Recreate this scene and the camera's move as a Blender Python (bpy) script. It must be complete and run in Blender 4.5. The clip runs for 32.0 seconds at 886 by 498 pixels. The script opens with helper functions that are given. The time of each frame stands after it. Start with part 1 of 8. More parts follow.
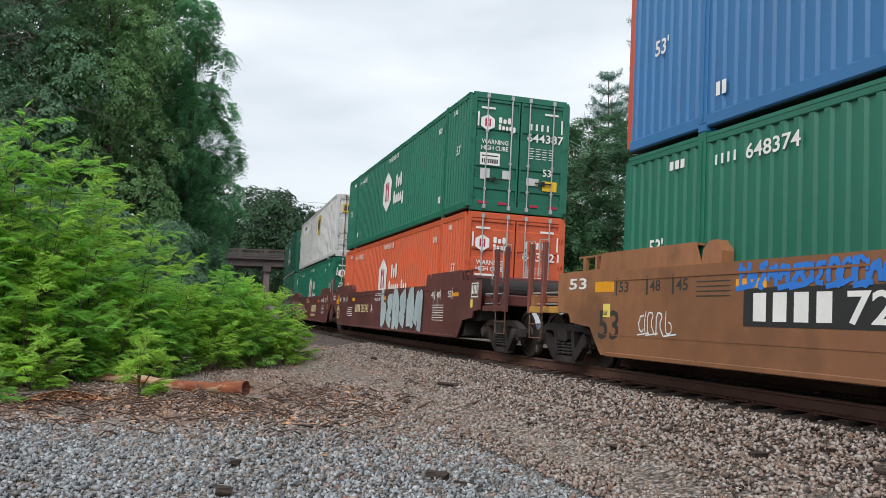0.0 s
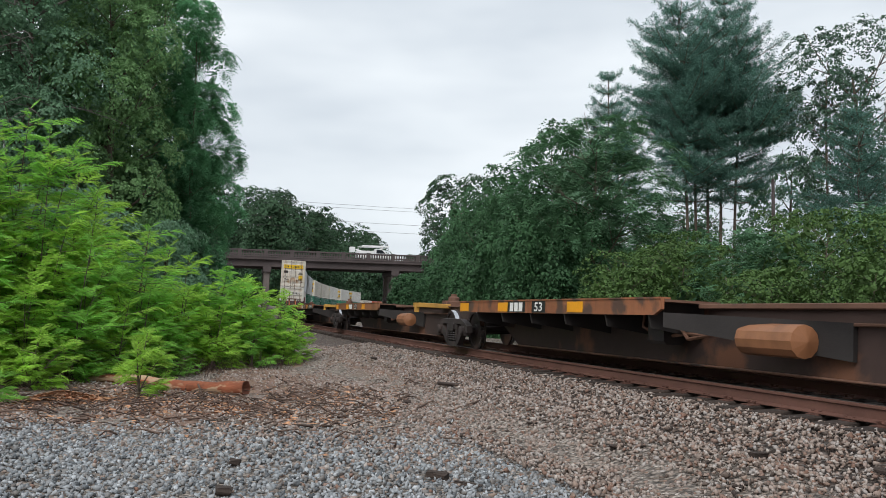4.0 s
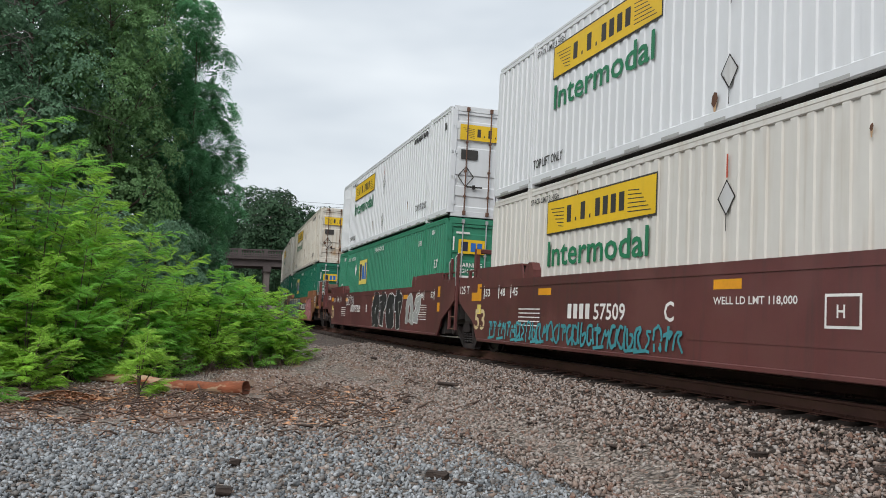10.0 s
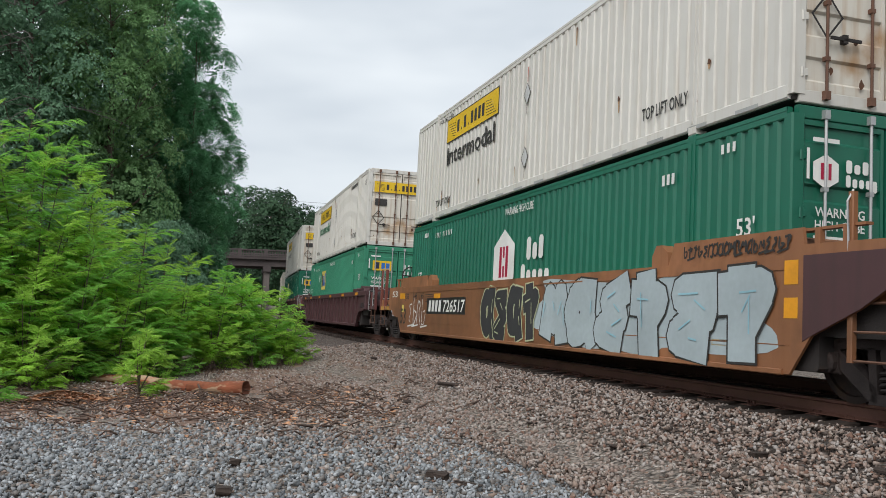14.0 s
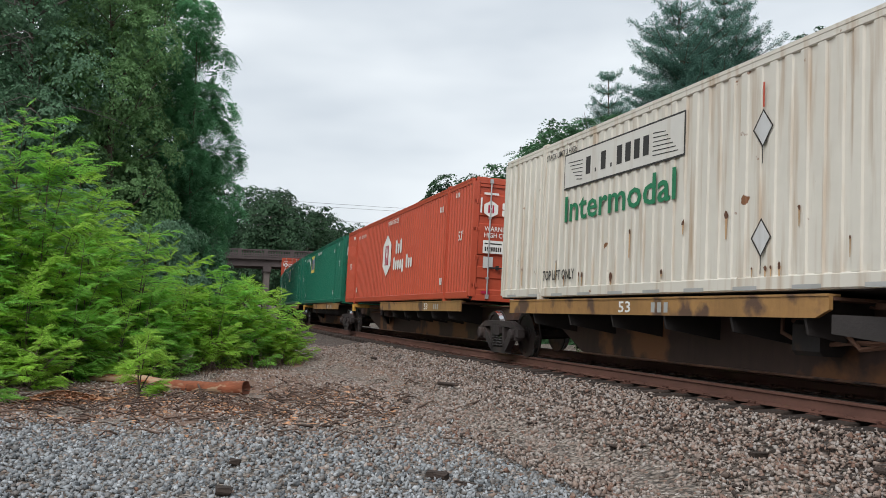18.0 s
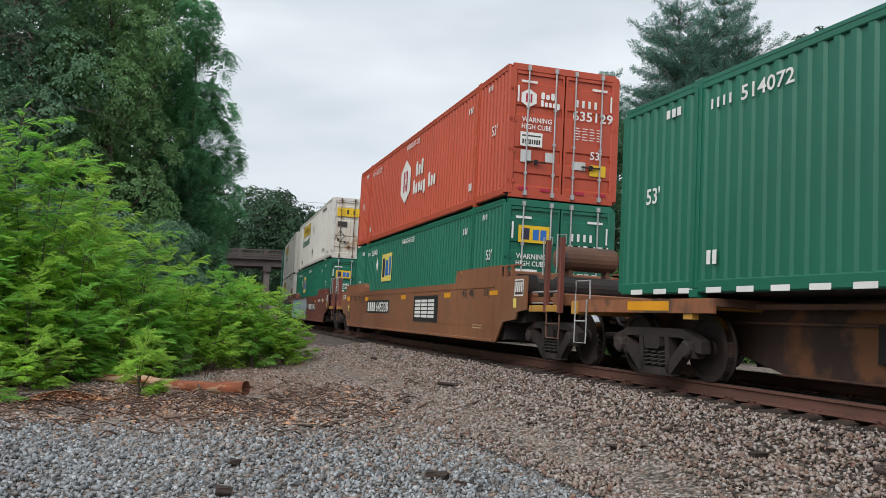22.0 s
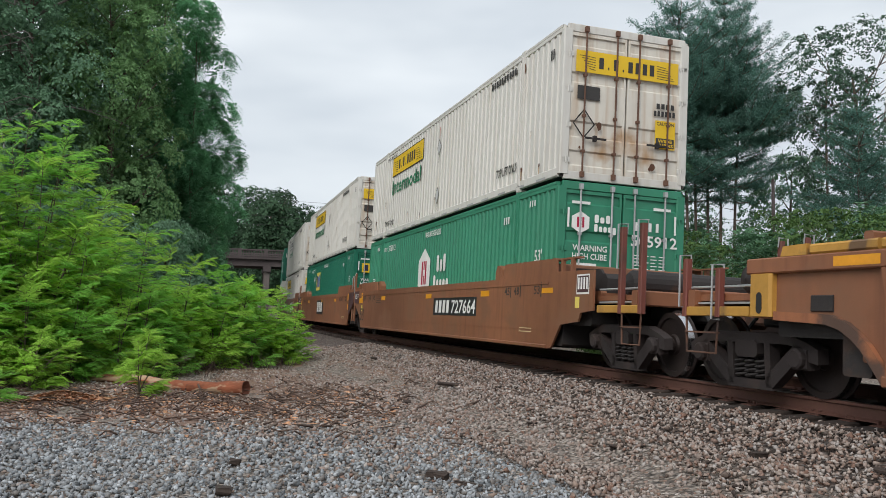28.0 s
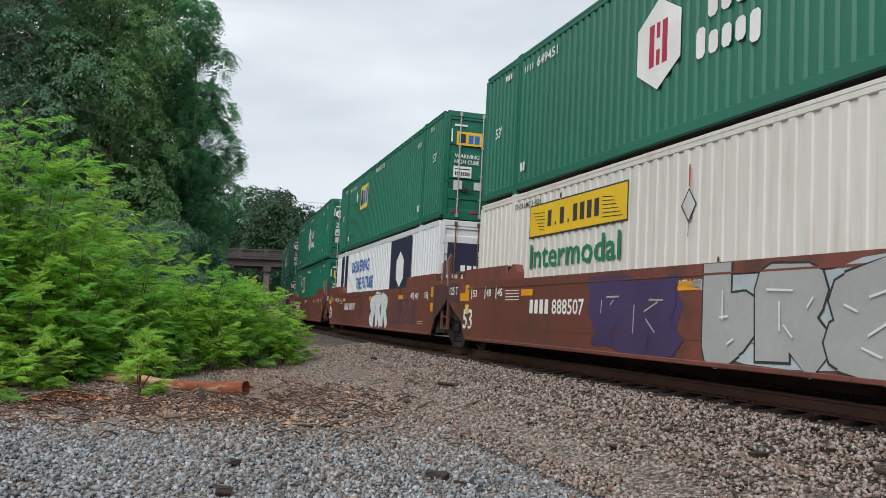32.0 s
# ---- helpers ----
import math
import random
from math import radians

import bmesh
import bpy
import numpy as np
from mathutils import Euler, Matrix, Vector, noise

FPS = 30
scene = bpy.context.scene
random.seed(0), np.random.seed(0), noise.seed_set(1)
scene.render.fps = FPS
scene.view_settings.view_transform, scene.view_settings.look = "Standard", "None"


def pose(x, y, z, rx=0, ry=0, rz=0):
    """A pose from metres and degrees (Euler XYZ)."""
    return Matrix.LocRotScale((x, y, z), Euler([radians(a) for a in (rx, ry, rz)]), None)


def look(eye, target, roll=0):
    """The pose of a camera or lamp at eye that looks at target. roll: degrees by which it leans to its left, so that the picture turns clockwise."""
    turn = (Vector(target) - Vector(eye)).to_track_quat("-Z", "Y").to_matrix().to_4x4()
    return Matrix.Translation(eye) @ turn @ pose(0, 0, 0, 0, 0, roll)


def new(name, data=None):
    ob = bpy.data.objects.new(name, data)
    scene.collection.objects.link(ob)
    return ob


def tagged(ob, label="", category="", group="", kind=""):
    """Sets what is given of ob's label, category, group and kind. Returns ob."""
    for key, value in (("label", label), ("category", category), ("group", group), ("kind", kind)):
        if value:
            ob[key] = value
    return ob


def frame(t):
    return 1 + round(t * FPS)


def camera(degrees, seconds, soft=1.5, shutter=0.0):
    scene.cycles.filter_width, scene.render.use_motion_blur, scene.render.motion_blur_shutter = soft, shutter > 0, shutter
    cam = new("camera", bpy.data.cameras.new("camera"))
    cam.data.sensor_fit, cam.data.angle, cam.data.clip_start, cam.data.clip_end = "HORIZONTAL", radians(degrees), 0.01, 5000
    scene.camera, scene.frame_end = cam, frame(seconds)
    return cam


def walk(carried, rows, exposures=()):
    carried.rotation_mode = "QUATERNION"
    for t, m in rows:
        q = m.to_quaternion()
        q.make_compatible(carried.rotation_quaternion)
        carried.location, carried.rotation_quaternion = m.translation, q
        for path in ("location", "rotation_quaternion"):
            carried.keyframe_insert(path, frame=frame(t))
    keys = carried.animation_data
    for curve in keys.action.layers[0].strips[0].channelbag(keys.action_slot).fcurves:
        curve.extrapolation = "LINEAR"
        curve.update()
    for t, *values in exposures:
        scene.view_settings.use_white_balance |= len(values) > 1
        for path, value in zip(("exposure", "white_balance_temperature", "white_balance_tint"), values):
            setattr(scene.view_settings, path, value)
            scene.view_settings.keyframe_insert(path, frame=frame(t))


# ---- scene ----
# ---- camera ----
cam = camera(53.93, 32.0, soft=0.5)
EYE = (0.0, 0.0, 0.893)
CAM_POSE = pose(0, 0, 0.893, 90 + 4.13, 0, 0) @ pose(0, 0, 0, 0, 0, 1.0)
walk(cam, [(0, CAM_POSE), (32, CAM_POSE)], exposures=[(0, 0.58), (3, 0.52), (5.5, 0.44), (8, 0.43), (32, 0.43)])

# ---- light: an overcast day ----
world = bpy.data.worlds.new("sky")
scene.world = world
world.use_nodes = True
wn = world.node_tree.nodes
wl = world.node_tree.links
wn.clear()
SUN_EL, SUN_ROT = radians(52), radians(200)
w_out = wn.new("ShaderNodeOutputWorld")
w_bg = wn.new("ShaderNodeBackground")
w_sky = wn.new("ShaderNodeTexSky")
w_sky.sky_type = "NISHITA"
w_sky.sun_disc = False
w_sky.sun_elevation, w_sky.sun_rotation = SUN_EL, SUN_ROT
w_sky.air_density, w_sky.dust_density = 1.0, 3.0
w_co = wn.new("ShaderNodeTexCoord")
w_map = wn.new("ShaderNodeMapping")
w_map.inputs["Scale"].default_value = (1.3, 1.3, 4.2)
w_map.inputs["Location"].default_value = (0.35, 0.1, 0.62)
w_noise = wn.new("ShaderNodeTexNoise")
w_noise.inputs["Scale"].default_value = 1.5
w_noise.inputs["Detail"].default_value = 4.0
w_noise.inputs["Roughness"].default_value = 0.5
w_ramp = wn.new("ShaderNodeValToRGB")
w_ramp.color_ramp.elements[0].position, w_ramp.color_ramp.elements[0].color = 0.34, (4.3, 4.8, 5.35, 1)
w_ramp.color_ramp.elements[1].position, w_ramp.color_ramp.elements[1].color = 0.66, (6.95, 7.35, 7.65, 1)
w_mix = wn.new("ShaderNodeMix")
w_mix.data_type = "RGBA"
w_mix.inputs["Factor"].default_value = 0.93
wl.new(w_co.outputs["Generated"], w_map.inputs["Vector"])
wl.new(w_map.outputs["Vector"], w_noise.inputs["Vector"])
wl.new(w_noise.outputs["Fac"], w_ramp.inputs["Fac"])
wl.new(w_sky.outputs["Color"], w_mix.inputs["A"])
wl.new(w_ramp.outputs["Color"], w_mix.inputs["B"])
wl.new(w_mix.outputs["Result"], w_bg.inputs["Color"])
w_bg.inputs["Strength"].default_value = 0.10
wl.new(w_bg.outputs["Background"], w_out.inputs["Surface"])

sun = new("sun", bpy.data.lights.new("sun", "SUN"))
sun.data.energy = 1.5
sun.data.angle = radians(35)
sun.data.color = (1.0, 0.98, 0.95)
sun.matrix_world = look((-25, -50, 52), (0, 0, 0))

# ---- the track's line ----
# s runs along the track in the way of travel; curvature by s
STEP = 1.0
S_LO, S_HI = -760, 760
K_S = (-360, -300, -240, -180, -120, -60, 0, 30, 70, 120)
K_V = (0.00214, 0.00214, 0.00144, 0.0014, 0.00139, 0.00182, 0.00106, 0.00065, 0.0003, 0.0)
LINE_S = np.arange(S_LO, S_HI + STEP, STEP)
_kap = np.interp(LINE_S, K_S, K_V)
_i0 = int(-S_LO / STEP)
_th = np.concatenate([[0], np.cumsum(_kap[:-1] * STEP)])
LINE_T = _th - _th[_i0] - 1.2764
_x = np.concatenate([[0], np.cumsum(np.cos(LINE_T[:-1]) * STEP)])
_y = np.concatenate([[0], np.cumsum(np.sin(LINE_T[:-1]) * STEP)])
LINE_X, LINE_Y = _x - _x[_i0] + 1.863, _y - _y[_i0] + 20.0
LINE_Z = np.clip(-0.00091 * LINE_S, -0.05, 0.09)
CANT = radians(2.03)
FAR_LIFT = 0.073     # how much the far rail stands over the near one, per metre across
FAR_TILT = Matrix.Translation((0, -0.7535, 0)) @ Matrix.Rotation(math.atan(FAR_LIFT), 4, "X") @ Matrix.Translation((0, 0.7535, 0))


def on_line(s):
    return (float(np.interp(s, LINE_S, LINE_X)), float(np.interp(s, LINE_S, LINE_Y)),
            float(np.interp(s, LINE_S, LINE_Z)), float(np.interp(s, LINE_S, LINE_T)))


def rail_pose(s, half=0.0):
    """A pose on the track at s: x along the travel, y to its left, z up out of the rails' plane."""
    if half:
        a, b = on_line(s + half), on_line(s - half)
        p = [(a[i] + b[i]) / 2 for i in range(3)]
        t = math.atan2(a[1] - b[1], a[0] - b[0])
    else:
        *p, t = on_line(s)
    return Matrix.Translation(p) @ Matrix.Rotation(t, 4, "Z") @ Matrix.Rotation(-CANT, 4, "X")


def travel(t):
    """How far the train has come by t seconds."""
    return 19.115 * t - 0.0078142 * t * t


# ---- small tools ----
def mesh(name, verts, faces, mat=None, smooth=False):
    me = bpy.data.meshes.new(name)
    me.from_pydata([tuple(v) for v in verts], [], [tuple(f) for f in faces])
    if mat:
        me.materials.append(mat)
    if smooth:
        me.polygons.foreach_set("use_smooth", [True] * len(me.polygons))
    me.update()
    return me


def quads_mesh(name, v, f, mat):
    """A big mesh out of arrays: v (n, 3), f (m, 3 or 4)."""
    me = bpy.data.meshes.new(name)
    v, f = np.asarray(v, np.float32), np.asarray(f, np.int32)
    k = f.shape[1]
    me.vertices.add(len(v))
    me.vertices.foreach_set("co", v.ravel())
    me.loops.add(f.size)
    me.loops.foreach_set("vertex_index", f.ravel())
    me.polygons.add(len(f))
    me.polygons.foreach_set("loop_start", np.arange(0, f.size, k, dtype=np.int32))
    me.materials.append(mat)
    me.update(calc_edges=True)
    return me


class Bag:
    """Collects boxes, plates and tubes into one mesh."""

    def __init__(self):
        self.v, self.f = [], []

    def add(self, v, f):
        n = len(self.v)
        self.v += [tuple(p) for p in v]
        self.f += [tuple(n + i for i in q) for q in f]
        return self

    def box(self, x0, x1, y0, y1, z0, z1, ch=0.0, m=None):
        """A box with chamfered edges along its longest side."""
        if ch <= 0:
            v = [(x, y, z) for x in (x0, x1) for y in (y0, y1) for z in (z0, z1)]
            f = [(0, 1, 3, 2), (4, 6, 7, 5), (0, 4, 5, 1), (2, 3, 7, 6), (0, 2, 6, 4), (1, 5, 7, 3)]
        else:
            d = (x1 - x0, y1 - y0, z1 - z0)
            ax = d.index(max(d))
            lo, hi = [(x0, y0, z0), (x1, y1, z1)]
            a, b = [i for i in range(3) if i != ax]
            ring = [(lo[a] + ch, lo[b]), (hi[a] - ch, lo[b]), (hi[a], lo[b] + ch), (hi[a], hi[b] - ch), (hi[a] - ch, hi[b]), (lo[a] + ch, hi[b]), (lo[a], hi[b] - ch), (lo[a], lo[b] + ch)]
            v = []
            for e in (lo[ax], hi[ax]):
                for p in ring:
                    q = [0, 0, 0]
                    q[ax], q[a], q[b] = e, p[0], p[1]
                    v.append(tuple(q))
            f = [(i, (i + 1) % 8, 8 + (i + 1) % 8, 8 + i) for i in range(8)] + [tuple(range(7, -1, -1)), tuple(range(8, 16))]
        if m is not None:
            v = [tuple(m @ Vector(p)) for p in v]
        return self.add(v, f)

    def tube(self, pts, r, n=6, r1=None, caps=True):
        """A round bar through points, tapering to r1."""
        pts = [Vector(p) for p in pts]
        rings = []
        for i, p in enumerate(pts):
            d = (pts[min(i + 1, len(pts) - 1)] - pts[max(i - 1, 0)]).normalized()
            a = d.orthogonal().normalized() if abs(d.z) > 0.95 else d.cross(Vector((0, 0, 1))).normalized()
            b = d.cross(a)
            rr = r if r1 is None else r + (r1 - r) * i / (len(pts) - 1)
            rings.append([p + (a * math.cos(2 * math.pi * k / n) + b * math.sin(2 * math.pi * k / n)) * rr for k in range(n)])
        v = [q for ring in rings for q in ring]
        f = [(i * n + k, i * n + (k + 1) % n, (i + 1) * n + (k + 1) % n, (i + 1) * n + k) for i in range(len(pts) - 1) for k in range(n)]
        if caps:
            f += [tuple(range(n - 1, -1, -1)), tuple((len(pts) - 1) * n + k for k in range(n))]
        return self.add(v, f)

    def plate(self, poly, y0, y1):
        """An outline in x and z, thick from y0 to y1."""
        n = len(poly)
        v = [(x, y0, z) for x, z in poly] + [(x, y1, z) for x, z in poly]
        f = [tuple(range(n)), tuple(range(2 * n - 1, n - 1, -1))] + [(i, n + i, n + (i + 1) % n, (i + 1) % n) for i in range(n)]
        return self.add(v, f)

    def lathe(self, prof, n=20, axis="y", at=(0, 0, 0)):
        """A profile of (along, radius) turned about an axis."""
        v, f = [], []
        for a, r in prof:
            for k in range(n):
                c, s = math.cos(2 * math.pi * k / n) * r, math.sin(2 * math.pi * k / n) * r
                p = {"y": (c, a, s), "x": (a, c, s), "z": (c, s, a)}[axis]
                v.append(tuple(p[i] + at[i] for i in range(3)))
        for i in range(len(prof) - 1):
            f += [(i * n + k, i * n + (k + 1) % n, (i + 1) * n + (k + 1) % n, (i + 1) * n + k) for k in range(n)]
        return self.add(v, f)

    def mesh(self, name, mat=None, smooth=False):
        me = mesh(name, self.v, self.f, mat, smooth)
        bm = bmesh.new()
        bm.from_mesh(me)
        bmesh.ops.recalc_face_normals(bm, faces=bm.faces)
        bm.to_mesh(me)
        bm.free()
        return me


def part(name, me, mat, parent, label="", m=None):
    """One mesh as a part of a thing (or of a part); its material belongs to the object, so that alike meshes are shared."""
    if isinstance(me, Bag):
        me = me.mesh(name)
    if not me.materials:
        me.materials.append(None)
    ob = new(name, me)
    if mat is not None:
        ob.material_slots[0].link = "OBJECT"
        ob.material_slots[0].material = mat
    ob.parent = parent
    if m is not None:
        ob.matrix_local = m
    if label:
        ob["label"] = label
    return ob


def thing(name, label, category, m=None, group="", kind=""):
    ob = new(name)
    ob.empty_display_size = 0.3
    if m is not None:
        ob.matrix_world = m
    return tagged(ob, label, category, group, kind)


# ---- materials ----
def material(name, base, rough=0.6, metal=0.0, vary=0.12, scale=3.0, bump=0.0, bump_scale=40.0, spots=None, spots_at=0.62, streaks=0.0, streak_col=(0.1, 0.07, 0.05),
             island=0.0, per_object=0.0, spec=0.5, trans=0.0, stretch=(1, 1, 1), spot_scale=1.6, soft=0.08):
    """A surface with a tone that varies at two scales, spots of another colour, streaks that run down, and relief."""
    m = bpy.data.materials.new(name)
    m.use_nodes = True
    nt = m.node_tree
    n, l = nt.nodes, nt.links
    b = n["Principled BSDF"]
    b.inputs["Roughness"].default_value = rough
    b.inputs["Metallic"].default_value = metal
    b.inputs["Specular IOR Level"].default_value = spec
    co = n.new("ShaderNodeTexCoord")
    mp = n.new("ShaderNodeMapping")
    mp.inputs["Scale"].default_value = stretch
    l.new(co.outputs["Object"], mp.inputs["Vector"])

    def noise_at(sc, detail=5.0, vec=None):
        t = n.new("ShaderNodeTexNoise")
        t.inputs["Scale"].default_value = sc
        t.inputs["Detail"].default_value = detail
        l.new(vec or mp.outputs["Vector"], t.inputs["Vector"])
        return t

    def mix(fac, a, c, mode="MIX"):
        x = n.new("ShaderNodeMix")
        x.data_type, x.blend_type = "RGBA", mode
        for sock, val in (("Factor", fac), ("A", a), ("B", c)):
            if isinstance(val, (int, float)):
                x.inputs[sock].default_value = val
            elif isinstance(val, tuple):
                x.inputs[sock].default_value = (*val, 1) if len(val) == 3 else val
            else:
                l.new(val, x.inputs[sock])
        return x.outputs["Result"]

    def ramp(src, lo, hi):
        r = n.new("ShaderNodeMapRange")
        r.inputs["From Min"].default_value, r.inputs["From Max"].default_value = lo, hi
        l.new(src, r.inputs["Value"])
        return r.outputs["Result"]

    big, fine = noise_at(scale * 0.35, 3.0), noise_at(scale * 6.0, 6.0)
    dark = tuple(c * (1 - vary) for c in base)
    light = tuple(min(1, c * (1 + vary)) for c in base)
    col = mix(ramp(big.outputs["Fac"], 0.3, 0.7), dark, light)
    col = mix(ramp(fine.outputs["Fac"], 0.25, 0.75), col, mix(1.0, col, (1 + vary * 0.8,) * 3 if vary < 0.25 else (1.2, 1.2, 1.2), "MULTIPLY"))
    if streaks:
        sm = n.new("ShaderNodeMapping")
        sm.inputs["Scale"].default_value = (5.0, 5.0, 0.35)
        l.new(co.outputs["Object"], sm.inputs["Vector"])
        st = noise_at(1.6, 6.0, sm.outputs["Vector"])
        fac = n.new("ShaderNodeMath")
        fac.operation = "MULTIPLY"
        fac.inputs[1].default_value = streaks
        l.new(ramp(st.outputs["Fac"], 0.5, 0.78), fac.inputs[0])
        col = mix(fac.outputs[0], col, streak_col)
    if spots:
        sp = noise_at(spot_scale, 8.0)
        col = mix(ramp(sp.outputs["Fac"], spots_at, spots_at + soft), col, spots)
    if island:
        g = n.new("ShaderNodeNewGeometry")
        hs = n.new("ShaderNodeHueSaturation")
        l.new(ramp(g.outputs["Random Per Island"], 0, 1), hs.inputs["Value"])
        vr = n.new("ShaderNodeMapRange")
        vr.inputs["To Min"].default_value, vr.inputs["To Max"].default_value = 1 - island, 1 + island
        l.new(g.outputs["Random Per Island"], vr.inputs["Value"])
        l.new(vr.outputs["Result"], hs.inputs["Value"])
        l.new(col, hs.inputs["Color"])
        col = hs.outputs["Color"]
    if per_object:
        oi = n.new("ShaderNodeObjectInfo")
        hs = n.new("ShaderNodeHueSaturation")
        vr = n.new("ShaderNodeMapRange")
        vr.inputs["To Min"].default_value, vr.inputs["To Max"].default_value = 1 - per_object, 1 + per_object
        l.new(oi.outputs["Random"], vr.inputs["Value"])
        l.new(vr.outputs["Result"], hs.inputs["Value"])
        l.new(col, hs.inputs["Color"])
        col = hs.outputs["Color"]
    l.new(col, b.inputs["Base Color"])
    if bump:
        bn = noise_at(bump_scale, 6.0)
        bp = n.new("ShaderNodeBump")
        bp.inputs["Strength"].default_value = bump
        bp.inputs["Distance"].default_value = 0.02
        l.new(bn.outputs["Fac"], bp.inputs["Height"])
        l.new(bp.outputs["Normal"], b.inputs["Normal"])
    if trans:
        tr = n.new("ShaderNodeBsdfTranslucent")
        l.new(col, tr.inputs["Color"])
        ms = n.new("ShaderNodeMixShader")
        ms.inputs["Fac"].default_value = trans
        l.new(b.outputs["BSDF"], ms.inputs[1])
        l.new(tr.outputs["BSDF"], ms.inputs[2])
        l.new(ms.outputs["Shader"], n["Material Output"].inputs["Surface"])
    return m


RUST = (0.16, 0.07, 0.035)
M = {}
M["green"] = material("green_paint", (0.008, 0.125, 0.075), 0.42, vary=0.12, scale=0.8, streaks=0.28, streak_col=(0.02, 0.10, 0.07), bump=0.02, per_object=0.05)
M["green_old"] = material("faded_green_paint", (0.03, 0.20, 0.115), 0.5, vary=0.14, scale=0.8, streaks=0.3, streak_col=(0.06, 0.2, 0.13), bump=0.02, per_object=0.05)
M["orange"] = material("orange_red_paint", (0.54, 0.095, 0.035), 0.45, vary=0.08, scale=0.8, streaks=0.22, streak_col=(0.36, 0.07, 0.03), bump=0.02)
M["red"] = material("red_paint", (0.45, 0.072, 0.034), 0.45, vary=0.08, scale=0.8, streaks=0.22, streak_col=(0.26, 0.045, 0.025), bump=0.02)
M["blue"] = material("blue_paint", (0.025, 0.14, 0.33), 0.45, vary=0.1, scale=0.8, streaks=0.3, streak_col=(0.05, 0.10, 0.2), bump=0.02)
M["white"] = material("weathered_white_paint", (0.61, 0.59, 0.545), 0.5, vary=0.06, scale=0.8, streaks=0.42, streak_col=(0.42, 0.34, 0.25), spots=(0.25, 0.11, 0.05), spots_at=0.76, spot_scale=2.4, soft=0.03, bump=0.02)
M["white_rusty"] = material("rust_streaked_white_paint", (0.61, 0.575, 0.505), 0.5, vary=0.08, scale=0.8, streaks=0.75, streak_col=(0.36, 0.22, 0.11), spots=(0.2, 0.08, 0.03), spots_at=0.68, spot_scale=3.2, soft=0.03, bump=0.02)
M["white_clean"] = material("clean_white_paint", (0.66, 0.675, 0.69), 0.45, vary=0.04, scale=0.8, streaks=0.15, streak_col=(0.5, 0.5, 0.48), bump=0.02)
M["white_grey"] = material("grimy_white_paint", (0.53, 0.53, 0.525), 0.5, vary=0.08, scale=0.8, streaks=0.5, streak_col=(0.33, 0.30, 0.26), bump=0.02)
M["maroon"] = material("maroon_car_paint", (0.098, 0.028, 0.026), 0.5, vary=0.22, scale=0.7, streaks=0.6, streak_col=(0.05, 0.03, 0.028), bump=0.06, spots=(0.125, 0.042, 0.038), spots_at=0.52, spot_scale=1.0, soft=0.12)
M["maroon_dark"] = material("dark_maroon_car_paint", (0.07, 0.03, 0.032), 0.55, vary=0.15, scale=0.7, streaks=0.35, streak_col=(0.035, 0.025, 0.024), bump=0.03)
M["tan"] = material("tan_car_paint", (0.235, 0.10, 0.045), 0.55, vary=0.28, scale=0.7, streaks=0.6, streak_col=(0.2, 0.08, 0.03), bump=0.06, spots=(0.17, 0.075, 0.035), spots_at=0.52, spot_scale=1.0, soft=0.12)
M["brown"] = material("brown_car_paint", (0.20, 0.079, 0.038), 0.55, vary=0.28, scale=0.7, streaks=0.6, streak_col=(0.14, 0.05, 0.025), bump=0.06, spots=(0.21, 0.095, 0.05), spots_at=0.52, spot_scale=1.0, soft=0.12)
M["redbrown"] = material("red_brown_car_paint", (0.15, 0.044, 0.032), 0.5, vary=0.22, scale=0.7, streaks=0.6, streak_col=(0.09, 0.035, 0.022), bump=0.06, spots=(0.10, 0.04, 0.03), spots_at=0.52, spot_scale=1.0, soft=0.12)
M["spine_paint"] = material("worn_rusty_orange_paint", (0.24, 0.09, 0.04), 0.65, vary=0.25, scale=1.5, spots=(0.09, 0.05, 0.035), spots_at=0.52, streaks=0.4, streak_col=(0.08, 0.04, 0.03), bump=0.1)
M["yellow_worn"] = material("worn_dirty_yellow_paint", (0.42, 0.22, 0.04), 0.65, vary=0.25, scale=2, spots=(0.14, 0.08, 0.04), spots_at=0.58, bump=0.1)
M["tan_worn"] = material("faded_tan_yellow_paint", (0.27, 0.145, 0.05), 0.65, vary=0.3, scale=2, spots=(0.10, 0.055, 0.035), spots_at=0.55, streaks=0.4, streak_col=(0.12, 0.06, 0.035), bump=0.1)
M["orange_worn"] = material("worn_orange_primer", (0.36, 0.10, 0.04), 0.7, vary=0.25, scale=2, spots=(0.14, 0.06, 0.04), spots_at=0.6)
M["black"] = material("black_plate_paint", (0.018, 0.017, 0.018), 0.5, vary=0.2, scale=2)
M["steel_dark"] = material("grimy_dark_steel", (0.024, 0.020, 0.019), 0.75, 0.1, vary=0.3, scale=3, spots=(0.06, 0.035, 0.026), spots_at=0.62, bump=0.15, bump_scale=30)
M["steel_rust"] = material("rusty_brown_steel", (0.13, 0.065, 0.042), 0.75, 0.1, vary=0.3, scale=3, spots=(0.06, 0.04, 0.035), spots_at=0.58, bump=0.15, bump_scale=30)
M["truck"] = material("dusty_cast_steel", (0.026, 0.019, 0.018), 0.85, 0.0, vary=0.3, scale=4, spots=(0.045, 0.03, 0.026), spots_at=0.55, bump=0.2, bump_scale=40)
M["sill_dark"] = material("dark_rusty_sill", (0.038, 0.022, 0.018), 0.8, vary=0.3, scale=1.2, spots=(0.14, 0.06, 0.032), spots_at=0.58, spot_scale=0.9, bump=0.1)
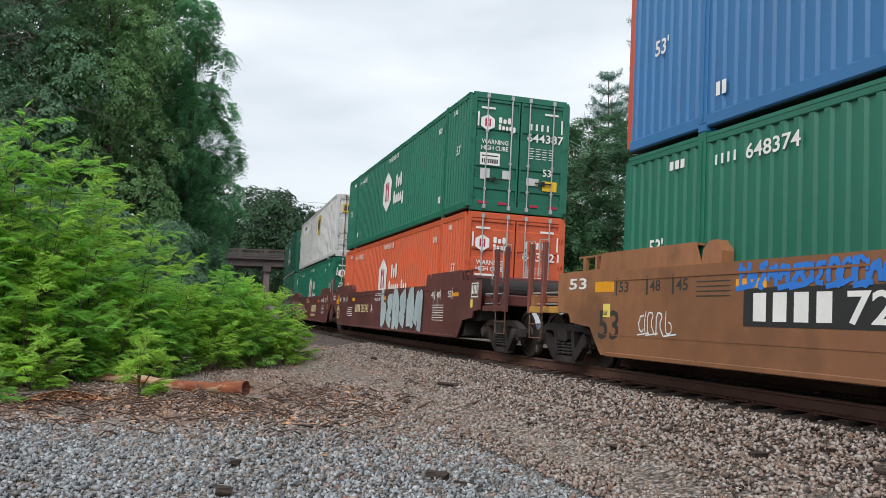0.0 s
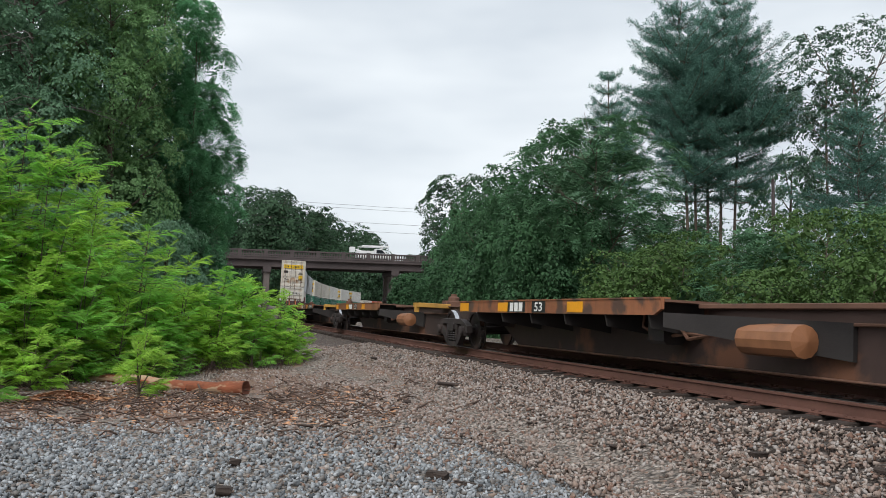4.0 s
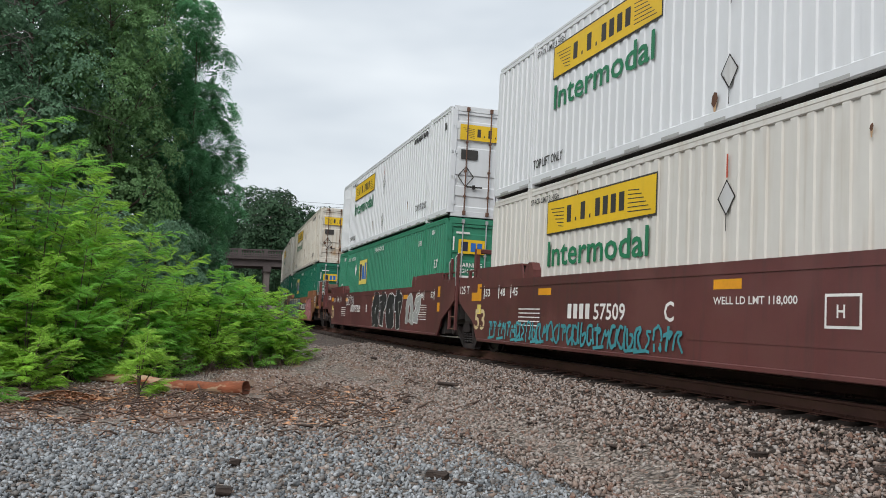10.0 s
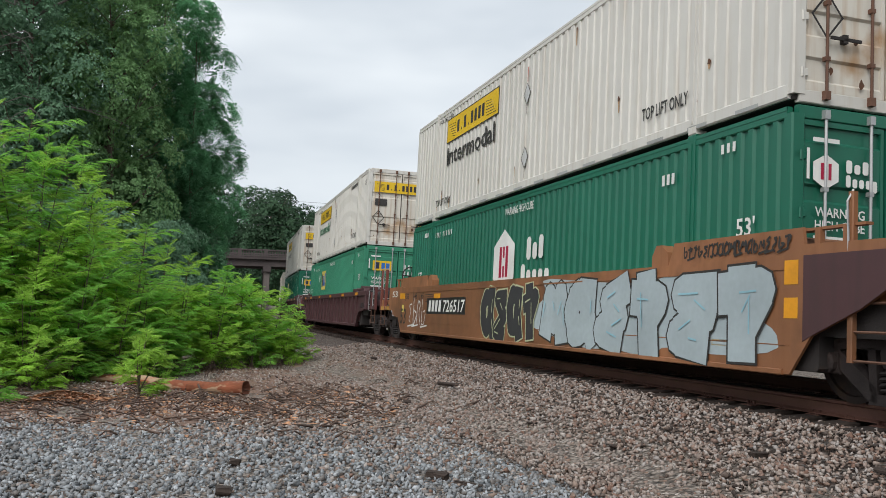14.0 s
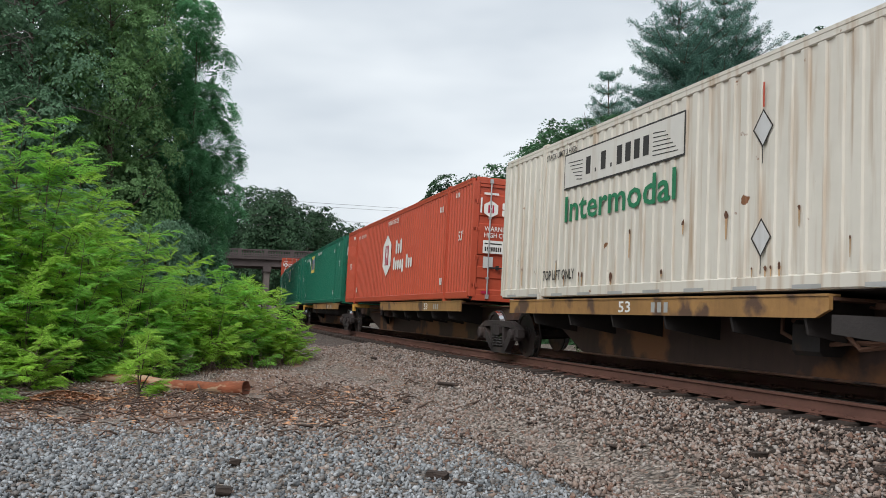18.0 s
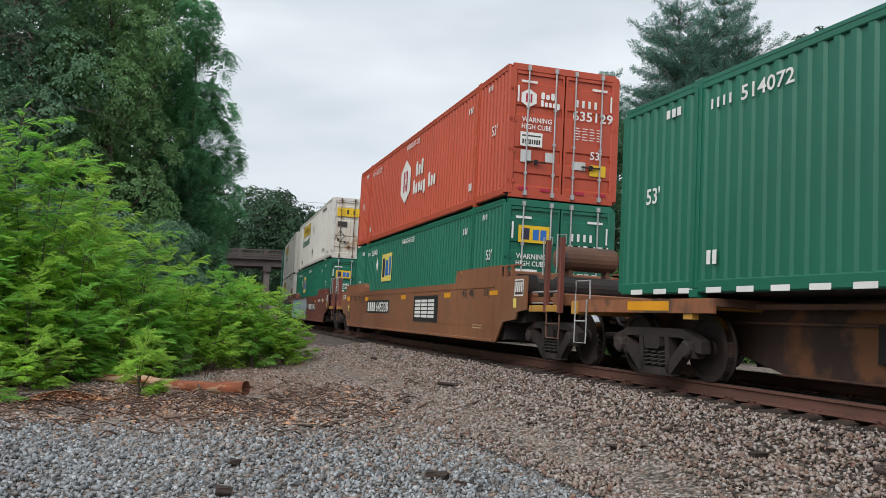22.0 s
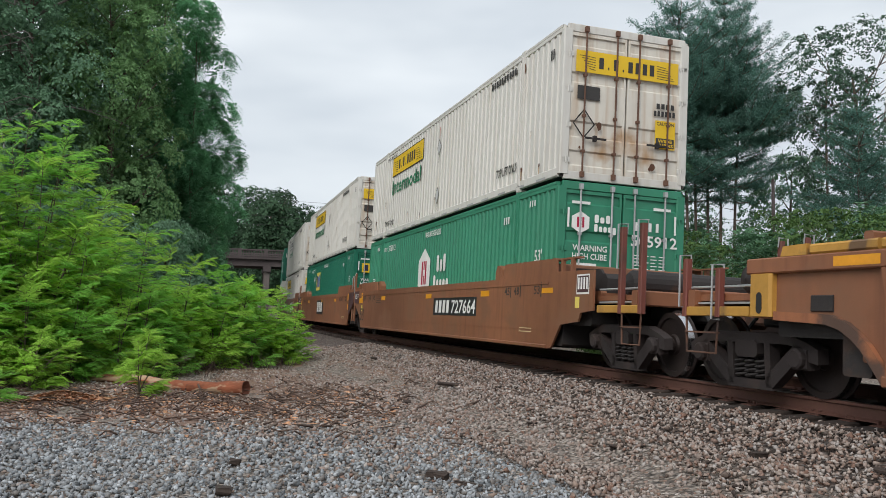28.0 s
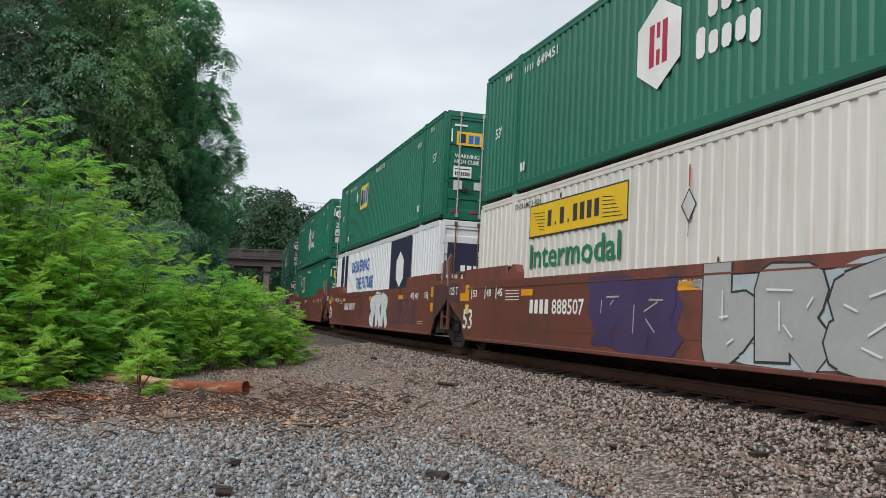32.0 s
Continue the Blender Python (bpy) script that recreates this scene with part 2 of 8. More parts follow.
M["sill_brown"] = material("rust_patched_sill", (0.06, 0.034, 0.026), 0.8, vary=0.35, scale=1.0, spots=(0.20, 0.085, 0.036), spots_at=0.54, spot_scale=0.7, soft=0.05, streaks=0.4, streak_col=(0.03, 0.02, 0.018), bump=0.1)
M["wheel"] = material("dark_wheel_steel", (0.032, 0.022, 0.020), 0.65, 0.35, vary=0.3, scale=4, spots=(0.1, 0.055, 0.035), spots_at=0.6, bump=0.1)
M["tread"] = material("polished_wheel_tread", (0.55, 0.55, 0.56), 0.25, 1.0, vary=0.1, scale=4)
M["chrome"] = material("galvanised_rod_steel", (0.42, 0.42, 0.42), 0.45, 0.5, vary=0.15, scale=5)
M["rust_scab"] = material("dark_rust", (0.10, 0.045, 0.025), 0.9, vary=0.3, scale=8)
M["door_rusty"] = material("rust_stained_white_door_paint", (0.62, 0.58, 0.51), 0.5, vary=0.1, scale=0.9, streaks=0.7, streak_col=(0.40, 0.25, 0.13), spots=(0.40, 0.24, 0.12), spots_at=0.56, spot_scale=1.1, soft=0.14, bump=0.03, per_object=0.06)
M["rust_stain"] = material("rust_stain", (0.42, 0.27, 0.15), 0.7, vary=0.25, scale=6)
M["letter"] = material("white_lettering", (0.72, 0.71, 0.68), 0.6, vary=0.1, scale=3, spots=(0.4, 0.36, 0.32), spots_at=0.72, spot_scale=5)
M["cream"] = material("cream_lettering", (0.62, 0.49, 0.27), 0.6, vary=0.1, scale=3)
M["ink"] = material("black_lettering", (0.03, 0.027, 0.025), 0.6, vary=0.15, scale=3)
M["kelly"] = material("green_lettering", (0.015, 0.17, 0.075), 0.55, vary=0.1, scale=3)
M["yellow"] = material("yellow_sign_paint", (0.72, 0.46, 0.012), 0.5, vary=0.08, scale=2, streaks=0.15, streak_col=(0.5, 0.33, 0.05))
M["yellow_pale"] = material("faded_yellow_sign_paint", (0.70, 0.56, 0.12), 0.55, vary=0.12, scale=2, streaks=0.3, streak_col=(0.6, 0.52, 0.28))
M["amber"] = material("amber_reflector_sheeting", (0.68, 0.29, 0.015), 0.4, vary=0.16, scale=4)
M["logo_red"] = material("crimson_logo_paint", (0.38, 0.012, 0.05), 0.5, vary=0.06, scale=3)
M["logo_blue"] = material("blue_logo_paint", (0.02, 0.13, 0.45), 0.5, vary=0.06, scale=3)
M["logo_navy"] = material("navy_logo_paint", (0.02, 0.022, 0.05), 0.5, vary=0.06, scale=3)
M["sp_blue"] = material("pale_blue_spray_paint", (0.27, 0.47, 0.54), 0.55, vary=0.16, scale=2)
M["sp_grey"] = material("silver_grey_spray_paint", (0.34, 0.34, 0.33), 0.5, vary=0.16, scale=2)
M["sp_white"] = material("white_spray_paint", (0.62, 0.63, 0.62), 0.55, vary=0.12, scale=2)
M["sp_pink"] = material("dusty_pink_spray_paint", (0.42, 0.17, 0.18), 0.55, vary=0.25, scale=2)
M["sp_navy"] = material("navy_spray_paint", (0.035, 0.05, 0.09), 0.55, vary=0.2, scale=2)
M["sp_purple"] = material("purple_spray_paint", (0.05, 0.03, 0.09), 0.55, vary=0.2, scale=2)
M["sp_lime"] = material("yellow_green_spray_paint", (0.42, 0.45, 0.16), 0.55, vary=0.2, scale=2)
M["sp_tan"] = material("tan_grey_spray_paint", (0.33, 0.27, 0.19), 0.55, vary=0.14, scale=2)
M["sp_slate"] = material("slate_blue_spray_paint", (0.085, 0.105, 0.15), 0.55, vary=0.2, scale=2)
M["sp_palelime"] = material("pale_green_spray_paint", (0.46, 0.48, 0.30), 0.55, vary=0.14, scale=2)
M["sp_dark"] = material("charcoal_spray_paint", (0.034, 0.033, 0.036), 0.6, vary=0.2, scale=2)
M["sp_silver"] = material("dull_silver_spray_paint", (0.33, 0.335, 0.325), 0.45, vary=0.14, scale=2)
M["sp_palesilver"] = material("pale_silver_spray_paint", (0.37, 0.43, 0.45), 0.5, vary=0.14, scale=2)
M["sp_greyblue"] = material("grey_blue_spray_paint", (0.22, 0.32, 0.36), 0.55, vary=0.2, scale=2)
M["sp_teal"] = material("teal_spray_paint", (0.05, 0.25, 0.28), 0.55, vary=0.2, scale=2)
M["sp_brightblue"] = material("bright_blue_spray_paint", (0.02, 0.16, 0.55), 0.55, vary=0.2, scale=2)
M["rail"] = material("rusted_rail_steel", (0.112, 0.05, 0.036), 0.75, 0.1, vary=0.2, scale=4, bump=0.1, bump_scale=60)
M["rail_top"] = material("worn_rail_head", (0.30, 0.27, 0.25), 0.35, 0.9, vary=0.15, scale=4)
M["tie"] = material("creosoted_timber", (0.036, 0.025, 0.020), 0.9, vary=0.3, scale=6, stretch=(1, 8, 8), bump=0.4, bump_scale=30, per_object=0.3)
M["concrete"] = material("dark_stained_concrete", (0.07, 0.055, 0.054), 0.9, vary=0.25, scale=0.8, streaks=0.4, streak_col=(0.035, 0.03, 0.03), bump=0.2, bump_scale=12)
M["concrete_light"] = material("weathered_column_concrete", (0.125, 0.105, 0.097), 0.9, vary=0.25, scale=0.8, streaks=0.45, streak_col=(0.06, 0.05, 0.048), bump=0.2, bump_scale=12)
M["asphalt"] = material("grey_asphalt", (0.06, 0.06, 0.06), 0.9, vary=0.15, scale=2, bump=0.3)
M["bark"] = material("grey_brown_bark", (0.11, 0.085, 0.066), 0.95, vary=0.3, scale=4, stretch=(3, 3, 0.6), bump=0.5, bump_scale=20)
M["vehicle_white"] = material("white_vehicle_paint", (0.78, 0.78, 0.77), 0.3, vary=0.04, scale=2)
M["vehicle_silver"] = material("silver_vehicle_paint", (0.45, 0.46, 0.47), 0.3, 0.5, vary=0.05, scale=2)
M["glass"] = material("dark_vehicle_glass", (0.02, 0.025, 0.03), 0.08, vary=0.1, scale=2)
M["rubber"] = material("black_rubber", (0.02, 0.02, 0.02), 0.8, vary=0.2, scale=5)


def foliage(name, base, var=0.35, trans=0.3, rough=0.6, tone=0.3, scale=0.5):
    return material(name, base, rough, vary=tone, scale=scale, island=var, trans=trans, spec=0.16)


M["leaf_bush"] = foliage("bright_green_leaflets", (0.34, 0.57, 0.09), 0.25, 0.5, scale=1.2)
M["leaf_bush2"] = foliage("fresh_green_leaflets", (0.245, 0.51, 0.095), 0.25, 0.5, scale=1.2)
M["leaf_dark"] = foliage("dark_green_leaves", (0.165, 0.29, 0.18), 0.3, 0.5)
M["leaf_blue"] = foliage("blue_green_leaves", (0.12, 0.30, 0.145), 0.3, 0.4)
M["leaf_olive"] = foliage("olive_green_leaves", (0.175, 0.305, 0.13), 0.3, 0.5)
M["leaf_mid"] = foliage("mid_green_leaves", (0.10, 0.21, 0.085), 0.3, 0.35)
M["leaf_kudzu"] = foliage("vine_leaves", (0.054, 0.125, 0.056), 0.35, 0.3)
M["leaf_ail"] = foliage("compound_leaves", (0.09, 0.19, 0.098), 0.3, 0.3)
M["leaf_open"] = foliage("dark_open_crown_leaves", (0.07, 0.125, 0.085), 0.3, 0.35)
M["needle"] = foliage("pine_needles", (0.105, 0.215, 0.17), 0.3, 0.4)
M["leaf_shrub"] = foliage("yellow_green_shrub_leaves", (0.075, 0.135, 0.04), 0.35, 0.25)
M["leaf_far"] = foliage("far_woods_leaves", (0.04, 0.082, 0.042), 0.3, 0.2)


# ---- ground ----
def gravel_material(name, tones, size, rough=0.9, patch=None, patch_at=0.55, depth=0.03):
    """Loose stones: cells of several tones with shade painted into the dark gaps, and patches of earth."""
    m = bpy.data.materials.new(name)
    m.use_nodes = True
    n, l = m.node_tree.nodes, m.node_tree.links
    b = n["Principled BSDF"]
    b.inputs["Roughness"].default_value = rough
    b.inputs["Specular IOR Level"].default_value = 0.25
    co = n.new("ShaderNodeTexCoord")
    vo = n.new("ShaderNodeTexVoronoi")
    vo.inputs["Scale"].default_value = 1 / size
    l.new(co.outputs["Object"], vo.inputs["Vector"])
    rp = n.new("ShaderNodeValToRGB")
    sep = n.new("ShaderNodeSeparateColor")
    l.new(vo.outputs["Color"], sep.inputs["Color"])
    l.new(sep.outputs["Red"], rp.inputs["Fac"])
    while len(rp.color_ramp.elements) < len(tones):
        rp.color_ramp.elements.new(0.5)
    for i, t in enumerate(tones):
        rp.color_ramp.elements[i].position = i / max(1, len(tones) - 1)
        rp.color_ramp.elements[i].color = (*t, 1)
    # shade of the crevices, multiplied into the colour at the cell edges
    gap = n.new("ShaderNodeMapRange")
    gap.inputs["From Min"].default_value, gap.inputs["From Max"].default_value = 0.35, 0.75
    gap.inputs["To Min"].default_value, gap.inputs["To Max"].default_value = 1.0, 0.35
    l.new(vo.outputs["Distance"], gap.inputs["Value"])
    mul = n.new("ShaderNodeMix")
    mul.data_type, mul.blend_type = "RGBA", "MULTIPLY"
    mul.inputs["Factor"].default_value = 1.0
    l.new(rp.outputs["Color"], mul.inputs["A"])
    l.new(gap.outputs["Result"], mul.inputs["B"])
    col = mul.outputs["Result"]
    nz = n.new("ShaderNodeTexNoise")
    nz.inputs["Scale"].default_value, nz.inputs["Detail"].default_value = 0.35, 8.0
    l.new(co.outputs["Object"], nz.inputs["Vector"])
    if patch:
        pr = n.new("ShaderNodeMapRange")
        pr.inputs["From Min"].default_value, pr.inputs["From Max"].default_value = patch_at, patch_at + 0.12
        l.new(nz.outputs["Fac"], pr.inputs["Value"])
        px = n.new("ShaderNodeMix")
        px.data_type = "RGBA"
        px.inputs["B"].default_value = (*patch, 1)
        l.new(pr.outputs["Result"], px.inputs["Factor"])
        l.new(col, px.inputs["A"])
        col = px.outputs["Result"]
    l.new(col, b.inputs["Base Color"])
    bp = n.new("ShaderNodeBump")
    bp.invert = True
    bp.inputs["Strength"].default_value, bp.inputs["Distance"].default_value = 0.9, depth
    l.new(vo.outputs["Distance"], bp.inputs["Height"])
    l.new(bp.outputs["Normal"], b.inputs["Normal"])
    return m


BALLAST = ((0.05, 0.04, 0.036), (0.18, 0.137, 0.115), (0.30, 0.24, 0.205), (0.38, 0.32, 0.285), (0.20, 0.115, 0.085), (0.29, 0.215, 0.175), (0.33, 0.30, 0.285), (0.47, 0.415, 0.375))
# ballast tones darkened: shade between the loose stones put into the colour
SHADED_BALLAST = tuple(tuple(c * 0.55 for c in t) for t in BALLAST)
ROADSTONE = ((0.07, 0.075, 0.08), (0.22, 0.235, 0.25), (0.33, 0.35, 0.365), (0.17, 0.155, 0.145), (0.28, 0.29, 0.30), (0.46, 0.48, 0.50))
M["ballast"] = gravel_material("ballast_stone", SHADED_BALLAST, 0.055)
# oil stain, with the shade under the train put into the same colour
M["ballast_oily_shaded"] = gravel_material("oily_shaded_ballast", ((0.018, 0.016, 0.015), (0.04, 0.034, 0.03), (0.06, 0.05, 0.044), (0.03, 0.024, 0.02)), 0.055)
M["ground"] = gravel_material("gravelly_earth", ((0.10, 0.085, 0.075), (0.26, 0.22, 0.19), (0.36, 0.31, 0.27), (0.19, 0.145, 0.115), (0.48, 0.43, 0.38)), 0.045, patch=(0.19, 0.135, 0.105), patch_at=0.58)

GROUND_Z = -0.56
TRK = np.stack([LINE_X, LINE_Y], 1)


def off_track(x, y):
    """How far points lie from the track's middle (numpy arrays)."""
    p = np.stack([x, y], -1).reshape(-1, 2)
    out = np.empty(len(p))
    for i in range(0, len(p), 4000):
        d = p[i:i + 4000, None, :] - TRK[None, ::2, :]
        k = (d * d).sum(-1).argmin(1) * 2
        r = p[i:i + 4000] - TRK[k]
        out[i:i + 4000] = np.abs(np.cos(LINE_T[k]) * r[:, 1] - np.sin(LINE_T[k]) * r[:, 0])
    return out.reshape(np.shape(x))


def ground_z(x, y, d=None):
    """Height of the open ground: flat beside the track, with a shallow dip, and a wooded rise far off."""
    d = off_track(x, y) if d is None else d
    z = np.full(np.shape(x), GROUND_Z) + 0.05 * np.sin(x * 0.55 + 1.0) * np.cos(y * 0.4) + 0.03 * np.sin(x * 1.7 + y * 1.1)
    z = z + 0.22 * np.exp(-((d - 2.9) / 0.7) ** 2)
    z = z - 0.25 * np.clip(2.4 - d, 0, 1)
    hill = 30 / (1 + np.exp((x + 30) / 8)) * np.exp(-((y - 500) / 70) ** 2 - ((x + 60) / 160) ** 2) * np.clip((d - 12) / 25, 0, 1)
    left = 3.5 * np.clip((-x - 14) / 30, 0, 1) * np.clip((y - 20) / 40, 0, 1)
    right = 1.5 * np.clip((x - 10) / 25, 0, 1) * np.clip((y - 8) / 25, 0, 1) * np.clip((120 - y) / 40, 0, 1)
    return z + hill + left + right


def make_ground():
    a = np.linspace(-1, 1, 150)
    gx = np.sign(a) * (np.abs(a) ** 3.2) * 2500 + a * 30
    b = np.linspace(0, 1, 190)
    gy = np.concatenate([-(np.linspace(1, 0.06, 16) ** 2) * 2500 - 9, -8 + b * 46 + (b ** 4.2) * 2500])
    X, Y = np.meshgrid(gx, gy)
    Z = ground_z(X, Y)
    v = np.stack([X, Y, Z], -1).reshape(-1, 3)
    r, c = X.shape
    i = (np.arange(r - 1)[:, None] * c + np.arange(c - 1)[None, :]).ravel()
    me = quads_mesh("ground", v, np.stack([i, i + 1, i + 1 + c, i + c], 1), M["ground"])
    me.polygons.foreach_set("use_smooth", [True] * len(me.polygons))
    tagged(new("ground", me), "brown gravelly earth with wood chips and dirt", "ground", kind="structure")


make_ground()


def sweep(name, prof, s_list, mat, closed=False, smooth=False):
    """A cross-section (y, z) drawn along the track."""
    v, f, n = [], [], len(prof)
    for s in s_list:
        m = rail_pose(s)
        v += [m @ Vector((0, y, z + max(0.0, min(y + 0.7535, 2.2)) * FAR_LIFT)) for y, z in prof]
    k = n if closed else n - 1
    for i in range(len(s_list) - 1):
        f += [(i * n + j, (i + 1) * n + j, (i + 1) * n + (j + 1) % n, i * n + (j + 1) % n) for j in range(k)]
    return mesh(name, v, f, mat, smooth)


S_BED = [float(s) for s in np.concatenate([np.arange(-750, -120, 6), np.arange(-120, 66, 1.0), np.arange(66, 750, 9)])]
# the bed's colour holds painted shade for the gaps between stones
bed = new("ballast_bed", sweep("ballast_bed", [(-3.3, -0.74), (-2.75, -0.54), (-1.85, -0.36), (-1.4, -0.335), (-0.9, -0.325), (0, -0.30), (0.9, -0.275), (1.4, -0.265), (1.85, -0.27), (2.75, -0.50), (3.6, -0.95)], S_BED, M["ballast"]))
# dark strip to beyond the far rail: oil stain plus painted shade
bed_oil_shade = new("stained_ballast", sweep("stained_ballast", [(-0.95, -0.315), (-0.8, -0.28), (0, -0.275), (0.8, -0.255), (1.4, -0.25), (1.85, -0.26), (2.7, -0.48)], S_BED, M["ballast_oily_shaded"]))
tagged(bed_oil_shade, "ballast dark with oil stains and painted shade, out to the far shoulder", "ballast", kind="structure")
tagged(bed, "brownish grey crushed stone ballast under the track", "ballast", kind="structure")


# ---- stones ----
def stones(name, pts, size, tones, label, seed):
    """Many loose angular stones, a flattened eight-sided lump each."""
    rng = np.random.default_rng(seed)
    n = len(pts)
    base = np.array([(1, 0, 0), (0, 1, 0), (-1, 0, 0), (0, -1, 0), (0, 0, 1), (0, 0, -1)], float)
    fac = np.array([(0, 1, 4), (1, 2, 4), (2, 3, 4), (3, 0, 4), (1, 0, 5), (2, 1, 5), (3, 2, 5), (0, 3, 5)])
    sz = size * rng.uniform(0.55, 1.25, (n, 1, 1)) * rng.uniform(0.55, 1.2, (n, 1, 3)) * np.array([0.62, 0.5, 0.42])
    v = (base[None] + rng.normal(0, 0.22, (n, 6, 3))) * sz
    q = rng.normal(0, 1, (n, 4)) * np.array([1, 0.45, 0.45, 1])
    q /= np.linalg.norm(q, axis=1, keepdims=True)
    w, x, y, z = q.T
    R = np.stack([1 - 2 * (y * y + z * z), 2 * (x * y - z * w), 2 * (x * z + y * w), 2 * (x * y + z * w), 1 - 2 * (x * x + z * z), 2 * (y * z - x * w), 2 * (x * z - y * w), 2 * (y * z + x * w), 1 - 2 * (x * x + y * y)], 1).reshape(n, 3, 3)
    v = np.einsum("nij,nkj->nki", R, v) + pts[:, None, :]
    f = (fac[None] + (np.arange(n) * 6)[:, None, None]).reshape(-1, 3)
    m = bpy.data.materials.new(name + "_tones")
    m.use_nodes = True
    nn, l = m.node_tree.nodes, m.node_tree.links
    b = nn["Principled BSDF"]
    b.inputs["Roughness"].default_value = 0.9
    b.inputs["Specular IOR Level"].default_value = 0.25
    g = nn.new("ShaderNodeNewGeometry")
    rp = nn.new("ShaderNodeValToRGB")
    while len(rp.color_ramp.elements) < len(tones):
        rp.color_ramp.elements.new(0.5)
    for i, t in enumerate(tones):
        rp.color_ramp.elements[i].position, rp.color_ramp.elements[i].color = i / (len(tones) - 1), (*t, 1)
    l.new(g.outputs["Random Per Island"], rp.inputs["Fac"])
    tx = nn.new("ShaderNodeTexNoise")
    tx.inputs["Scale"].default_value, tx.inputs["Detail"].default_value = 60, 4
    co = nn.new("ShaderNodeTexCoord")
    l.new(co.outputs["Object"], tx.inputs["Vector"])
    mx = nn.new("ShaderNodeMix")
    mx.data_type, mx.blend_type = "RGBA", "OVERLAY"
    mx.inputs["Factor"].default_value = 0.35
    l.new(rp.outputs["Color"], mx.inputs["A"])
    l.new(tx.outputs["Fac"], mx.inputs["B"])
    l.new(mx.outputs["Result"], b.inputs["Base Color"])
    return tagged(new(name, quads_mesh(name, v.reshape(-1, 3), f, m)), label, "gravel", kind="stuff")


def bed_z(d):
    """Height of the ballast's surface at d metres from the track's middle, on the near side."""
    return np.interp(d, [0, 0.9, 1.4, 1.85, 2.75, 3.3], [-0.25, -0.255, -0.27, -0.315, -0.51, -0.72]) + np.sin(CANT) * d


def scatter(n, x0, x1, y0, y1, seed):
    rng = np.random.default_rng(seed)
    return rng.uniform(x0, x1, n), rng.uniform(y0, y1, n), rng


def in_view(x, y, margin=0.06):
    return (np.abs(x) < (0.51 + margin) * y + 0.3) & (y > 3.5)


def make_stones():
    # shoulder and slope of the ballast, both sides of the near rail
    x, y, rng = scatter(205000, -6, 11, 4.5, 30, 11)
    d = off_track(x, y)
    keep = in_view(x, y) & (d < 4.4) & (d > 1.02) & ~((x > np.interp(-y, -LINE_Y, LINE_X)) & (d < 2.7)) & (rng.random(len(x)) < np.clip(1.25 - y / 30, 0.3, 1))
    x, y, d = x[keep], y[keep], d[keep]
    z = np.maximum(bed_z(d), ground_z(x, y, d)) + rng.uniform(-0.006, 0.022, len(x))
    stones("track_ballast", np.stack([x, y, z], 1), 0.053, BALLAST, "brownish grey crushed stone lying loose beside the rails", 12)
    # gravel of the track's verge
    x, y, rng = scatter(135000, -9, 9, 4.5, 21, 13)
    d = off_track(x, y)
    road = y + 0.35 * x < 9.7 + 0.5 * np.sin(x * 0.9) + rng.normal(0, 1.7, len(x))
    dirt = (x < -1.4 + 0.7 * np.sin(y * 1.3) + rng.normal(0, 0.5, len(x))) & (y > 10.4 + rng.normal(0, 0.6, len(x)))
    keep = in_view(x, y) & (d >= 4.1) & ~(dirt & (rng.random(len(x)) < 0.72)) & ~(~road & (rng.random(len(x)) < 0.12))
    brown = keep & ~(road & ~dirt)
    grey = keep & road & ~dirt
    for name, k, tones, lab, sd in (("verge_gravel", brown, BALLAST, "small brownish grey gravel on the open verge", 14), ("road_gravel", grey, ROADSTONE, "bluish grey crushed gravel of a service road", 15)):
        zz = ground_z(x[k], y[k], d[k]) + rng.uniform(-0.003, 0.022, k.sum())
        stones(name, np.stack([x[k], y[k], zz], 1), 0.056, tones, lab, sd)


make_stones()


# ---- track ----
track = thing("railway_track", "single railway track with rusty rails on wooden sleepers", "railway track", kind="structure")
RAIL_PROF = [(-0.07, -0.178), (0.07, -0.178), (0.07, -0.168), (0.012, -0.145), (0.009, -0.045), (0.036, -0.034), (0.036, -0.008), (0.026, 0.0), (-0.026, 0.0), (-0.036, -0.008), (-0.036, -0.034), (-0.009, -0.045), (-0.012, -0.145), (-0.07, -0.168)]
for side in (-0.7535, 0.7535):
    part("rail", sweep("rail", [(y + side, z) for y, z in RAIL_PROF], S_BED, M["rail"], closed=True), None, track)
    part("rail_head", sweep("rail_head", [(side - 0.028, 0.0012), (side + 0.028, 0.0012)], S_BED, M["rail_top"]), None, track, "worn bright running surface of the rail")

tie_me = Bag().box(-0.115, 0.115, -1.3, 1.3, -0.36, -0.186, 0.02).mesh("sleeper", M["tie"])
_b = Bag()
for sy in (-0.7535, 0.7535):
    _b.box(-0.095, 0.095, sy - 0.17, sy + 0.17, -0.19, -0.176)
    for dx in (-0.055, 0.055):
        for dy in (-0.085, 0.085):
            _b.box(dx - 0.011, dx + 0.011, sy + dy - 0.011, sy + dy + 0.011, -0.176, -0.148)
            _b.box(dx - 0.018, dx + 0.018, sy + dy - 0.02, sy + dy + 0.02, -0.15, -0.138)
plate_me = _b.mesh("tie_plate", M["rail"])
_rng = random.Random(5)
far_ties = Bag()
s = 40.0
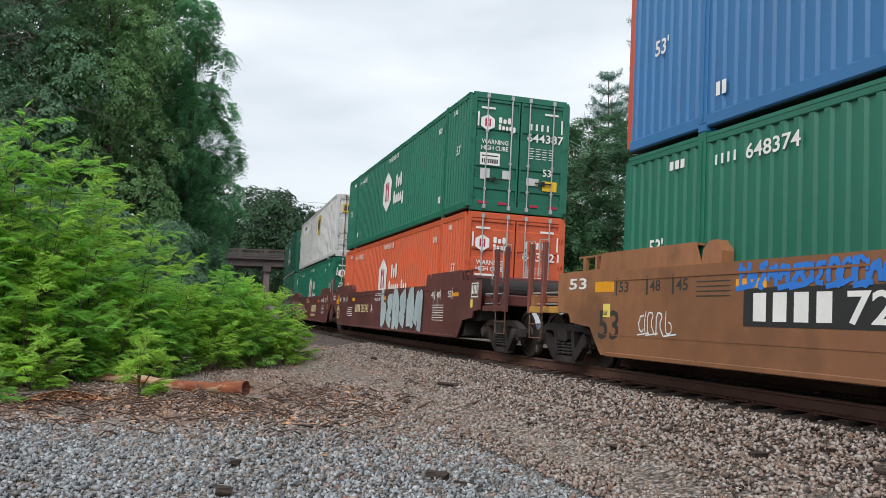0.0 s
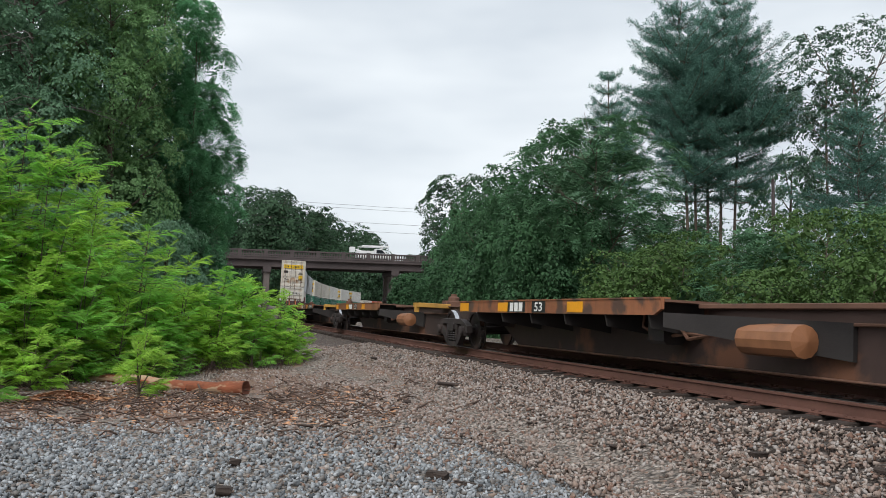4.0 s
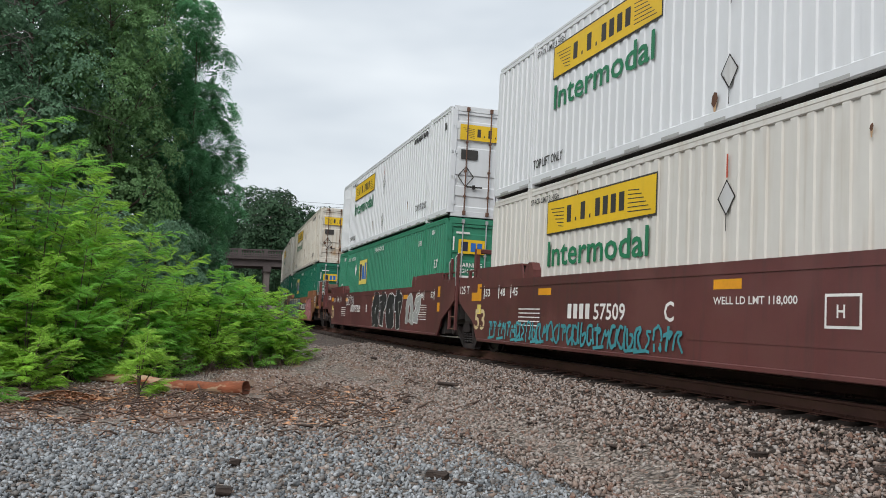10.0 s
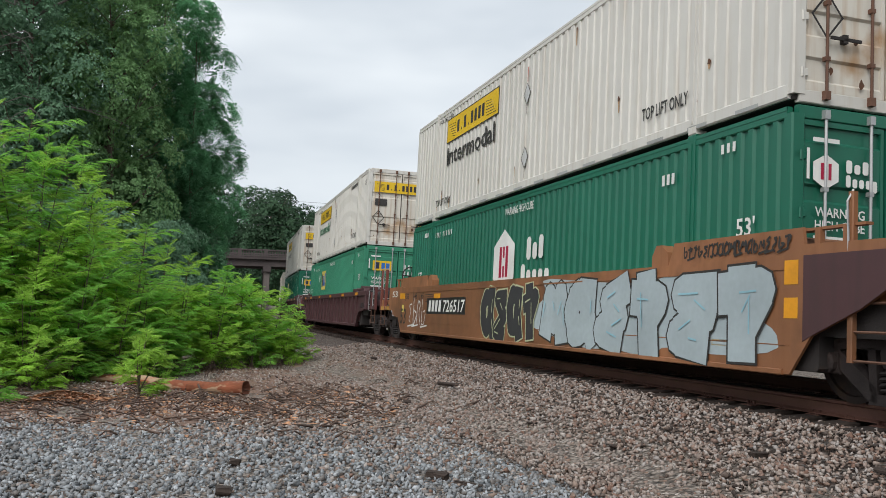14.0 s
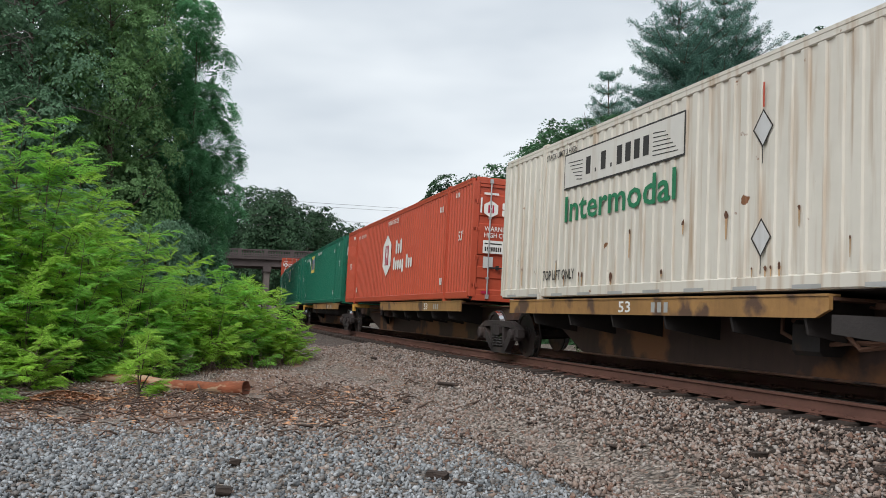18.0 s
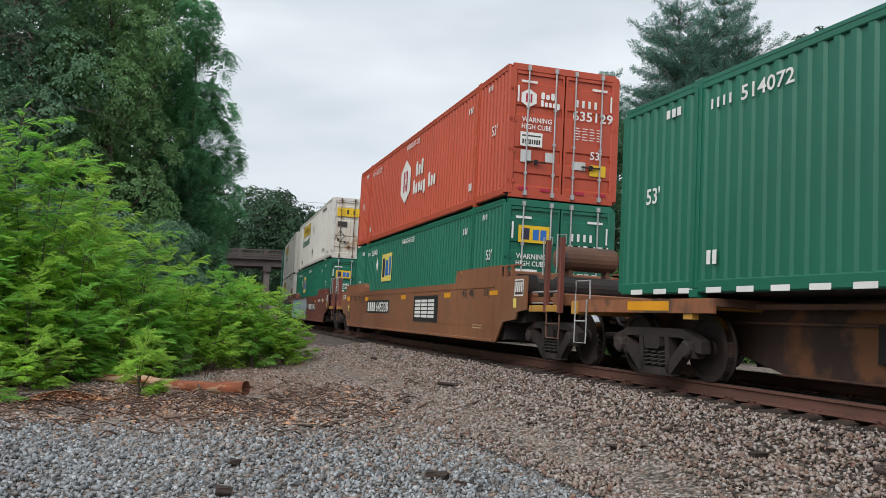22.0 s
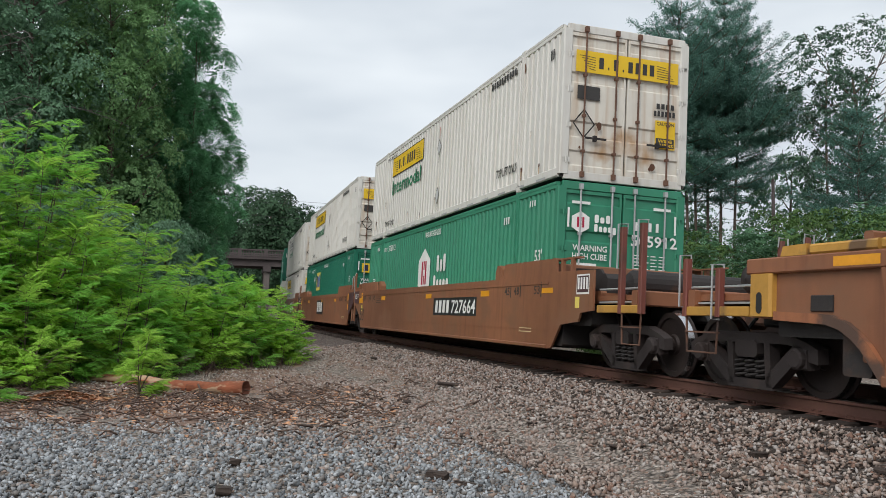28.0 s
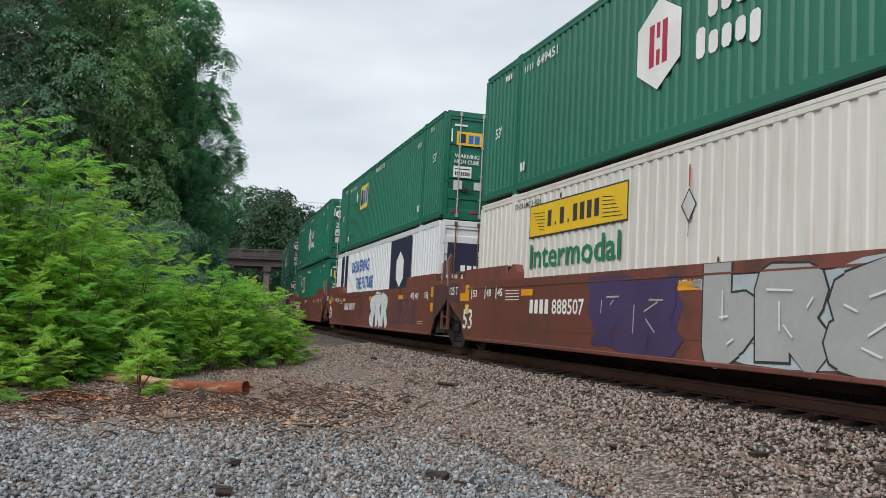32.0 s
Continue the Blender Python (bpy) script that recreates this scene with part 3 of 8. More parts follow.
while s > -230:
    m = rail_pose(s) @ FAR_TILT @ pose(0, _rng.uniform(-0.07, 0.07), _rng.uniform(-0.012, 0.004), 0, 0, _rng.uniform(-1.5, 1.5))
    if s > -46:
        tie = part("sleeper", tie_me, None, track, m=m)
        part("tie_plate", plate_me, None, tie, "rusty plate and spikes under the rail")
    else:
        far_ties.box(-0.115, 0.115, -1.3, 1.3, -0.36, -0.186, m=m)
    s -= 0.51
far_t = part("far_sleepers", far_ties.mesh("far_sleepers", M["tie"]), None, track)
far_t["kind"] = "stuff"


# ---- road bridge over the track ----
def make_bridge():
    # runs across the view, its far end a little further off; x along the deck from the near rail's line
    o = Matrix.Translation((-21.5, 126.0, 0)) @ Matrix.Rotation(radians(13), 4, "Z") @ Matrix.Rotation(radians(0.35), 4, "Y")
    br = thing("road_bridge", "dark weathered concrete road bridge on column piers", "bridge", o)
    Z0 = 6.95
    part("deck", Bag().box(-45, 60, -0.35, 9.3, Z0 + 0.95, Z0 + 1.3, 0.04), M["concrete"], br)
    part("road_surface", Bag().box(-45, 60, 0.35, 8.6, Z0 + 1.3, Z0 + 1.36), M["asphalt"], br)
    for y in (0.35, 3.0, 5.9, 8.55):
        part("girder", Bag().plate([(-45, Z0 + 0.95), (-45, Z0), (60, Z0), (60, Z0 + 0.95)], y - 0.22, y + 0.22), M["concrete"], br)
    for y in (-0.28, 9.05):
        part("kerb_beam", Bag().box(-45, 60, y - 0.1, y + 0.3, Z0 + 1.3, Z0 + 1.52, 0.02), M["concrete"], br)
        part("top_rail", Bag().box(-45, 60, y - 0.08, y + 0.26, Z0 + 2.18, Z0 + 2.4, 0.03), M["concrete"], br)
        post = Bag().box(-0.3, 0.3, y - 0.1, y + 0.28, Z0 + 1.5, Z0 + 2.46, 0.02).mesh("rail_post")
        bal = Bag().box(-0.09, 0.09, y - 0.02, y + 0.2, Z0 + 1.5, Z0 + 2.2, 0.02).mesh("baluster")
        x = -30.0
        while x < 36:
            part("rail_post", post, M["concrete"], br, m=pose(x, 0, 0))
            if y < 0:
                for k in range(1, 9):
                    part("baluster", bal, M["concrete"], br, m=pose(x + k * 0.37 + 0.17, 0, 0))
            x += 3.7
    for x in (-21.0, -3.9, 14.8, 32.0):
        cap = Bag().box(x - 0.55, x + 0.55, -0.3, 9.2, Z0 - 0.75, Z0 - 0.002, 0.05)
        part("pier_cap", cap, M["concrete"], br)
        for y in (0.5, 4.4, 8.3):
            part("pier_column", Bag().box(x - 0.42, x + 0.42, y - 0.42, y + 0.42, -1.5, Z0 - 0.75, 0.06), M["concrete_light"], br)
        part("pier_strut", Bag().box(x - 0.25, x + 0.25, 0.9, 7.9, 2.4, 2.95, 0.03), M["concrete"], br)
    for a, b in ((-150, -45), (60, 420)):
        part("approach_bank", Bag().add([(x, y, z) for x in (a, b) for y, z in ((-11, -1.5), (-0.4, Z0 + 1.3), (9.3, Z0 + 1.3), (20, -1.5))], [(0, 1, 5, 4), (1, 2, 6, 5), (2, 3, 7, 6), (0, 3, 2, 1), (4, 5, 6, 7)]), M["bark"], br, "earth bank under the road")
        part("road_surface", Bag().box(a, b, 0.35, 8.6, Z0 + 1.3, Z0 + 1.36), M["asphalt"], br)
    return o


BRIDGE = make_bridge()
BRIDGE_ROAD_Z = 6.95 + 1.36


# ---- lettering ----
_text = {}


def text_mesh(s):
    """Built-in font, height of a capital about 0.7, as a flat mesh."""
    if s not in _text:
        cu = bpy.data.curves.new("lettering", "FONT")
        cu.body = s
        cu.align_x, cu.align_y = "LEFT", "BOTTOM_BASELINE"
        cu.resolution_u = 2
        cu.offset = 0.016
        ob = new("lettering", cu)
        me = bpy.data.meshes.new_from_object(ob.evaluated_get(bpy.context.evaluated_depsgraph_get()))
        bpy.data.objects.remove(ob)
        me.materials.clear()
        me.materials.append(None)
        xs = [v.co.x for v in me.vertices]
        _text[s] = (me, min(xs), max(xs))
    return _text[s]


WORDS = ("Intermodal", "TOP LIFT ONLY", "53'", "53", "WARNING HIGH CUBE", "WARNING", "HIGH CUBE", "24,000 lbs", "CAUTION", "WIDE", "TURNS", "STACK LIMIT 3 HIGH", "125 T", "ALL PURPOSE SPINE CAR",
         "WELL LD LMT 119,500", "WELL LD LMT 118,000", "A", "B", "C", "40", "20", "48", "45", "727664", "727", "255343", "57509", "726517", "645338", "723442", "888507", "654997", "648374", "514072", "644387", "263451", "505912", "512043", "643821", "649451", "635129", "641227", "169361", "594421", "DELIVERING", "THE FUTURE", "3350 10,000", "H")
for _w in WORDS:
    text_mesh(_w)

SIDE = pose(0, 0, 0, 90, 0, 0)          # reads from the camera's side of the train
FRONT = pose(0, 0, 0, 90, 0, 90)        # reads on the leading end


def letters(parent, s, face, u, v, h, mat, width=None, name="lettering", proud=0.0, slant=0.0):
    """Words on a face; u, v: the lower left corner on it; h: height of capitals; width: full length, or the font's own."""
    me, lo, hi = text_mesh(s)
    k = h / 0.7
    kx = width / (hi - lo) if width else k
    if face == "side":
        m = Matrix.Translation((u, proud, v)) @ SIDE
    else:
        m = Matrix.Translation((proud, u, v)) @ FRONT
    fit = Matrix.Diagonal((kx, k, 1, 1)) @ Matrix.Translation((-lo, 0, 0))
    if slant:
        sh = Matrix.Identity(4)
        sh[0][1] = slant
        me = me.copy()
        me.transform(sh @ fit)
        fit = Matrix.Identity(4)
    return part(name, me, mat, parent, m=m @ fit)


def poly_mesh(polys, face, proud):
    """Flat outlines [(u, v), ...] on a face, a few millimetres thick."""
    b = Bag()
    for p in polys:
        n = len(p)
        area = sum(p[i][0] * p[(i + 1) % n][1] - p[(i + 1) % n][0] * p[i][1] for i in range(n))
        q = p if area > 0 else p[::-1]
        if face == "side":
            b.add([(u, proud, v) for u, v in q], [tuple(range(n))])
        else:
            b.add([(proud, u, v) for u, v in q], [tuple(range(n))])
    return b


def shapes(parent, name, polys, face, proud, mat, label=""):
    b = poly_mesh(polys, face, proud)
    return part(name, mesh(name, b.v, b.f), mat, parent, label)


def rect(u0, v0, u1, v1, slant=0.0):
    return [(u0, v0), (u1, v0), (u1 + slant * (v1 - v0), v1), (u0 + slant * (v1 - v0), v1)]


def bars(u0, v0, u1, v1, n, fill=0.68, slant=0.0, dots=()):
    """n plain bars the size of letters in a row."""
    p = (u1 - u0) / n
    out = []
    for i in range(n):
        a = u0 + p * (i + (1 - fill) / 2)
        b = a + p * fill
        if i in dots:
            out.append(rect(a + p * 0.22, v0, b - p * 0.22, v0 + (v1 - v0) * 0.22, slant))
        else:
            out.append(rect(a, v0, b, v1, slant))
    return out


def word_blocks(u0, v0, u1, h, heights):
    """Plain blocks as tall and wide as the letters of a name; heights below zero hang under the line."""
    p = (u1 - u0) / len(heights)
    out = []
    for i, k in enumerate(heights):
        a, b = u0 + p * (i + 0.14), u0 + p * (i + 0.86)
        lo, hi = (v0 - 0.25 * h, v0 + 0.72 * h) if k < 0 else (v0, v0 + k * h)
        c = min(0.3 * (b - a), 0.12 * h)
        out.append([(a + c, lo), (b - c, lo), (b, lo + c), (b, hi - c), (b - c, hi), (a + c, hi), (a, hi - c), (a, lo + c)])
    return out


def hexagon(cx, cz, r, k=1.0):
    """A six-sided badge standing on its point, drawn out sideways by k."""
    return [(cx + r * k * math.sin(math.pi / 3 * i), cz + r * math.cos(math.pi / 3 * i)) for i in range(6)][::-1]


def diamond_frame(cx, cz, r, t=0.035):
    o = [(cx, cz - r), (cx + r * 0.8, cz), (cx, cz + r), (cx - r * 0.8, cz)]
    i = [(cx, cz - r + t * 1.6), (cx + r * 0.8 - t * 1.3, cz), (cx, cz + r - t * 1.6), (cx - r * 0.8 + t * 1.3, cz)]
    return [[o[k], o[(k + 1) % 4], i[(k + 1) % 4], i[k]] for k in range(4)]


# ---- stains and containers ----
def blob(rng, u0, v0, w, h, slant=0.0, n=9):
    pts = []
    for i in range(n):
        a = 2 * math.pi * i / n
        r = 1 + rng.uniform(-0.28, 0.28)
        c, s_ = math.cos(a), math.sin(a)
        k = 1 / max(abs(c), abs(s_)) ** 0.75
        pts.append((u0 + w / 2 + c * k * r * w * 0.47 + slant * s_ * h * 0.4, v0 + h / 2 + max(-0.5, min(0.5, s_ * k * r * 0.47)) * h))
    for _ in range(1):
        q = []
        for i in range(len(pts)):
            a, b = pts[i], pts[(i + 1) % len(pts)]
            q += [(a[0] * 0.8 + b[0] * 0.2, a[1] * 0.8 + b[1] * 0.2), (a[0] * 0.2 + b[0] * 0.8, a[1] * 0.2 + b[1] * 0.8)]
        pts = q
    return pts


CL, CW, CH = 16.154, 2.59, 2.896
HX, HY = CL / 2, CW / 2
POST = HX - 1.98      # the lifting posts stand 40 feet apart


def wave(x0, x1, y, z0, z1, pitch, depth, out, sharp=0.25):
    """An upright corrugated sheet from x0 to x1 whose outer faces lie at y; out is -1 or 1."""
    n = max(1, round((x1 - x0) / pitch))
    p = (x1 - x0) / n
    xs, ys = [], []
    for i in range(n):
        a = x0 + i * p
        for f, d in ((0.0, 0), (0.5 - sharp, 0), (0.5, 1), (1.0 - sharp, 1)):
            xs.append(a + f * p)
            ys.append(y - out * depth * d)
    xs.append(x1)
    ys.append(y)
    v = [(x, yy, z) for x, yy in zip(xs, ys) for z in (z0, z1)]
    f = [(2 * i, 2 * i + 2, 2 * i + 3, 2 * i + 1) for i in range(len(xs) - 1)]
    return v, f


def side_mesh(style):
    b = Bag()
    for out in (-1,):
        y = out * (HY - 0.012)
        z0, z1 = 0.23, CH - 0.16
        segs = ((-HX + 0.13, -POST - 0.06), (-POST + 0.06, POST - 0.06), (POST + 0.06, HX - 0.13))
        for x0, x1 in segs:
            if style == "hub":
                b.add(*wave(x0, x1, y, z0, z1, 0.235, 0.034, out, 0.14))
            elif style == "slats":
                b.add(*wave(x0, x1, y, z0, z1, 0.46, 0.03, out, 0.06))
            else:
                b.add(*wave(x0, x1, y, z0, z1, 0.26, 0.024, out, 0.06))
    return mesh("side_wall", b.v, b.f)


CM = {}


def container_meshes():
    for st in ("hub", "jb", "slats"):
        CM["side_" + st] = side_mesh(st)
    b = Bag()
    b.add(*[[(x, y, z) for x, y, z in q] if i == 0 else q for i, q in enumerate(wave(-HX + 0.1, HX - 0.1, 0, -HY + 0.06, HY - 0.06, 0.5, 0.02, 1, 0.1))])
    b.v = [(x, z, CH - 0.045 - (0 if y == 0 else 0.02)) for x, y, z in b.v]
    CM["roof"] = mesh("roof", b.v, b.f)
    CM["floor"] = Bag().box(-HX + 0.05, HX - 0.05, -HY + 0.05, HY - 0.05, 0.05, 0.14).mesh("floor")
    CM["bottom_rail"] = Bag().box(-HX + 0.1, HX - 0.1, -HY, -HY + 0.09, 0.06, 0.235, 0.02).mesh("bottom_rail")
    CM["top_rail"] = Bag().box(-HX + 0.1, HX - 0.1, -HY + 0.004, -HY + 0.08, CH - 0.165, CH - 0.03, 0.012).box(-HX + 0.1, HX - 0.1, -HY - 0.002, -HY + 0.02, CH - 0.085, CH - 0.032, 0.004).mesh("top_rail")
    CM["corner_post"] = Bag().box(-0.09, 0.07, -0.09, 0.09, 0.11, CH - 0.11, 0.02).mesh("corner_post")
    CM["lift_post"] = Bag().box(-0.085, 0.085, -0.008, 0.07, 0.12, CH - 0.1, 0.004).box(-0.02, 0.02, -0.02, 0.0, 0.15, CH - 0.12).mesh("lift_post")
    cc = Bag().box(-0.09, 0.09, -0.082, 0.082, 0, 0.118, 0.014)
    cc.box(-0.035, 0.035, -0.084, -0.08, 0.035, 0.085)
    CM["casting"] = cc.mesh("corner_casting")
    # one door leaf, hinged at y = -w (its own right), with pressed bands across
    w, h = HY - 0.12, CH - 0.34
    d = Bag()
    zs = [0, 0.10, 0.13, 0.36, 0.39, 0.62, 0.65, 0.90, 0.93, 1.62, 1.65, 1.80, 1.83, 1.98, 2.01, 2.30, 2.33, h]
    ins = [0, 0, -.03, -.03, 0, 0, -.03, -.03, 0, 0, -.03, -.03, 0, 0, 0, 0, -.03, -.03]
    v = [(i, y, z) for z, i in zip(zs, ins) for y in (0.06, w - 0.05)]
    d.add(v, [(2 * i, 2 * i + 1, 2 * i + 3, 2 * i + 2) for i in range(len(zs) - 1)])
    d.box(-0.045, 0.006, 0.0, 0.062, 0, h)
    d.box(-0.045, 0.006, w - 0.052, w - 0.008, 0, h)
    d.box(-0.045, 0.004, 0.06, w - 0.05, -0.002, 0.06)
    d.box(-0.045, 0.004, 0.06, w - 0.05, h - 0.06, h + 0.002)
    CM["door"] = d.mesh("door")
    r = Bag().tube([(0.045, 0, -0.1), (0.045, 0, h + 0.1)], 0.018, 6)
    for z in (-0.1, h + 0.02):
        r.box(0.0, 0.075, -0.035, 0.035, z, z + 0.1)
    for z in (0.35, 1.0, 1.75):
        r.box(0.0, 0.065, -0.03, 0.03, z, z + 0.05)
    CM["rod"] = r.mesh("lock_rod")
    CM["handle"] = Bag().box(0.045, 0.07, -0.2, 0.22, 0.6, 0.635).box(0.0, 0.07, -0.03, 0.03, 0.57, 0.67).mesh("door_handle")
    CM["hinge"] = Bag().box(-0.01, 0.02, -0.06, 0.09, 0, 0.09, 0.008).tube([(0.02, 0.015, -0.01), (0.02, 0.015, 0.1)], 0.016, 6).mesh("hinge")
    fr = Bag()
    fr.box(HX - 0.1, HX - 0.02, -HY + 0.1, HY - 0.1, 0.02, 0.17, 0.01)
    fr.box(HX - 0.1, HX - 0.02, -HY + 0.1, HY - 0.1, CH - 0.16, CH - 0.01, 0.01)
    CM["door_frame"] = fr.mesh("door_frame")
    e = Bag()
    v, f = wave(-HY + 0.1, HY - 0.1, 0, 0.1, CH - 0.1, 0.26, 0.035, -1, 0.1)
    e.add([(-HX + 0.03 + y, x, z) for x, y, z in v], f)
    CM["end_wall"] = mesh("end_wall", e.v, e.f)


container_meshes()
GREENS, WHITES = ("green", "green_old"), ("white", "white_rusty", "white_clean", "white_grey")


def yellow_sign(par, u0, v0, u1, v1, face, proud, plate, frame_it):
    """The carrier's yellow board: blocks for its name between two striped wings."""
    w, h = u1 - u0, v1 - v0
    if frame_it:
        shapes(par, "sign_border", [rect(u0 - 0.028, v0 - 0.028, u1 + 0.028, v1 + 0.028)], face, proud * 0.999, M["ink"])
    k = 1.0015 if face == "side" else 1.0004
    board = shapes(par, "sign_board", [rect(u0, v0, u1, v1)], face, proud * k, M[plate], "yellow sign board with black lettering blocks")
    k2 = k + (0.002 if face == "side" else 0.0005)
    blocks = bars(u0 + w * 0.205, v0 + h * 0.24, u0 + w * 0.77, v0 + h * 0.76, 8, 0.62, 0.0, dots=(1, 3))
    wings = []
    for i in range(6):
        a = v0 + h * (0.16 + 0.115 * i)
        wings.append([(u0 + w * (0.035 + 0.018 * (5 - i)), a + h * 0.02), (u0 + w * (0.035 + 0.018 * (5 - i)), a + h * 0.045), (u0 + w * 0.185, a - h * 0.005), (u0 + w * 0.185, a - h * 0.03)])
        wings.append([(u1 - w * 0.215, a + h * 0.03), (u1 - w * 0.215, a + h * 0.005), (u1 - w * (0.035 + 0.018 * i), a - h * 0.045), (u1 - w * (0.035 + 0.018 * i), a - h * 0.02)])
    shapes(par, "sign_blocks", blocks + wings, face, proud * k2, M["ink"])
    return board


def hub_badge(par, cu, cv, r, face, proud, k=0.86):
    shapes(par, "badge", [hexagon(cu, cv, r, k)], face, proud, M["letter"], "white six-sided badge")
    kk = 1.002 if face == "side" else 1.0004
    a, t = r * 0.36, r * 0.2
    shapes(par, "badge_mark", [rect(cu - a, cv - a * 1.3, cu - a + t, cv + a * 1.3), rect(cu + a - t, cv - a * 1.3, cu + a, cv + a * 1.3), rect(cu - t * 0.35, cv - a * 1.3, cu + t * 0.35, cv - a * 0.35), rect(cu - t * 0.35, cv + a * 0.35, cu + t * 0.35, cv + a * 1.3)], face, proud * kk, M["logo_red"], "crimson upright bars")


def rust_marks(c, seed, n, y):
    """Small scabs of rust with a stain running down, on the side and on the doors."""
    rng = random.Random(seed * 31 + 5)
    scabs, stains, doors = [], [], []
    for _ in range(n):
        u, v = rng.uniform(-7.6, 7.6), 0.26 + abs(rng.gauss(0, 0.55))
        if rng.random() < 0.2:
            v = 2.7 - abs(rng.gauss(0, 0.25))
        if v > 2.7:
            continue
        r = rng.uniform(0.015, 0.05) * (2.0 if rng.random() < 0.12 else 1)
        scabs.append([(u + r * rng.uniform(0.5, 1.2) * math.cos(a), v + r * rng.uniform(0.7, 1.8) * math.sin(a)) for a in [k * math.pi / 3.5 for k in range(7)]])
        ln = min(rng.uniform(0.08, 0.4), v - 0.22)
        if ln > 0.05:
            stains.append([(u - r * 0.7, v), (u - r * 0.3, v - ln), (u + r * 0.3, v - ln), (u + r * 0.7, v)])
    for _ in range(max(1, n // 3)):
        u, v, r = rng.uniform(-1.0, 1.0), rng.uniform(0.25, 1.2), rng.uniform(0.02, 0.07)
        doors.append([(u + r * rng.uniform(0.6, 1.2) * math.cos(a), v + r * rng.uniform(0.8, 1.8) * math.sin(a)) for a in [k * math.pi / 3.5 for k in range(7)]])
    shapes(c, "rust_stains", stains or [rect(0, 0.3, 0.01, 0.31)], "side", y, M["rust_stain"])
    shapes(c, "rust_scabs", scabs or [rect(0.1, 0.3, 0.11, 0.31)], "side", y - 0.001, M["rust_scab"])
    shapes(c, "rust_scabs", doors, "front", HX + 0.003, M["rust_scab"])


def container(livery, group, style=None, yellow="yellow", word="kelly", big=False, name_side="rear", dashes=False, ez=1.45, seed=0, num="", front_plate=None):
    """A 53-foot container, doors leading; origin at the middle of its underside."""
    kind, paint = livery
    look_of = {"hub": "with a six-sided badge and white markings", "emp": "with a yellow square emblem", "jb": "with a yellow board and green lettering", "plain": "with few markings", "lines": "with broad ribs and yellow emblem", "future": "with blue panels and a slogan", "blue": "with white markings and a red end"}[kind]
    tone = {"green": "dark green", "green_old": "faded green", "orange": "orange", "red": "red", "blue": "blue", "white": "off-white", "white_rusty": "rust-streaked white", "white_clean": "clean white", "white_grey": "grimy white"}[paint]
    c = thing("shipping_container", f"{tone} steel shipping container {look_of}", "container", group=group)
    mat = M[paint]
    style = style or ("jb" if paint in WHITES else "hub")
    flip = pose(0, 0, 0, 0, 0, 180)
    for m in (None, flip):
        part("side_wall", CM["side_" + style], mat, c, m=m)
        part("bottom_rail", CM["bottom_rail"], mat, c, m=m)
        part("top_rail", CM["top_rail"], mat, c, m=m)
    part("roof", CM["roof"], mat, c)
    part("floor", CM["floor"], M["steel_dark"], c)
    part("end_wall", CM["end_wall"], mat, c)
    part("door_frame", CM["door_frame"], mat, c)
    for sx in (-1, 1):
        for sy in (-1, 1):
            part("corner_post", CM["corner_post"], M["red"] if kind == "blue" and sx < 0 else mat, c, m=pose(sx * (HX - 0.08), sy * (HY - 0.095), 0))
            part("lift_post", CM["lift_post"], mat, c, m=pose(sx * POST, sy * HY, 0, 0, 0, 0 if sy < 0 else 180))
            for z in (0, CH - 0.118):
                part("corner_casting", CM["casting"], mat, c, m=pose(sx * POST, sy * (HY - 0.076), z, 0, 0, 0 if sy < 0 else 180))
    # doors on the leading end
    z0 = 0.17
    for sy in (-1, 1):
        d = part("door", CM["door"], M["door_rusty"] if paint in ("white", "white_rusty") else mat, c, m=Matrix.Translation((HX - 0.03, sy * (HY - 0.11), z0)) @ Matrix.Diagonal((1, -sy, 1, 1)))
        for yy in (0.33, HY - 0.12 - 0.22):
            rod = part("lock_rod", CM["rod"], M["chrome"] if paint not in WHITES else M["steel_rust"], d, "upright locking bar", m=pose(0.0, yy, 0))
        part("door_handle", CM["handle"], M["steel_dark"], d, m=pose(0.02, 0.55, 0))
        for z in (0.15, 0.8, 1.45, 2.1):
            part("hinge", CM["hinge"], mat, d, m=pose(0, 0.0, z))
    F, S_ = HX + 0.004, -HY - 0.001      # just proud of the door and of the side
    if kind in ("hub", "emp", "plain", "blue"):
        wt = M["letter"]
        letters(c, "53'", "side", HX - 0.98, 1.62 if kind == "emp" else 1.45, 0.22, wt, proud=S_)
        letters(c, "53'", "side", -HX + 0.75, 1.35, 0.22, wt, proud=S_)
        shapes(c, "marking_bars", bars(-POST + 0.25, 2.42, -POST + 0.75, 2.55, 4, 0.35), "side", S_, wt)
        if num:
            letters(c, num, "side", -POST + 0.9, 2.4, 0.18, wt, 0.95, proud=S_)
        else:
            shapes(c, "marking_bars", bars(-POST + 0.9, 2.42, -POST + 1.75, 2.55, 6, 0.35), "side", S_, wt)
        shapes(c, "marking_bars", bars(POST - 0.75, 2.3, POST - 0.38, 2.45, 3, 0.6) + bars(HX - 1.35, 2.52, HX - 1.0, 2.64, 3, 0.5) + bars(-HX + 1.2, 2.5, -HX + 1.6, 2.62, 3, 0.7) + bars(-POST + 0.25, 0.42, -POST + 0.5, 0.6, 2, 0.7) + bars(POST - 0.5, 0.42, POST - 0.25, 0.6, 2, 0.7), "side", S_, wt)
        if kind != "blue":
            letters(c, "WARNING HIGH CUBE", "side", -0.75, 2.5, 0.15, wt, 1.5, proud=S_)
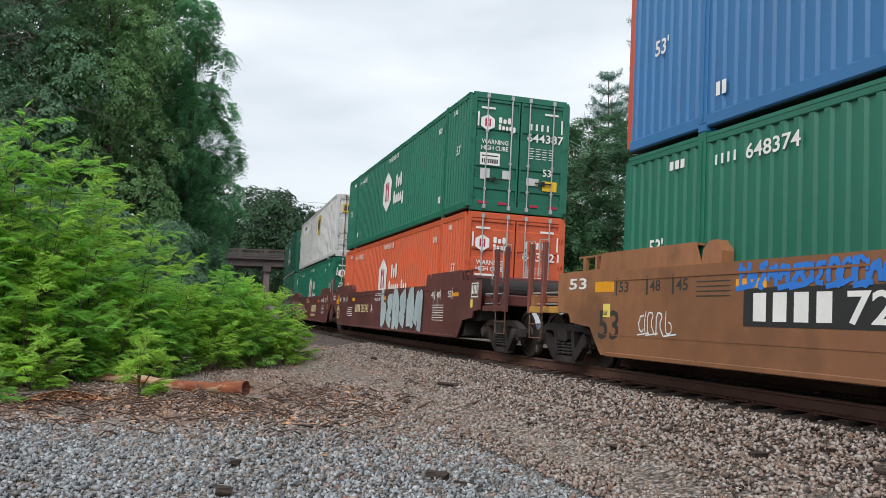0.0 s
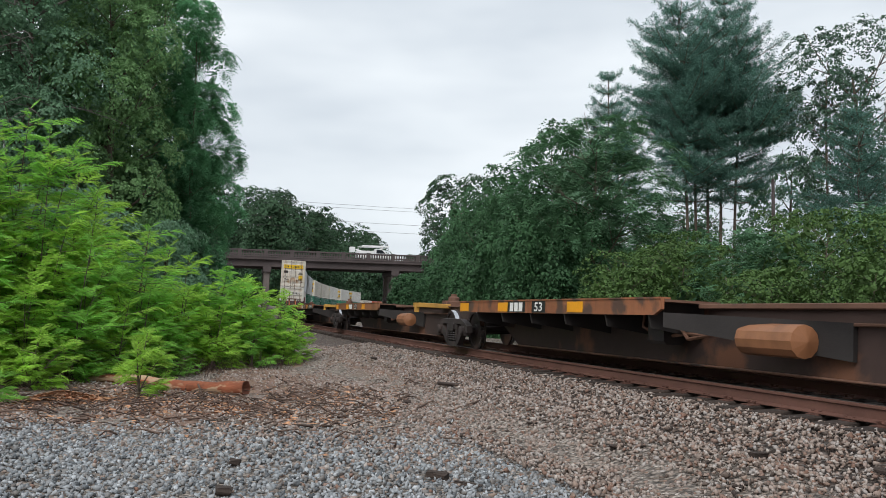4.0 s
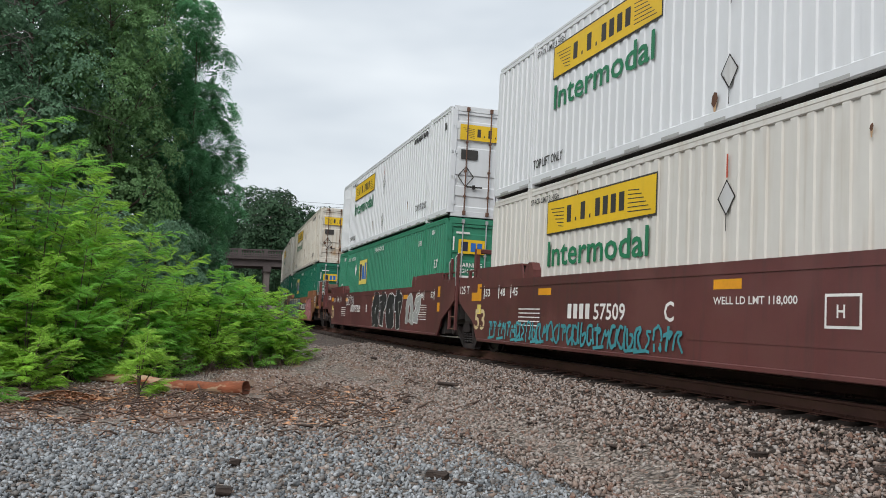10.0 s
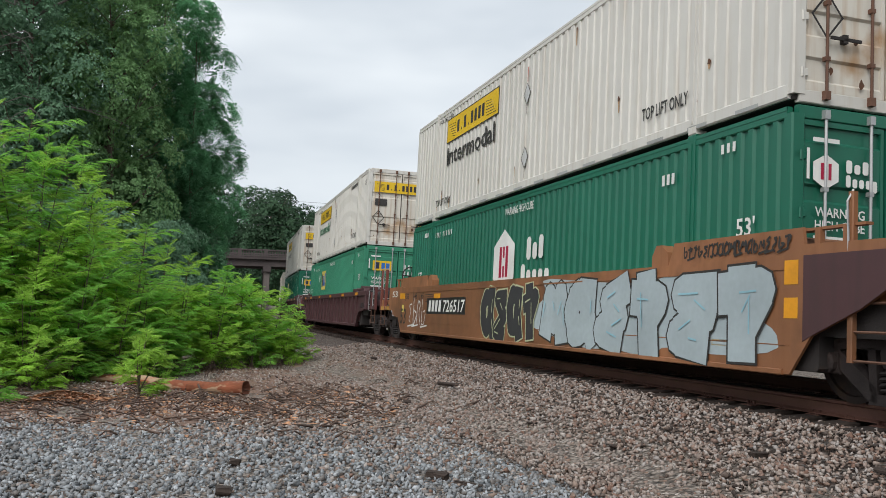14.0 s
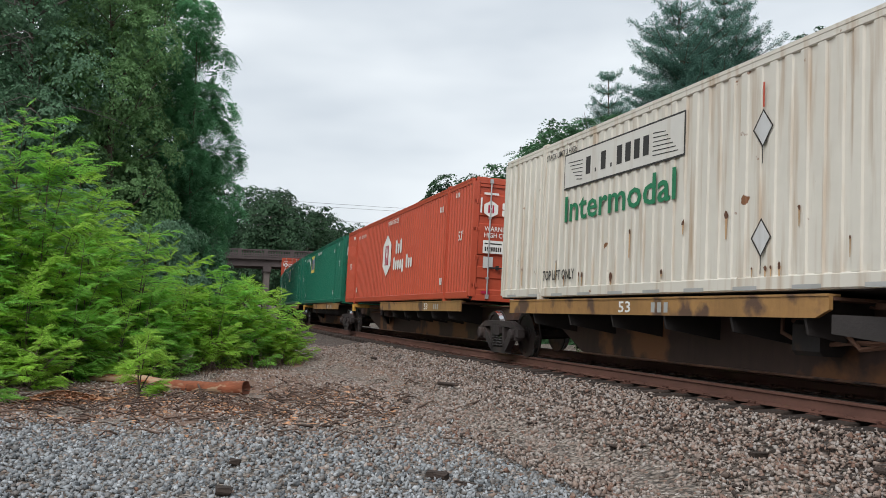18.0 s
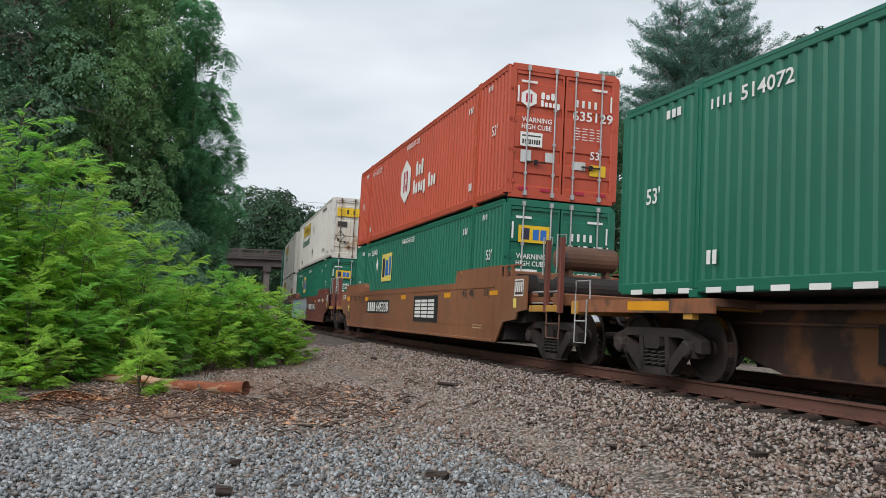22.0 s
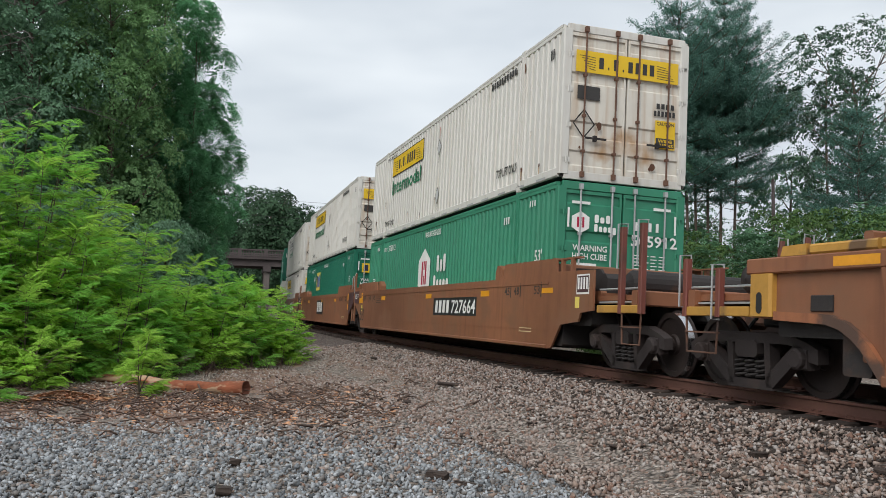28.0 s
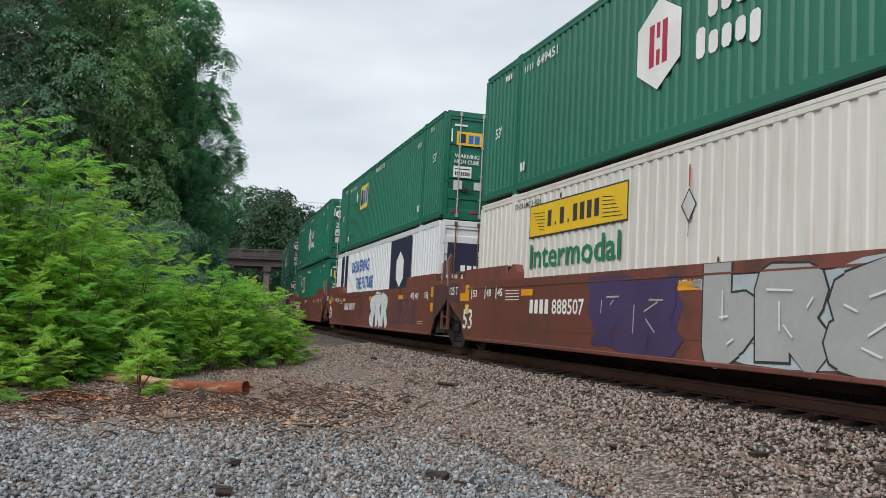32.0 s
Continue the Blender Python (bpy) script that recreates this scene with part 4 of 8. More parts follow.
        # leading end
        shapes(c, "reflective_tape", [rect(-1.02, 2.48, -0.66, 2.53), rect(0.62, 2.48, 0.98, 2.53), rect(-1.1, 2.05, -1.06, 2.4), rect(1.06, 2.05, 1.1, 2.4)], "front", F, wt)
        shapes(c, "marking_bars", bars(0.2, 2.08, 0.78, 2.24, 4, 0.4), "front", F, wt)
        if num:
            letters(c, num, "front", 0.18, 1.8, 0.2, wt, 0.95, proud=F)
        else:
            shapes(c, "marking_bars", bars(0.2, 1.84, 1.0, 2.0, 6, 0.4), "front", F, wt)
        shapes(c, "small_text_bars", [rect(0.25 + j * 0.17, 1.62 - i * 0.06, 0.25 + j * 0.17 + 0.1 + 0.03 * ((i + j) % 2), 1.638 - i * 0.06) for i in range(5) for j in range(4)], "front", F, wt)
        letters(c, "53'", "front", 0.62, 0.98, 0.17, wt, proud=F)
        lw = letters(c, "WARNING", "front", -0.98, 1.64, 0.105, wt, 0.68, proud=F)
        letters(c, "HIGH CUBE", "front", -0.98, 1.49, 0.105, wt, 0.68, proud=F)
        shapes(c, "placard", [rect(-1.0, 1.12, -0.5, 1.42)], "front", F, wt)
        shapes(c, "placard_bars", bars(-0.96, 1.17, -0.54, 1.27, 8, 0.7) + [rect(-0.96, 1.33, -0.54, 1.36)], "front", F + 0.002, M["ink"])
        shapes(c, "sticker", [rect(-0.98, 0.78, -0.74, 1.04), rect(-0.42, 0.82, -0.2, 1.02), rect(0.2, 0.72, 0.52, 0.9)], "front", F, M["white_grey"])
        shapes(c, "sticker", [rect(0.62, 0.62, 1.0, 0.86)], "front", F, M["yellow"])
        shapes(c, "reflective_tape", [rect(a, 0.19, a + 0.22, 0.25) for a in (-1.0, -0.5, 0.3, 0.8)], "front", F, M["logo_red"])
    if kind == "hub":
        hx = 8.08 - 8.8
        hub_badge(c, hx, 1.54, 0.68, "side", S_, 1.0)
        shapes(c, "name_blocks", word_blocks(hx + 1.18, 1.52, hx + 2.06, 0.44, (1, 0.72, 1)) + word_blocks(hx + 0.93, 1.02, hx + 2.35, 0.42, (1, 0.72, 0.72, 0.72, -1)), "side", S_, M["letter"], "white name blocks")
        if paint in ("orange", "red"):
            shapes(c, "name_blocks", word_blocks(hx + 2.6, 1.02, hx + 3.4, 0.42, (1, 0.72, 0.72)), "side", S_, M["letter"])
        hub_badge(c, -0.92 + 0.08, 2.15, 0.2, "front", F, 1.0)
        shapes(c, "name_blocks", word_blocks(-0.58, 2.16, -0.24, 0.15, (1, 0.72, 1)) + word_blocks(-0.58, 2.0, -0.12, 0.14, (1, 0.72, 0.72, 0.72, -1)), "front", F, M["letter"])
        if dashes:
            shapes(c, "reflective_tape", [rect(x, 0.06, x + 0.32, 0.13) for x in np.arange(-HX + 0.4, HX - 0.5, 0.62)], "side", -HY - 0.004, M["letter"], "white dashes along the lower rail")
    elif kind == "emp":
        ex = 8.08 - 11.5
        shapes(c, "emblem_board", [rect(ex, ez, ex + 1.43, ez + 0.9)], "side", S_, M["yellow_pale"], "yellow square emblem")
        shapes(c, "emblem_mark", [rect(ex + 0.12, ez + 0.14, ex + 0.46, ez + 0.76)], "side", S_ * 1.002, M["logo_navy"], "navy block")
        shapes(c, "emblem_mark", [[(ex + 0.52, ez + 0.18), (ex + 0.98, ez + 0.18), (ex + 0.90, ez + 0.68), (ex + 0.58, ez + 0.68)], rect(ex + 1.06, ez + 0.18, ex + 1.32, ez + 0.78)], "side", S_ * 1.002, M["logo_blue"], "blue blocks")
        shapes(c, "placard", [[(ex - 0.75, ez + 0.36), (ex - 0.57, ez + 0.6), (ex - 0.75, ez + 0.84), (ex - 0.93, ez + 0.6)]], "side", S_, M["letter"], "white diamond placard")
        shapes(c, "emblem_board", [rect(-0.95, 1.98, -0.25, 2.34)], "front", F, M["yellow"], "yellow emblem on the door")
        shapes(c, "emblem_mark", [rect(-0.88, 2.04, -0.7, 2.28)], "front", F + 0.002, M["logo_navy"])
        shapes(c, "emblem_mark", bars(-0.64, 2.04, -0.3, 2.26, 2, 0.8), "front", F + 0.002, M["logo_blue"])
    elif kind == "lines":
        shapes(c, "emblem_board", [rect(1.1, 1.5, 2.1, 2.5)], "side", S_, M["yellow"], "yellow square emblem")
        shapes(c, "emblem_mark", bars(1.2, 1.75, 2.0, 2.3, 3, 0.75), "side", S_ * 1.002, M["logo_navy"])
        shapes(c, "emblem_board", [rect(-1.0, 2.05, -0.4, 2.42)], "front", F, M["yellow"])
        shapes(c, "emblem_mark", bars(-0.95, 2.12, -0.45, 2.36, 3, 0.75), "front", F + 0.002, M["logo_navy"])
        shapes(c, "panel_seam", [rect(x, 0.24, x + 0.022, CH - 0.17) for x in np.arange(-HX + 0.35, HX - 0.2, 0.61)], "side", S_, M["steel_dark"], "dark upright seams between panels")
        shapes(c, "placard", diamond_frame(0.4, 2.0, 0.3) + diamond_frame(-2.2, 2.1, 0.3), "side", S_, M["steel_dark"])
        shapes(c, "marking_bars", bars(-POST + 0.4, 2.35, -POST + 1.4, 2.5, 8, 0.7), "side", S_, M["ink"])
        shapes(c, "placard", diamond_frame(0.5, 1.4, 0.28), "front", F, M["steel_dark"])
    elif kind == "jb":
        x0 = 8.08 - 13.27
        if big:
            yellow_sign(c, x0 - 0.15, 1.28, x0 + 3.75, 2.5, "side", S_, "yellow", True)
        else:
            if yellow == "white":
                yellow_sign(c, x0, 1.95, x0 + 3.72, 2.52, "side", S_, "white", True)
            else:
                yellow_sign(c, x0, 1.95, x0 + 3.72, 2.52, "side", S_, yellow, True)
            letters(c, "Intermodal", "side", x0 + 0.05, 1.36, 0.44, M[word], 3.5, proud=S_)
        letters(c, "TOP LIFT ONLY", "side", 4.75, 0.46, 0.18, M["ink"], 1.22, proud=S_)
        letters(c, "TOP LIFT ONLY", "side", -POST + 0.12, 0.36, 0.17, M["ink"], 1.3, proud=S_)
        letters(c, "STACK LIMIT 3 HIGH", "side", -POST + 0.1, 2.56, 0.1, M["ink"], 1.25, proud=S_)
        shapes(c, "marking_bars", bars(POST - 1.9, 2.52, POST - 0.35, 2.66, 10, 0.7) + bars(HX - 0.6, 2.3, HX - 0.4, 2.5, 2, 0.6), "side", S_, M["ink"])
        for zd in (1.97, 0.68):
            shapes(c, "placard", [[(0.18, zd - 0.2), (0.33, zd), (0.18, zd + 0.2), (0.03, zd)]], "side", S_, M["white_grey"], "diamond placard")
            shapes(c, "placard_frame", diamond_frame(0.18, zd, 0.23, 0.018) + [rect(0.172, zd - 0.42, 0.188, zd - 0.22)], "side", S_ * 1.001, M["steel_dark"])
        shapes(c, "marker_stripe", [rect(0.165, 2.22, 0.2, 2.52)], "side", S_, M["red"], "thin red upright stripe")
        rust_marks(c, seed, 26 if paint == "white_rusty" else 13 if paint == "white" else 3, S_)
        shapes(c, "reflective_tape", [rect(x, 0.07, x + 0.45, 0.12) for x in np.arange(-HX + 0.4, HX - 0.6, 1.05)], "side", -HY - 0.004, M["sp_grey"])
        yellow_sign(c, -1.05, 2.0, 1.05, 2.4, "front", F, front_plate or yellow, False)
        shapes(c, "placard", diamond_frame(-0.85, 1.05, 0.28, 0.025), "front", F, M["steel_dark"], "diamond placard frame")
        shapes(c, "sticker", [rect(-1.0, 1.5, -0.55, 1.75)], "front", F, M["ink"], "black notice on the door")
        shapes(c, "marking_bars", bars(0.6, 1.5, 1.0, 1.6, 4, 0.7) + bars(0.55, 1.36, 1.02, 1.46, 6, 0.7), "front", F, M["ink"])
        shapes(c, "caution_sign", [rect(0.6, 0.75, 1.02, 1.28)], "front", F, M["yellow"], "yellow caution sign on the door")
        letters(c, "CAUTION", "front", 0.63, 1.19, 0.065, M["ink"], 0.36, proud=F + 0.002)
        shapes(c, "caution_sign", [rect(0.62, 0.77, 1.0, 0.95)], "front", F + 0.001, M["ink"])
        letters(c, "WIDE", "front", 0.66, 0.87, 0.06, M["yellow"], 0.3, proud=F + 0.002)
        letters(c, "TURNS", "front", 0.64, 0.79, 0.06, M["yellow"], 0.34, proud=F + 0.002)
    elif kind == "future":
        shapes(c, "blue_panel", [rect(-6.9, 0.3, -5.4, 2.7), rect(2.5, 0.3, 5.2, 2.7)], "side", S_, M["logo_navy"], "dark blue panel")
        shapes(c, "blue_panel", [[(-4.6, 0.3), (1.6, 0.3), (1.9, 1.0), (-4.6, 0.62)]], "side", S_, M["logo_blue"], "blue panel")
        letters(c, "DELIVERING", "side", -4.4, 1.95, 0.42, M["logo_blue"], 3.4, proud=S_)
        letters(c, "THE FUTURE", "side", -3.4, 1.3, 0.42, M["logo_blue"], 3.2, proud=S_)
        shapes(c, "panel_mark", [hexagon(3.85, 1.75, 0.55, 1.0)], "side", S_ * 1.002, M["letter"])
        shapes(c, "panel_mark", bars(2.8, 0.7, 4.9, 1.05, 6, 0.7), "side", S_ * 1.002, M["letter"])
        shapes(c, "blue_panel", [rect(-1.05, 1.5, 1.05, 2.3)], "front", F, M["logo_navy"], "dark blue panel on the door")
        shapes(c, "panel_mark", [hexagon(0, 2.0, 0.2, 1.2)] + bars(-0.7, 1.56, 0.7, 1.72, 8, 0.7), "front", F + 0.002, M["letter"])
    return c


# ---- running gear ----
WR = 0.457
KM = {}


def gear_meshes():
    wv = Bag()
    for s_ in (-1, 1):
        prof = [(s_ * 0.66, 0.10), (s_ * 0.68, 0.36), (s_ * 0.675, WR + 0.025), (s_ * 0.70, WR + 0.028), (s_ * 0.712, WR + 0.004)]
        wv.lathe(prof, 28)
        wv.lathe([(s_ * 0.815, WR - 0.002), (s_ * 0.815, 0.385), (s_ * 0.785, 0.375), (s_ * 0.765, 0.15), (s_ * 0.80, 0.13), (s_ * 0.80, 0.0)], 28)
        wv.lathe([(s_ * 0.8, 0.085), (s_ * 1.09, 0.085), (s_ * 1.1, 0.0)], 12)
    wv.lathe([(-0.7, 0.09), (0.7, 0.09)], 12)
    KM["wheels"] = wv.mesh("wheelset")
    t = Bag()
    for s_ in (-1, 1):
        t.lathe([(s_ * 0.712, WR + 0.003), (s_ * 0.815, WR - 0.001)], 28)
    KM["tread"] = t.mesh("wheel_tread")
    # side frame: a cast truss with two openings, springs between
    sf = Bag()
    for s_ in (-1, 1):
        y0, y1 = s_ * 0.95, s_ * 1.09
        top = [(-1.16, 0.40), (-1.16, 0.56), (-1.0, 0.63), (-0.7, 0.72), (0.7, 0.72), (1.0, 0.63), (1.16, 0.56), (1.16, 0.40), (1.02, 0.42), (0.92, 0.56), (0.66, 0.60), (-0.66, 0.60), (-0.92, 0.56), (-1.02, 0.42)]
        sf.plate(top, y0, y1)
        for k in (-1, 1):
            sf.plate([(k * 0.98, 0.54), (k * 0.82, 0.62), (k * 0.30, 0.22), (k * 0.30, 0.08), (k * 0.42, 0.10)], y0, y1)
            sf.plate([(k * 0.29, 0.14), (k * 0.39, 0.20), (k * 0.39, 0.62), (k * 0.29, 0.62)], y0, y1)
            sf.box(k * 0.89 - 0.12, k * 0.89 + 0.12, min(y0, y1) - 0.02, max(y0, y1) + 0.02, 0.33, 0.56, 0.02)
            sf.lathe([(s_ * 1.08, 0.115), (s_ * 1.16, 0.115), (s_ * 1.18, 0.09), (s_ * 1.18, 0.0)], 10, "y", (k * 0.89, 0, WR))
        sf.plate([(-0.42, 0.06), (0.42, 0.06), (0.36, 0.17), (-0.36, 0.17)], y0, y1)
    KM["side_frame"] = sf.mesh("side_frame")
    sp = Bag()
    for s_ in (-1, 1):
        for x in (-0.19, 0.0, 0.19):
            pts = [(x + 0.08 * math.cos(a), s_ * 1.03 + 0.08 * math.sin(a), 0.17 + 0.25 * a / (2 * math.pi * 4.5)) for a in np.linspace(0, 2 * math.pi * 4.5, 28)]
            sp.tube(pts, 0.02, 4, caps=False)
    KM["springs"] = sp.mesh("springs")
    KM["bolster"] = Bag().box(-0.2, 0.2, -1.12, 1.12, 0.43, 0.63, 0.04).mesh("bolster")
    KM["brake"] = Bag().box(-0.42, -0.34, -0.8, 0.8, 0.32, 0.46, 0.02).box(0.34, 0.42, -0.8, 0.8, 0.32, 0.46, 0.02).mesh("brake_beam")


gear_meshes()
WHEELSETS = []


def truck(car, x, unit):
    t = part("truck", KM["side_frame"], M["truck"], car, "cast steel truck side frames", m=pose(x, 0, 0) @ FAR_TILT)
    part("springs", KM["springs"], M["steel_dark"], t, "coil springs")
    part("bolster", KM["bolster"], M["truck"], t)
    part("brake_beam", KM["brake"], M["steel_dark"], t)
    for k in (-0.89, 0.89):
        ws = part("wheelset", KM["wheels"], M["wheel"], t, "dark steel wheels on an axle", m=pose(k, 0, WR))
        tr = part("tread", KM["tread"], M["tread"], t, "bright wheel treads", m=pose(k, 0, WR))
        WHEELSETS.append((ws, k, unit))


# ---- graffiti: rounded patches of spray paint ----
def stroke(pts, t):
    out = []
    for (a, b), (c, d) in zip(pts, pts[1:]):
        l = math.hypot(c - a, d - b) or 1
        nx, nz = -(d - b) / l * t / 2, (c - a) / l * t / 2
        out.append([(a - nx, b - nz), (c - nx, d - nz), (c + nx, d + nz), (a + nx, b + nz)])
    return out


def fat(pts, t, jag=0.0):
    """Thick strokes with rounded joints."""
    out = stroke(pts, t)
    for a, b in pts[1:-1] if len(pts) > 2 else []:
        out.append([(a + t * 0.5 * math.cos(k * math.pi / 4), b + t * 0.5 * math.sin(k * math.pi / 4)) for k in range(8)])
    return out


def layered(par, name, polys, y, mat, label=""):
    """Flat shapes laid over each other, each a hair prouder than the last."""
    b = Bag()
    for i, p in enumerate(polys):
        n = len(p)
        area = sum(p[k][0] * p[(k + 1) % n][1] - p[(k + 1) % n][0] * p[k][1] for k in range(n))
        b.add([(u, y - i * 0.00003, v) for u, v in (p if area > 0 else p[::-1])], [tuple(range(n))])
    part(name, mesh(name, b.v, b.f), M[mat], par, label)


# strokes of a spray-painted letter in a unit square; the small ones are read, the others are free forms
def arc(cx, cz, rx, rz, a0, a1, n=9):
    return [(cx + rx * math.cos(radians(a0 + (a1 - a0) * i / n)), cz + rz * math.sin(radians(a0 + (a1 - a0) * i / n))) for i in range(n + 1)]


FORMS = {
    "V": [[(0.0, 1.0), (0.42, 0.0), (0.9, 1.0)]], "A": [[(0.05, 0.0), (0.5, 1.0), (0.95, 0.0)], [(0.25, 0.36), (0.75, 0.36)]],
    "N": [[(0.1, 0.0), (0.12, 1.0), (0.88, 0.05), (0.9, 1.0)]], "I": [[(0.2, 1.0), (0.8, 1.0)], [(0.5, 1.0), (0.5, 0.0)], [(0.2, 0.0), (0.8, 0.0)]],
    "S": [arc(0.5, 0.74, 0.36, 0.26, 20, 270) + arc(0.5, 0.26, 0.36, 0.24, 90, -160)], "H": [[(0.1, 1.0), (0.1, 0.0)], [(0.1, 0.5), (0.6, 0.62), (0.9, 0.4), (0.92, 0.0)]],
    "D": [[(0.12, 0.0), (0.12, 1.0)], arc(0.12, 0.5, 0.76, 0.48, 90, -90)], "U": [[(0.1, 1.0), (0.1, 0.4)] + arc(0.5, 0.36, 0.4, 0.34, 180, 360) + [(0.9, 1.0)]],
    "E": [[(0.9, 1.0), (0.14, 1.0), (0.14, 0.0), (0.9, 0.0)], [(0.14, 0.5), (0.7, 0.5)]], "L": [[(0.14, 1.0), (0.14, 0.06), (0.92, 0.0)]],
    "a": [arc(0.45, 0.5, 0.42, 0.46, 60, 330), [(0.9, 1.0), (0.84, 0.4), (1.05, -0.02)]], "b": [[(0.15, 1.05), (0.2, 0.0), (0.75, 0.1), (0.95, 0.55), (0.4, 0.55)]],
    "c": [[(0.0, 0.1), (0.3, 0.95), (0.55, 0.35), (0.85, 1.0), (0.95, 0.0)]], "d": [[(0.95, 0.95), (0.2, 0.85), (0.85, 0.5), (0.1, 0.1), (0.7, -0.02)]],
    "e": [[(0.5, 1.05), (0.48, 0.0)], [(0.05, 0.8), (0.95, 0.9), (0.6, 0.55)]], "f": [arc(0.5, 0.55, 0.42, 0.5, -20, 200), [(0.06, 0.45), (0.12, -0.02)], [(0.92, 0.4), (0.98, -0.04), (0.6, 0.1)]],
    "g": [[(0.1, 0.0), (0.1, 0.95), (0.9, 0.9), (0.45, 0.5), (1.0, 0.0)]],
}
FREE = "abcdefg"


def longer(r, d):
    """A run of points drawn out by d at both ends."""
    def end(a, b):
        l = math.hypot(a[0] - b[0], a[1] - b[1]) or 1
        return (a[0] + (a[0] - b[0]) / l * d, a[1] + (a[1] - b[1]) / l * d)
    return [end(r[0], r[1])] + list(r[1:-1]) + [end(r[-1], r[-2])]


def graffiti(par, x0, x1, z0, z1, fill, line, n, seed, y, back=None, hatch=None, word="", fat_k=0.36, second=None):
    """A spray-painted piece: fat strokes with an outline, each letter lapping over the one before it."""
    rng = random.Random(seed)
    word = word or "".join(rng.choice(FREE) for _ in range(n))
    w, h = (x1 - x0) / len(word), z1 - z0
    if back:
        layered(par, "graffiti_ground", [blob(rng, x0 - 0.15, z0 - 0.02, x1 - x0 + 0.3, h + 0.04, 0, 22)], y, back, "spray-painted background")
    o = 0.03 if h > 0.7 else 0.018
    t = fat_k * min(w, h * 0.85)
    jit = lambda k: rng.uniform(-k, k)
    lines = []
    clamp = lambda P: [[(a, min(max(b, z0 - 0.04), z1 + 0.03)) for a, b in q] for q in P]
    for i, ch in enumerate(word):
        free = ch in FREE
        u, sh = x0 + i * w - 0.03 * w, jit(0.12)
        wk, dz = w * rng.uniform(0.98, 1.12), jit(0.03) * h
        runs = []
        for run in FORMS[ch]:
            k = 0.09 if free else 0.025
            runs.append([(u + t * 0.5 + (p + jit(k) + sh * q) * (wk - t * 0.9), z0 + dz + t * 0.5 + (q + jit(k)) * (h - t)) for p, q in run])
        lo, hi, mid = [], [], []
        for r in runs:
            lo += fat(longer(r, t * 0.42 + o), t + 2 * o)
            hi += fat(longer(r, t * 0.42), t)
            for (a, b), (c, d) in zip(r, r[1:]):
                if math.hypot(c - a, d - b) > 0.3 * h:
                    q0, q1 = rng.uniform(0.1, 0.3), rng.uniform(0.55, 0.9)
                    off = rng.choice((-1, 1)) * t * 0.28
                    mid += stroke([(a + (c - a) * q0 + off, b + (d - b) * q0), (a + (c - a) * q1 + off, b + (d - b) * q1)], 0.025)
        yy = y - 0.003 - i * 0.004
        layered(par, "graffiti_outline", clamp(lo), yy, line, "spray-painted outline")
        layered(par, "graffiti_fill", clamp(hi), yy - 0.0016, (second if second and i % len(word) in (0, len(word) - 1) else fill), "fat spray-painted letter shape")
        lines += mid
    if lines:
        layered(par, "graffiti_highlight", clamp(lines), y - 0.007 - len(word) * 0.004, hatch or line)


def scrawl(par, x0, x1, z0, z1, mat, seed, y, t=0.03):
    """A thin unreadable tag: loose hooks and loops in a row."""
    rng = random.Random(seed)
    h = z1 - z0
    n = max(2, int(round((x1 - x0) / (h * 0.7))))
    w = (x1 - x0) / n
    out = []
    for i in range(n):
        sh = rng.uniform(0.0, 0.35)
        for run in FORMS[rng.choice(FREE)]:
            pts = [(x0 + (i + 0.06 + 0.9 * p + rng.uniform(-0.1, 0.1)) * w + sh * q * h * 0.4, z0 + (q * 0.9 + 0.05 + rng.uniform(-0.12, 0.12)) * h) for p, q in run]
            fine = [((3 * a[0] + b[0]) / 4, (3 * a[1] + b[1]) / 4) if k else ((a[0] + 3 * b[0]) / 4, (a[1] + 3 * b[1]) / 4) for a, b in zip(pts, pts[1:]) for k in (1, 0)]
            out += fat([pts[0]] + fine + [pts[-1]], t * rng.uniform(0.8, 1.2))
        if rng.random() < 0.4:
            out += stroke([(x0 + i * w, z0 - 0.02), (x0 + (i + 1.4) * w, z0 + 0.05 * h)], t)
    layered(par, "graffiti_tag", [[(a, min(max(b, z0 - 0.05), z1 + 0.05)) for a, b in q] for q in out], y, mat, "thin spray-painted tag")


# ---- well cars ----
SY = 1.46      # outer face of the car's side


def side_outline(f_end, r_end):
    """Outline of a smooth side in x and z; each end either shared with the next unit or coupled."""
    def end(kind):
        return [(8.30, 0.25), (8.62, 0.66), (9.30, 0.94), (9.62, 1.12), (9.62, 1.60), (8.35, 1.62)] if kind == "joint" else [(8.36, 0.25), (8.44, 0.31), (8.75, 0.66), (9.43, 0.72), (9.5, 0.86), (9.94, 0.90), (9.94, 1.54), (8.5, 1.56)]
    fr, re = end(f_end), end(r_end)
    return fr + [(8.1, 1.51), (-8.1, 1.51)] + [(-x, z) for x, z in re[::-1]]


def ribbed_outline():
    """Outline of a ribbed side: a wheel arch under each end."""
    end = [(7.98, 0.235), (8.14, 0.43), (8.25, 0.56), (8.37, 0.66), (8.53, 0.75), (8.72, 0.80), (9.3, 0.83), (9.95, 0.86), (9.95, 1.40)]
    return end + [(-x, z) for x, z in end[::-1]]


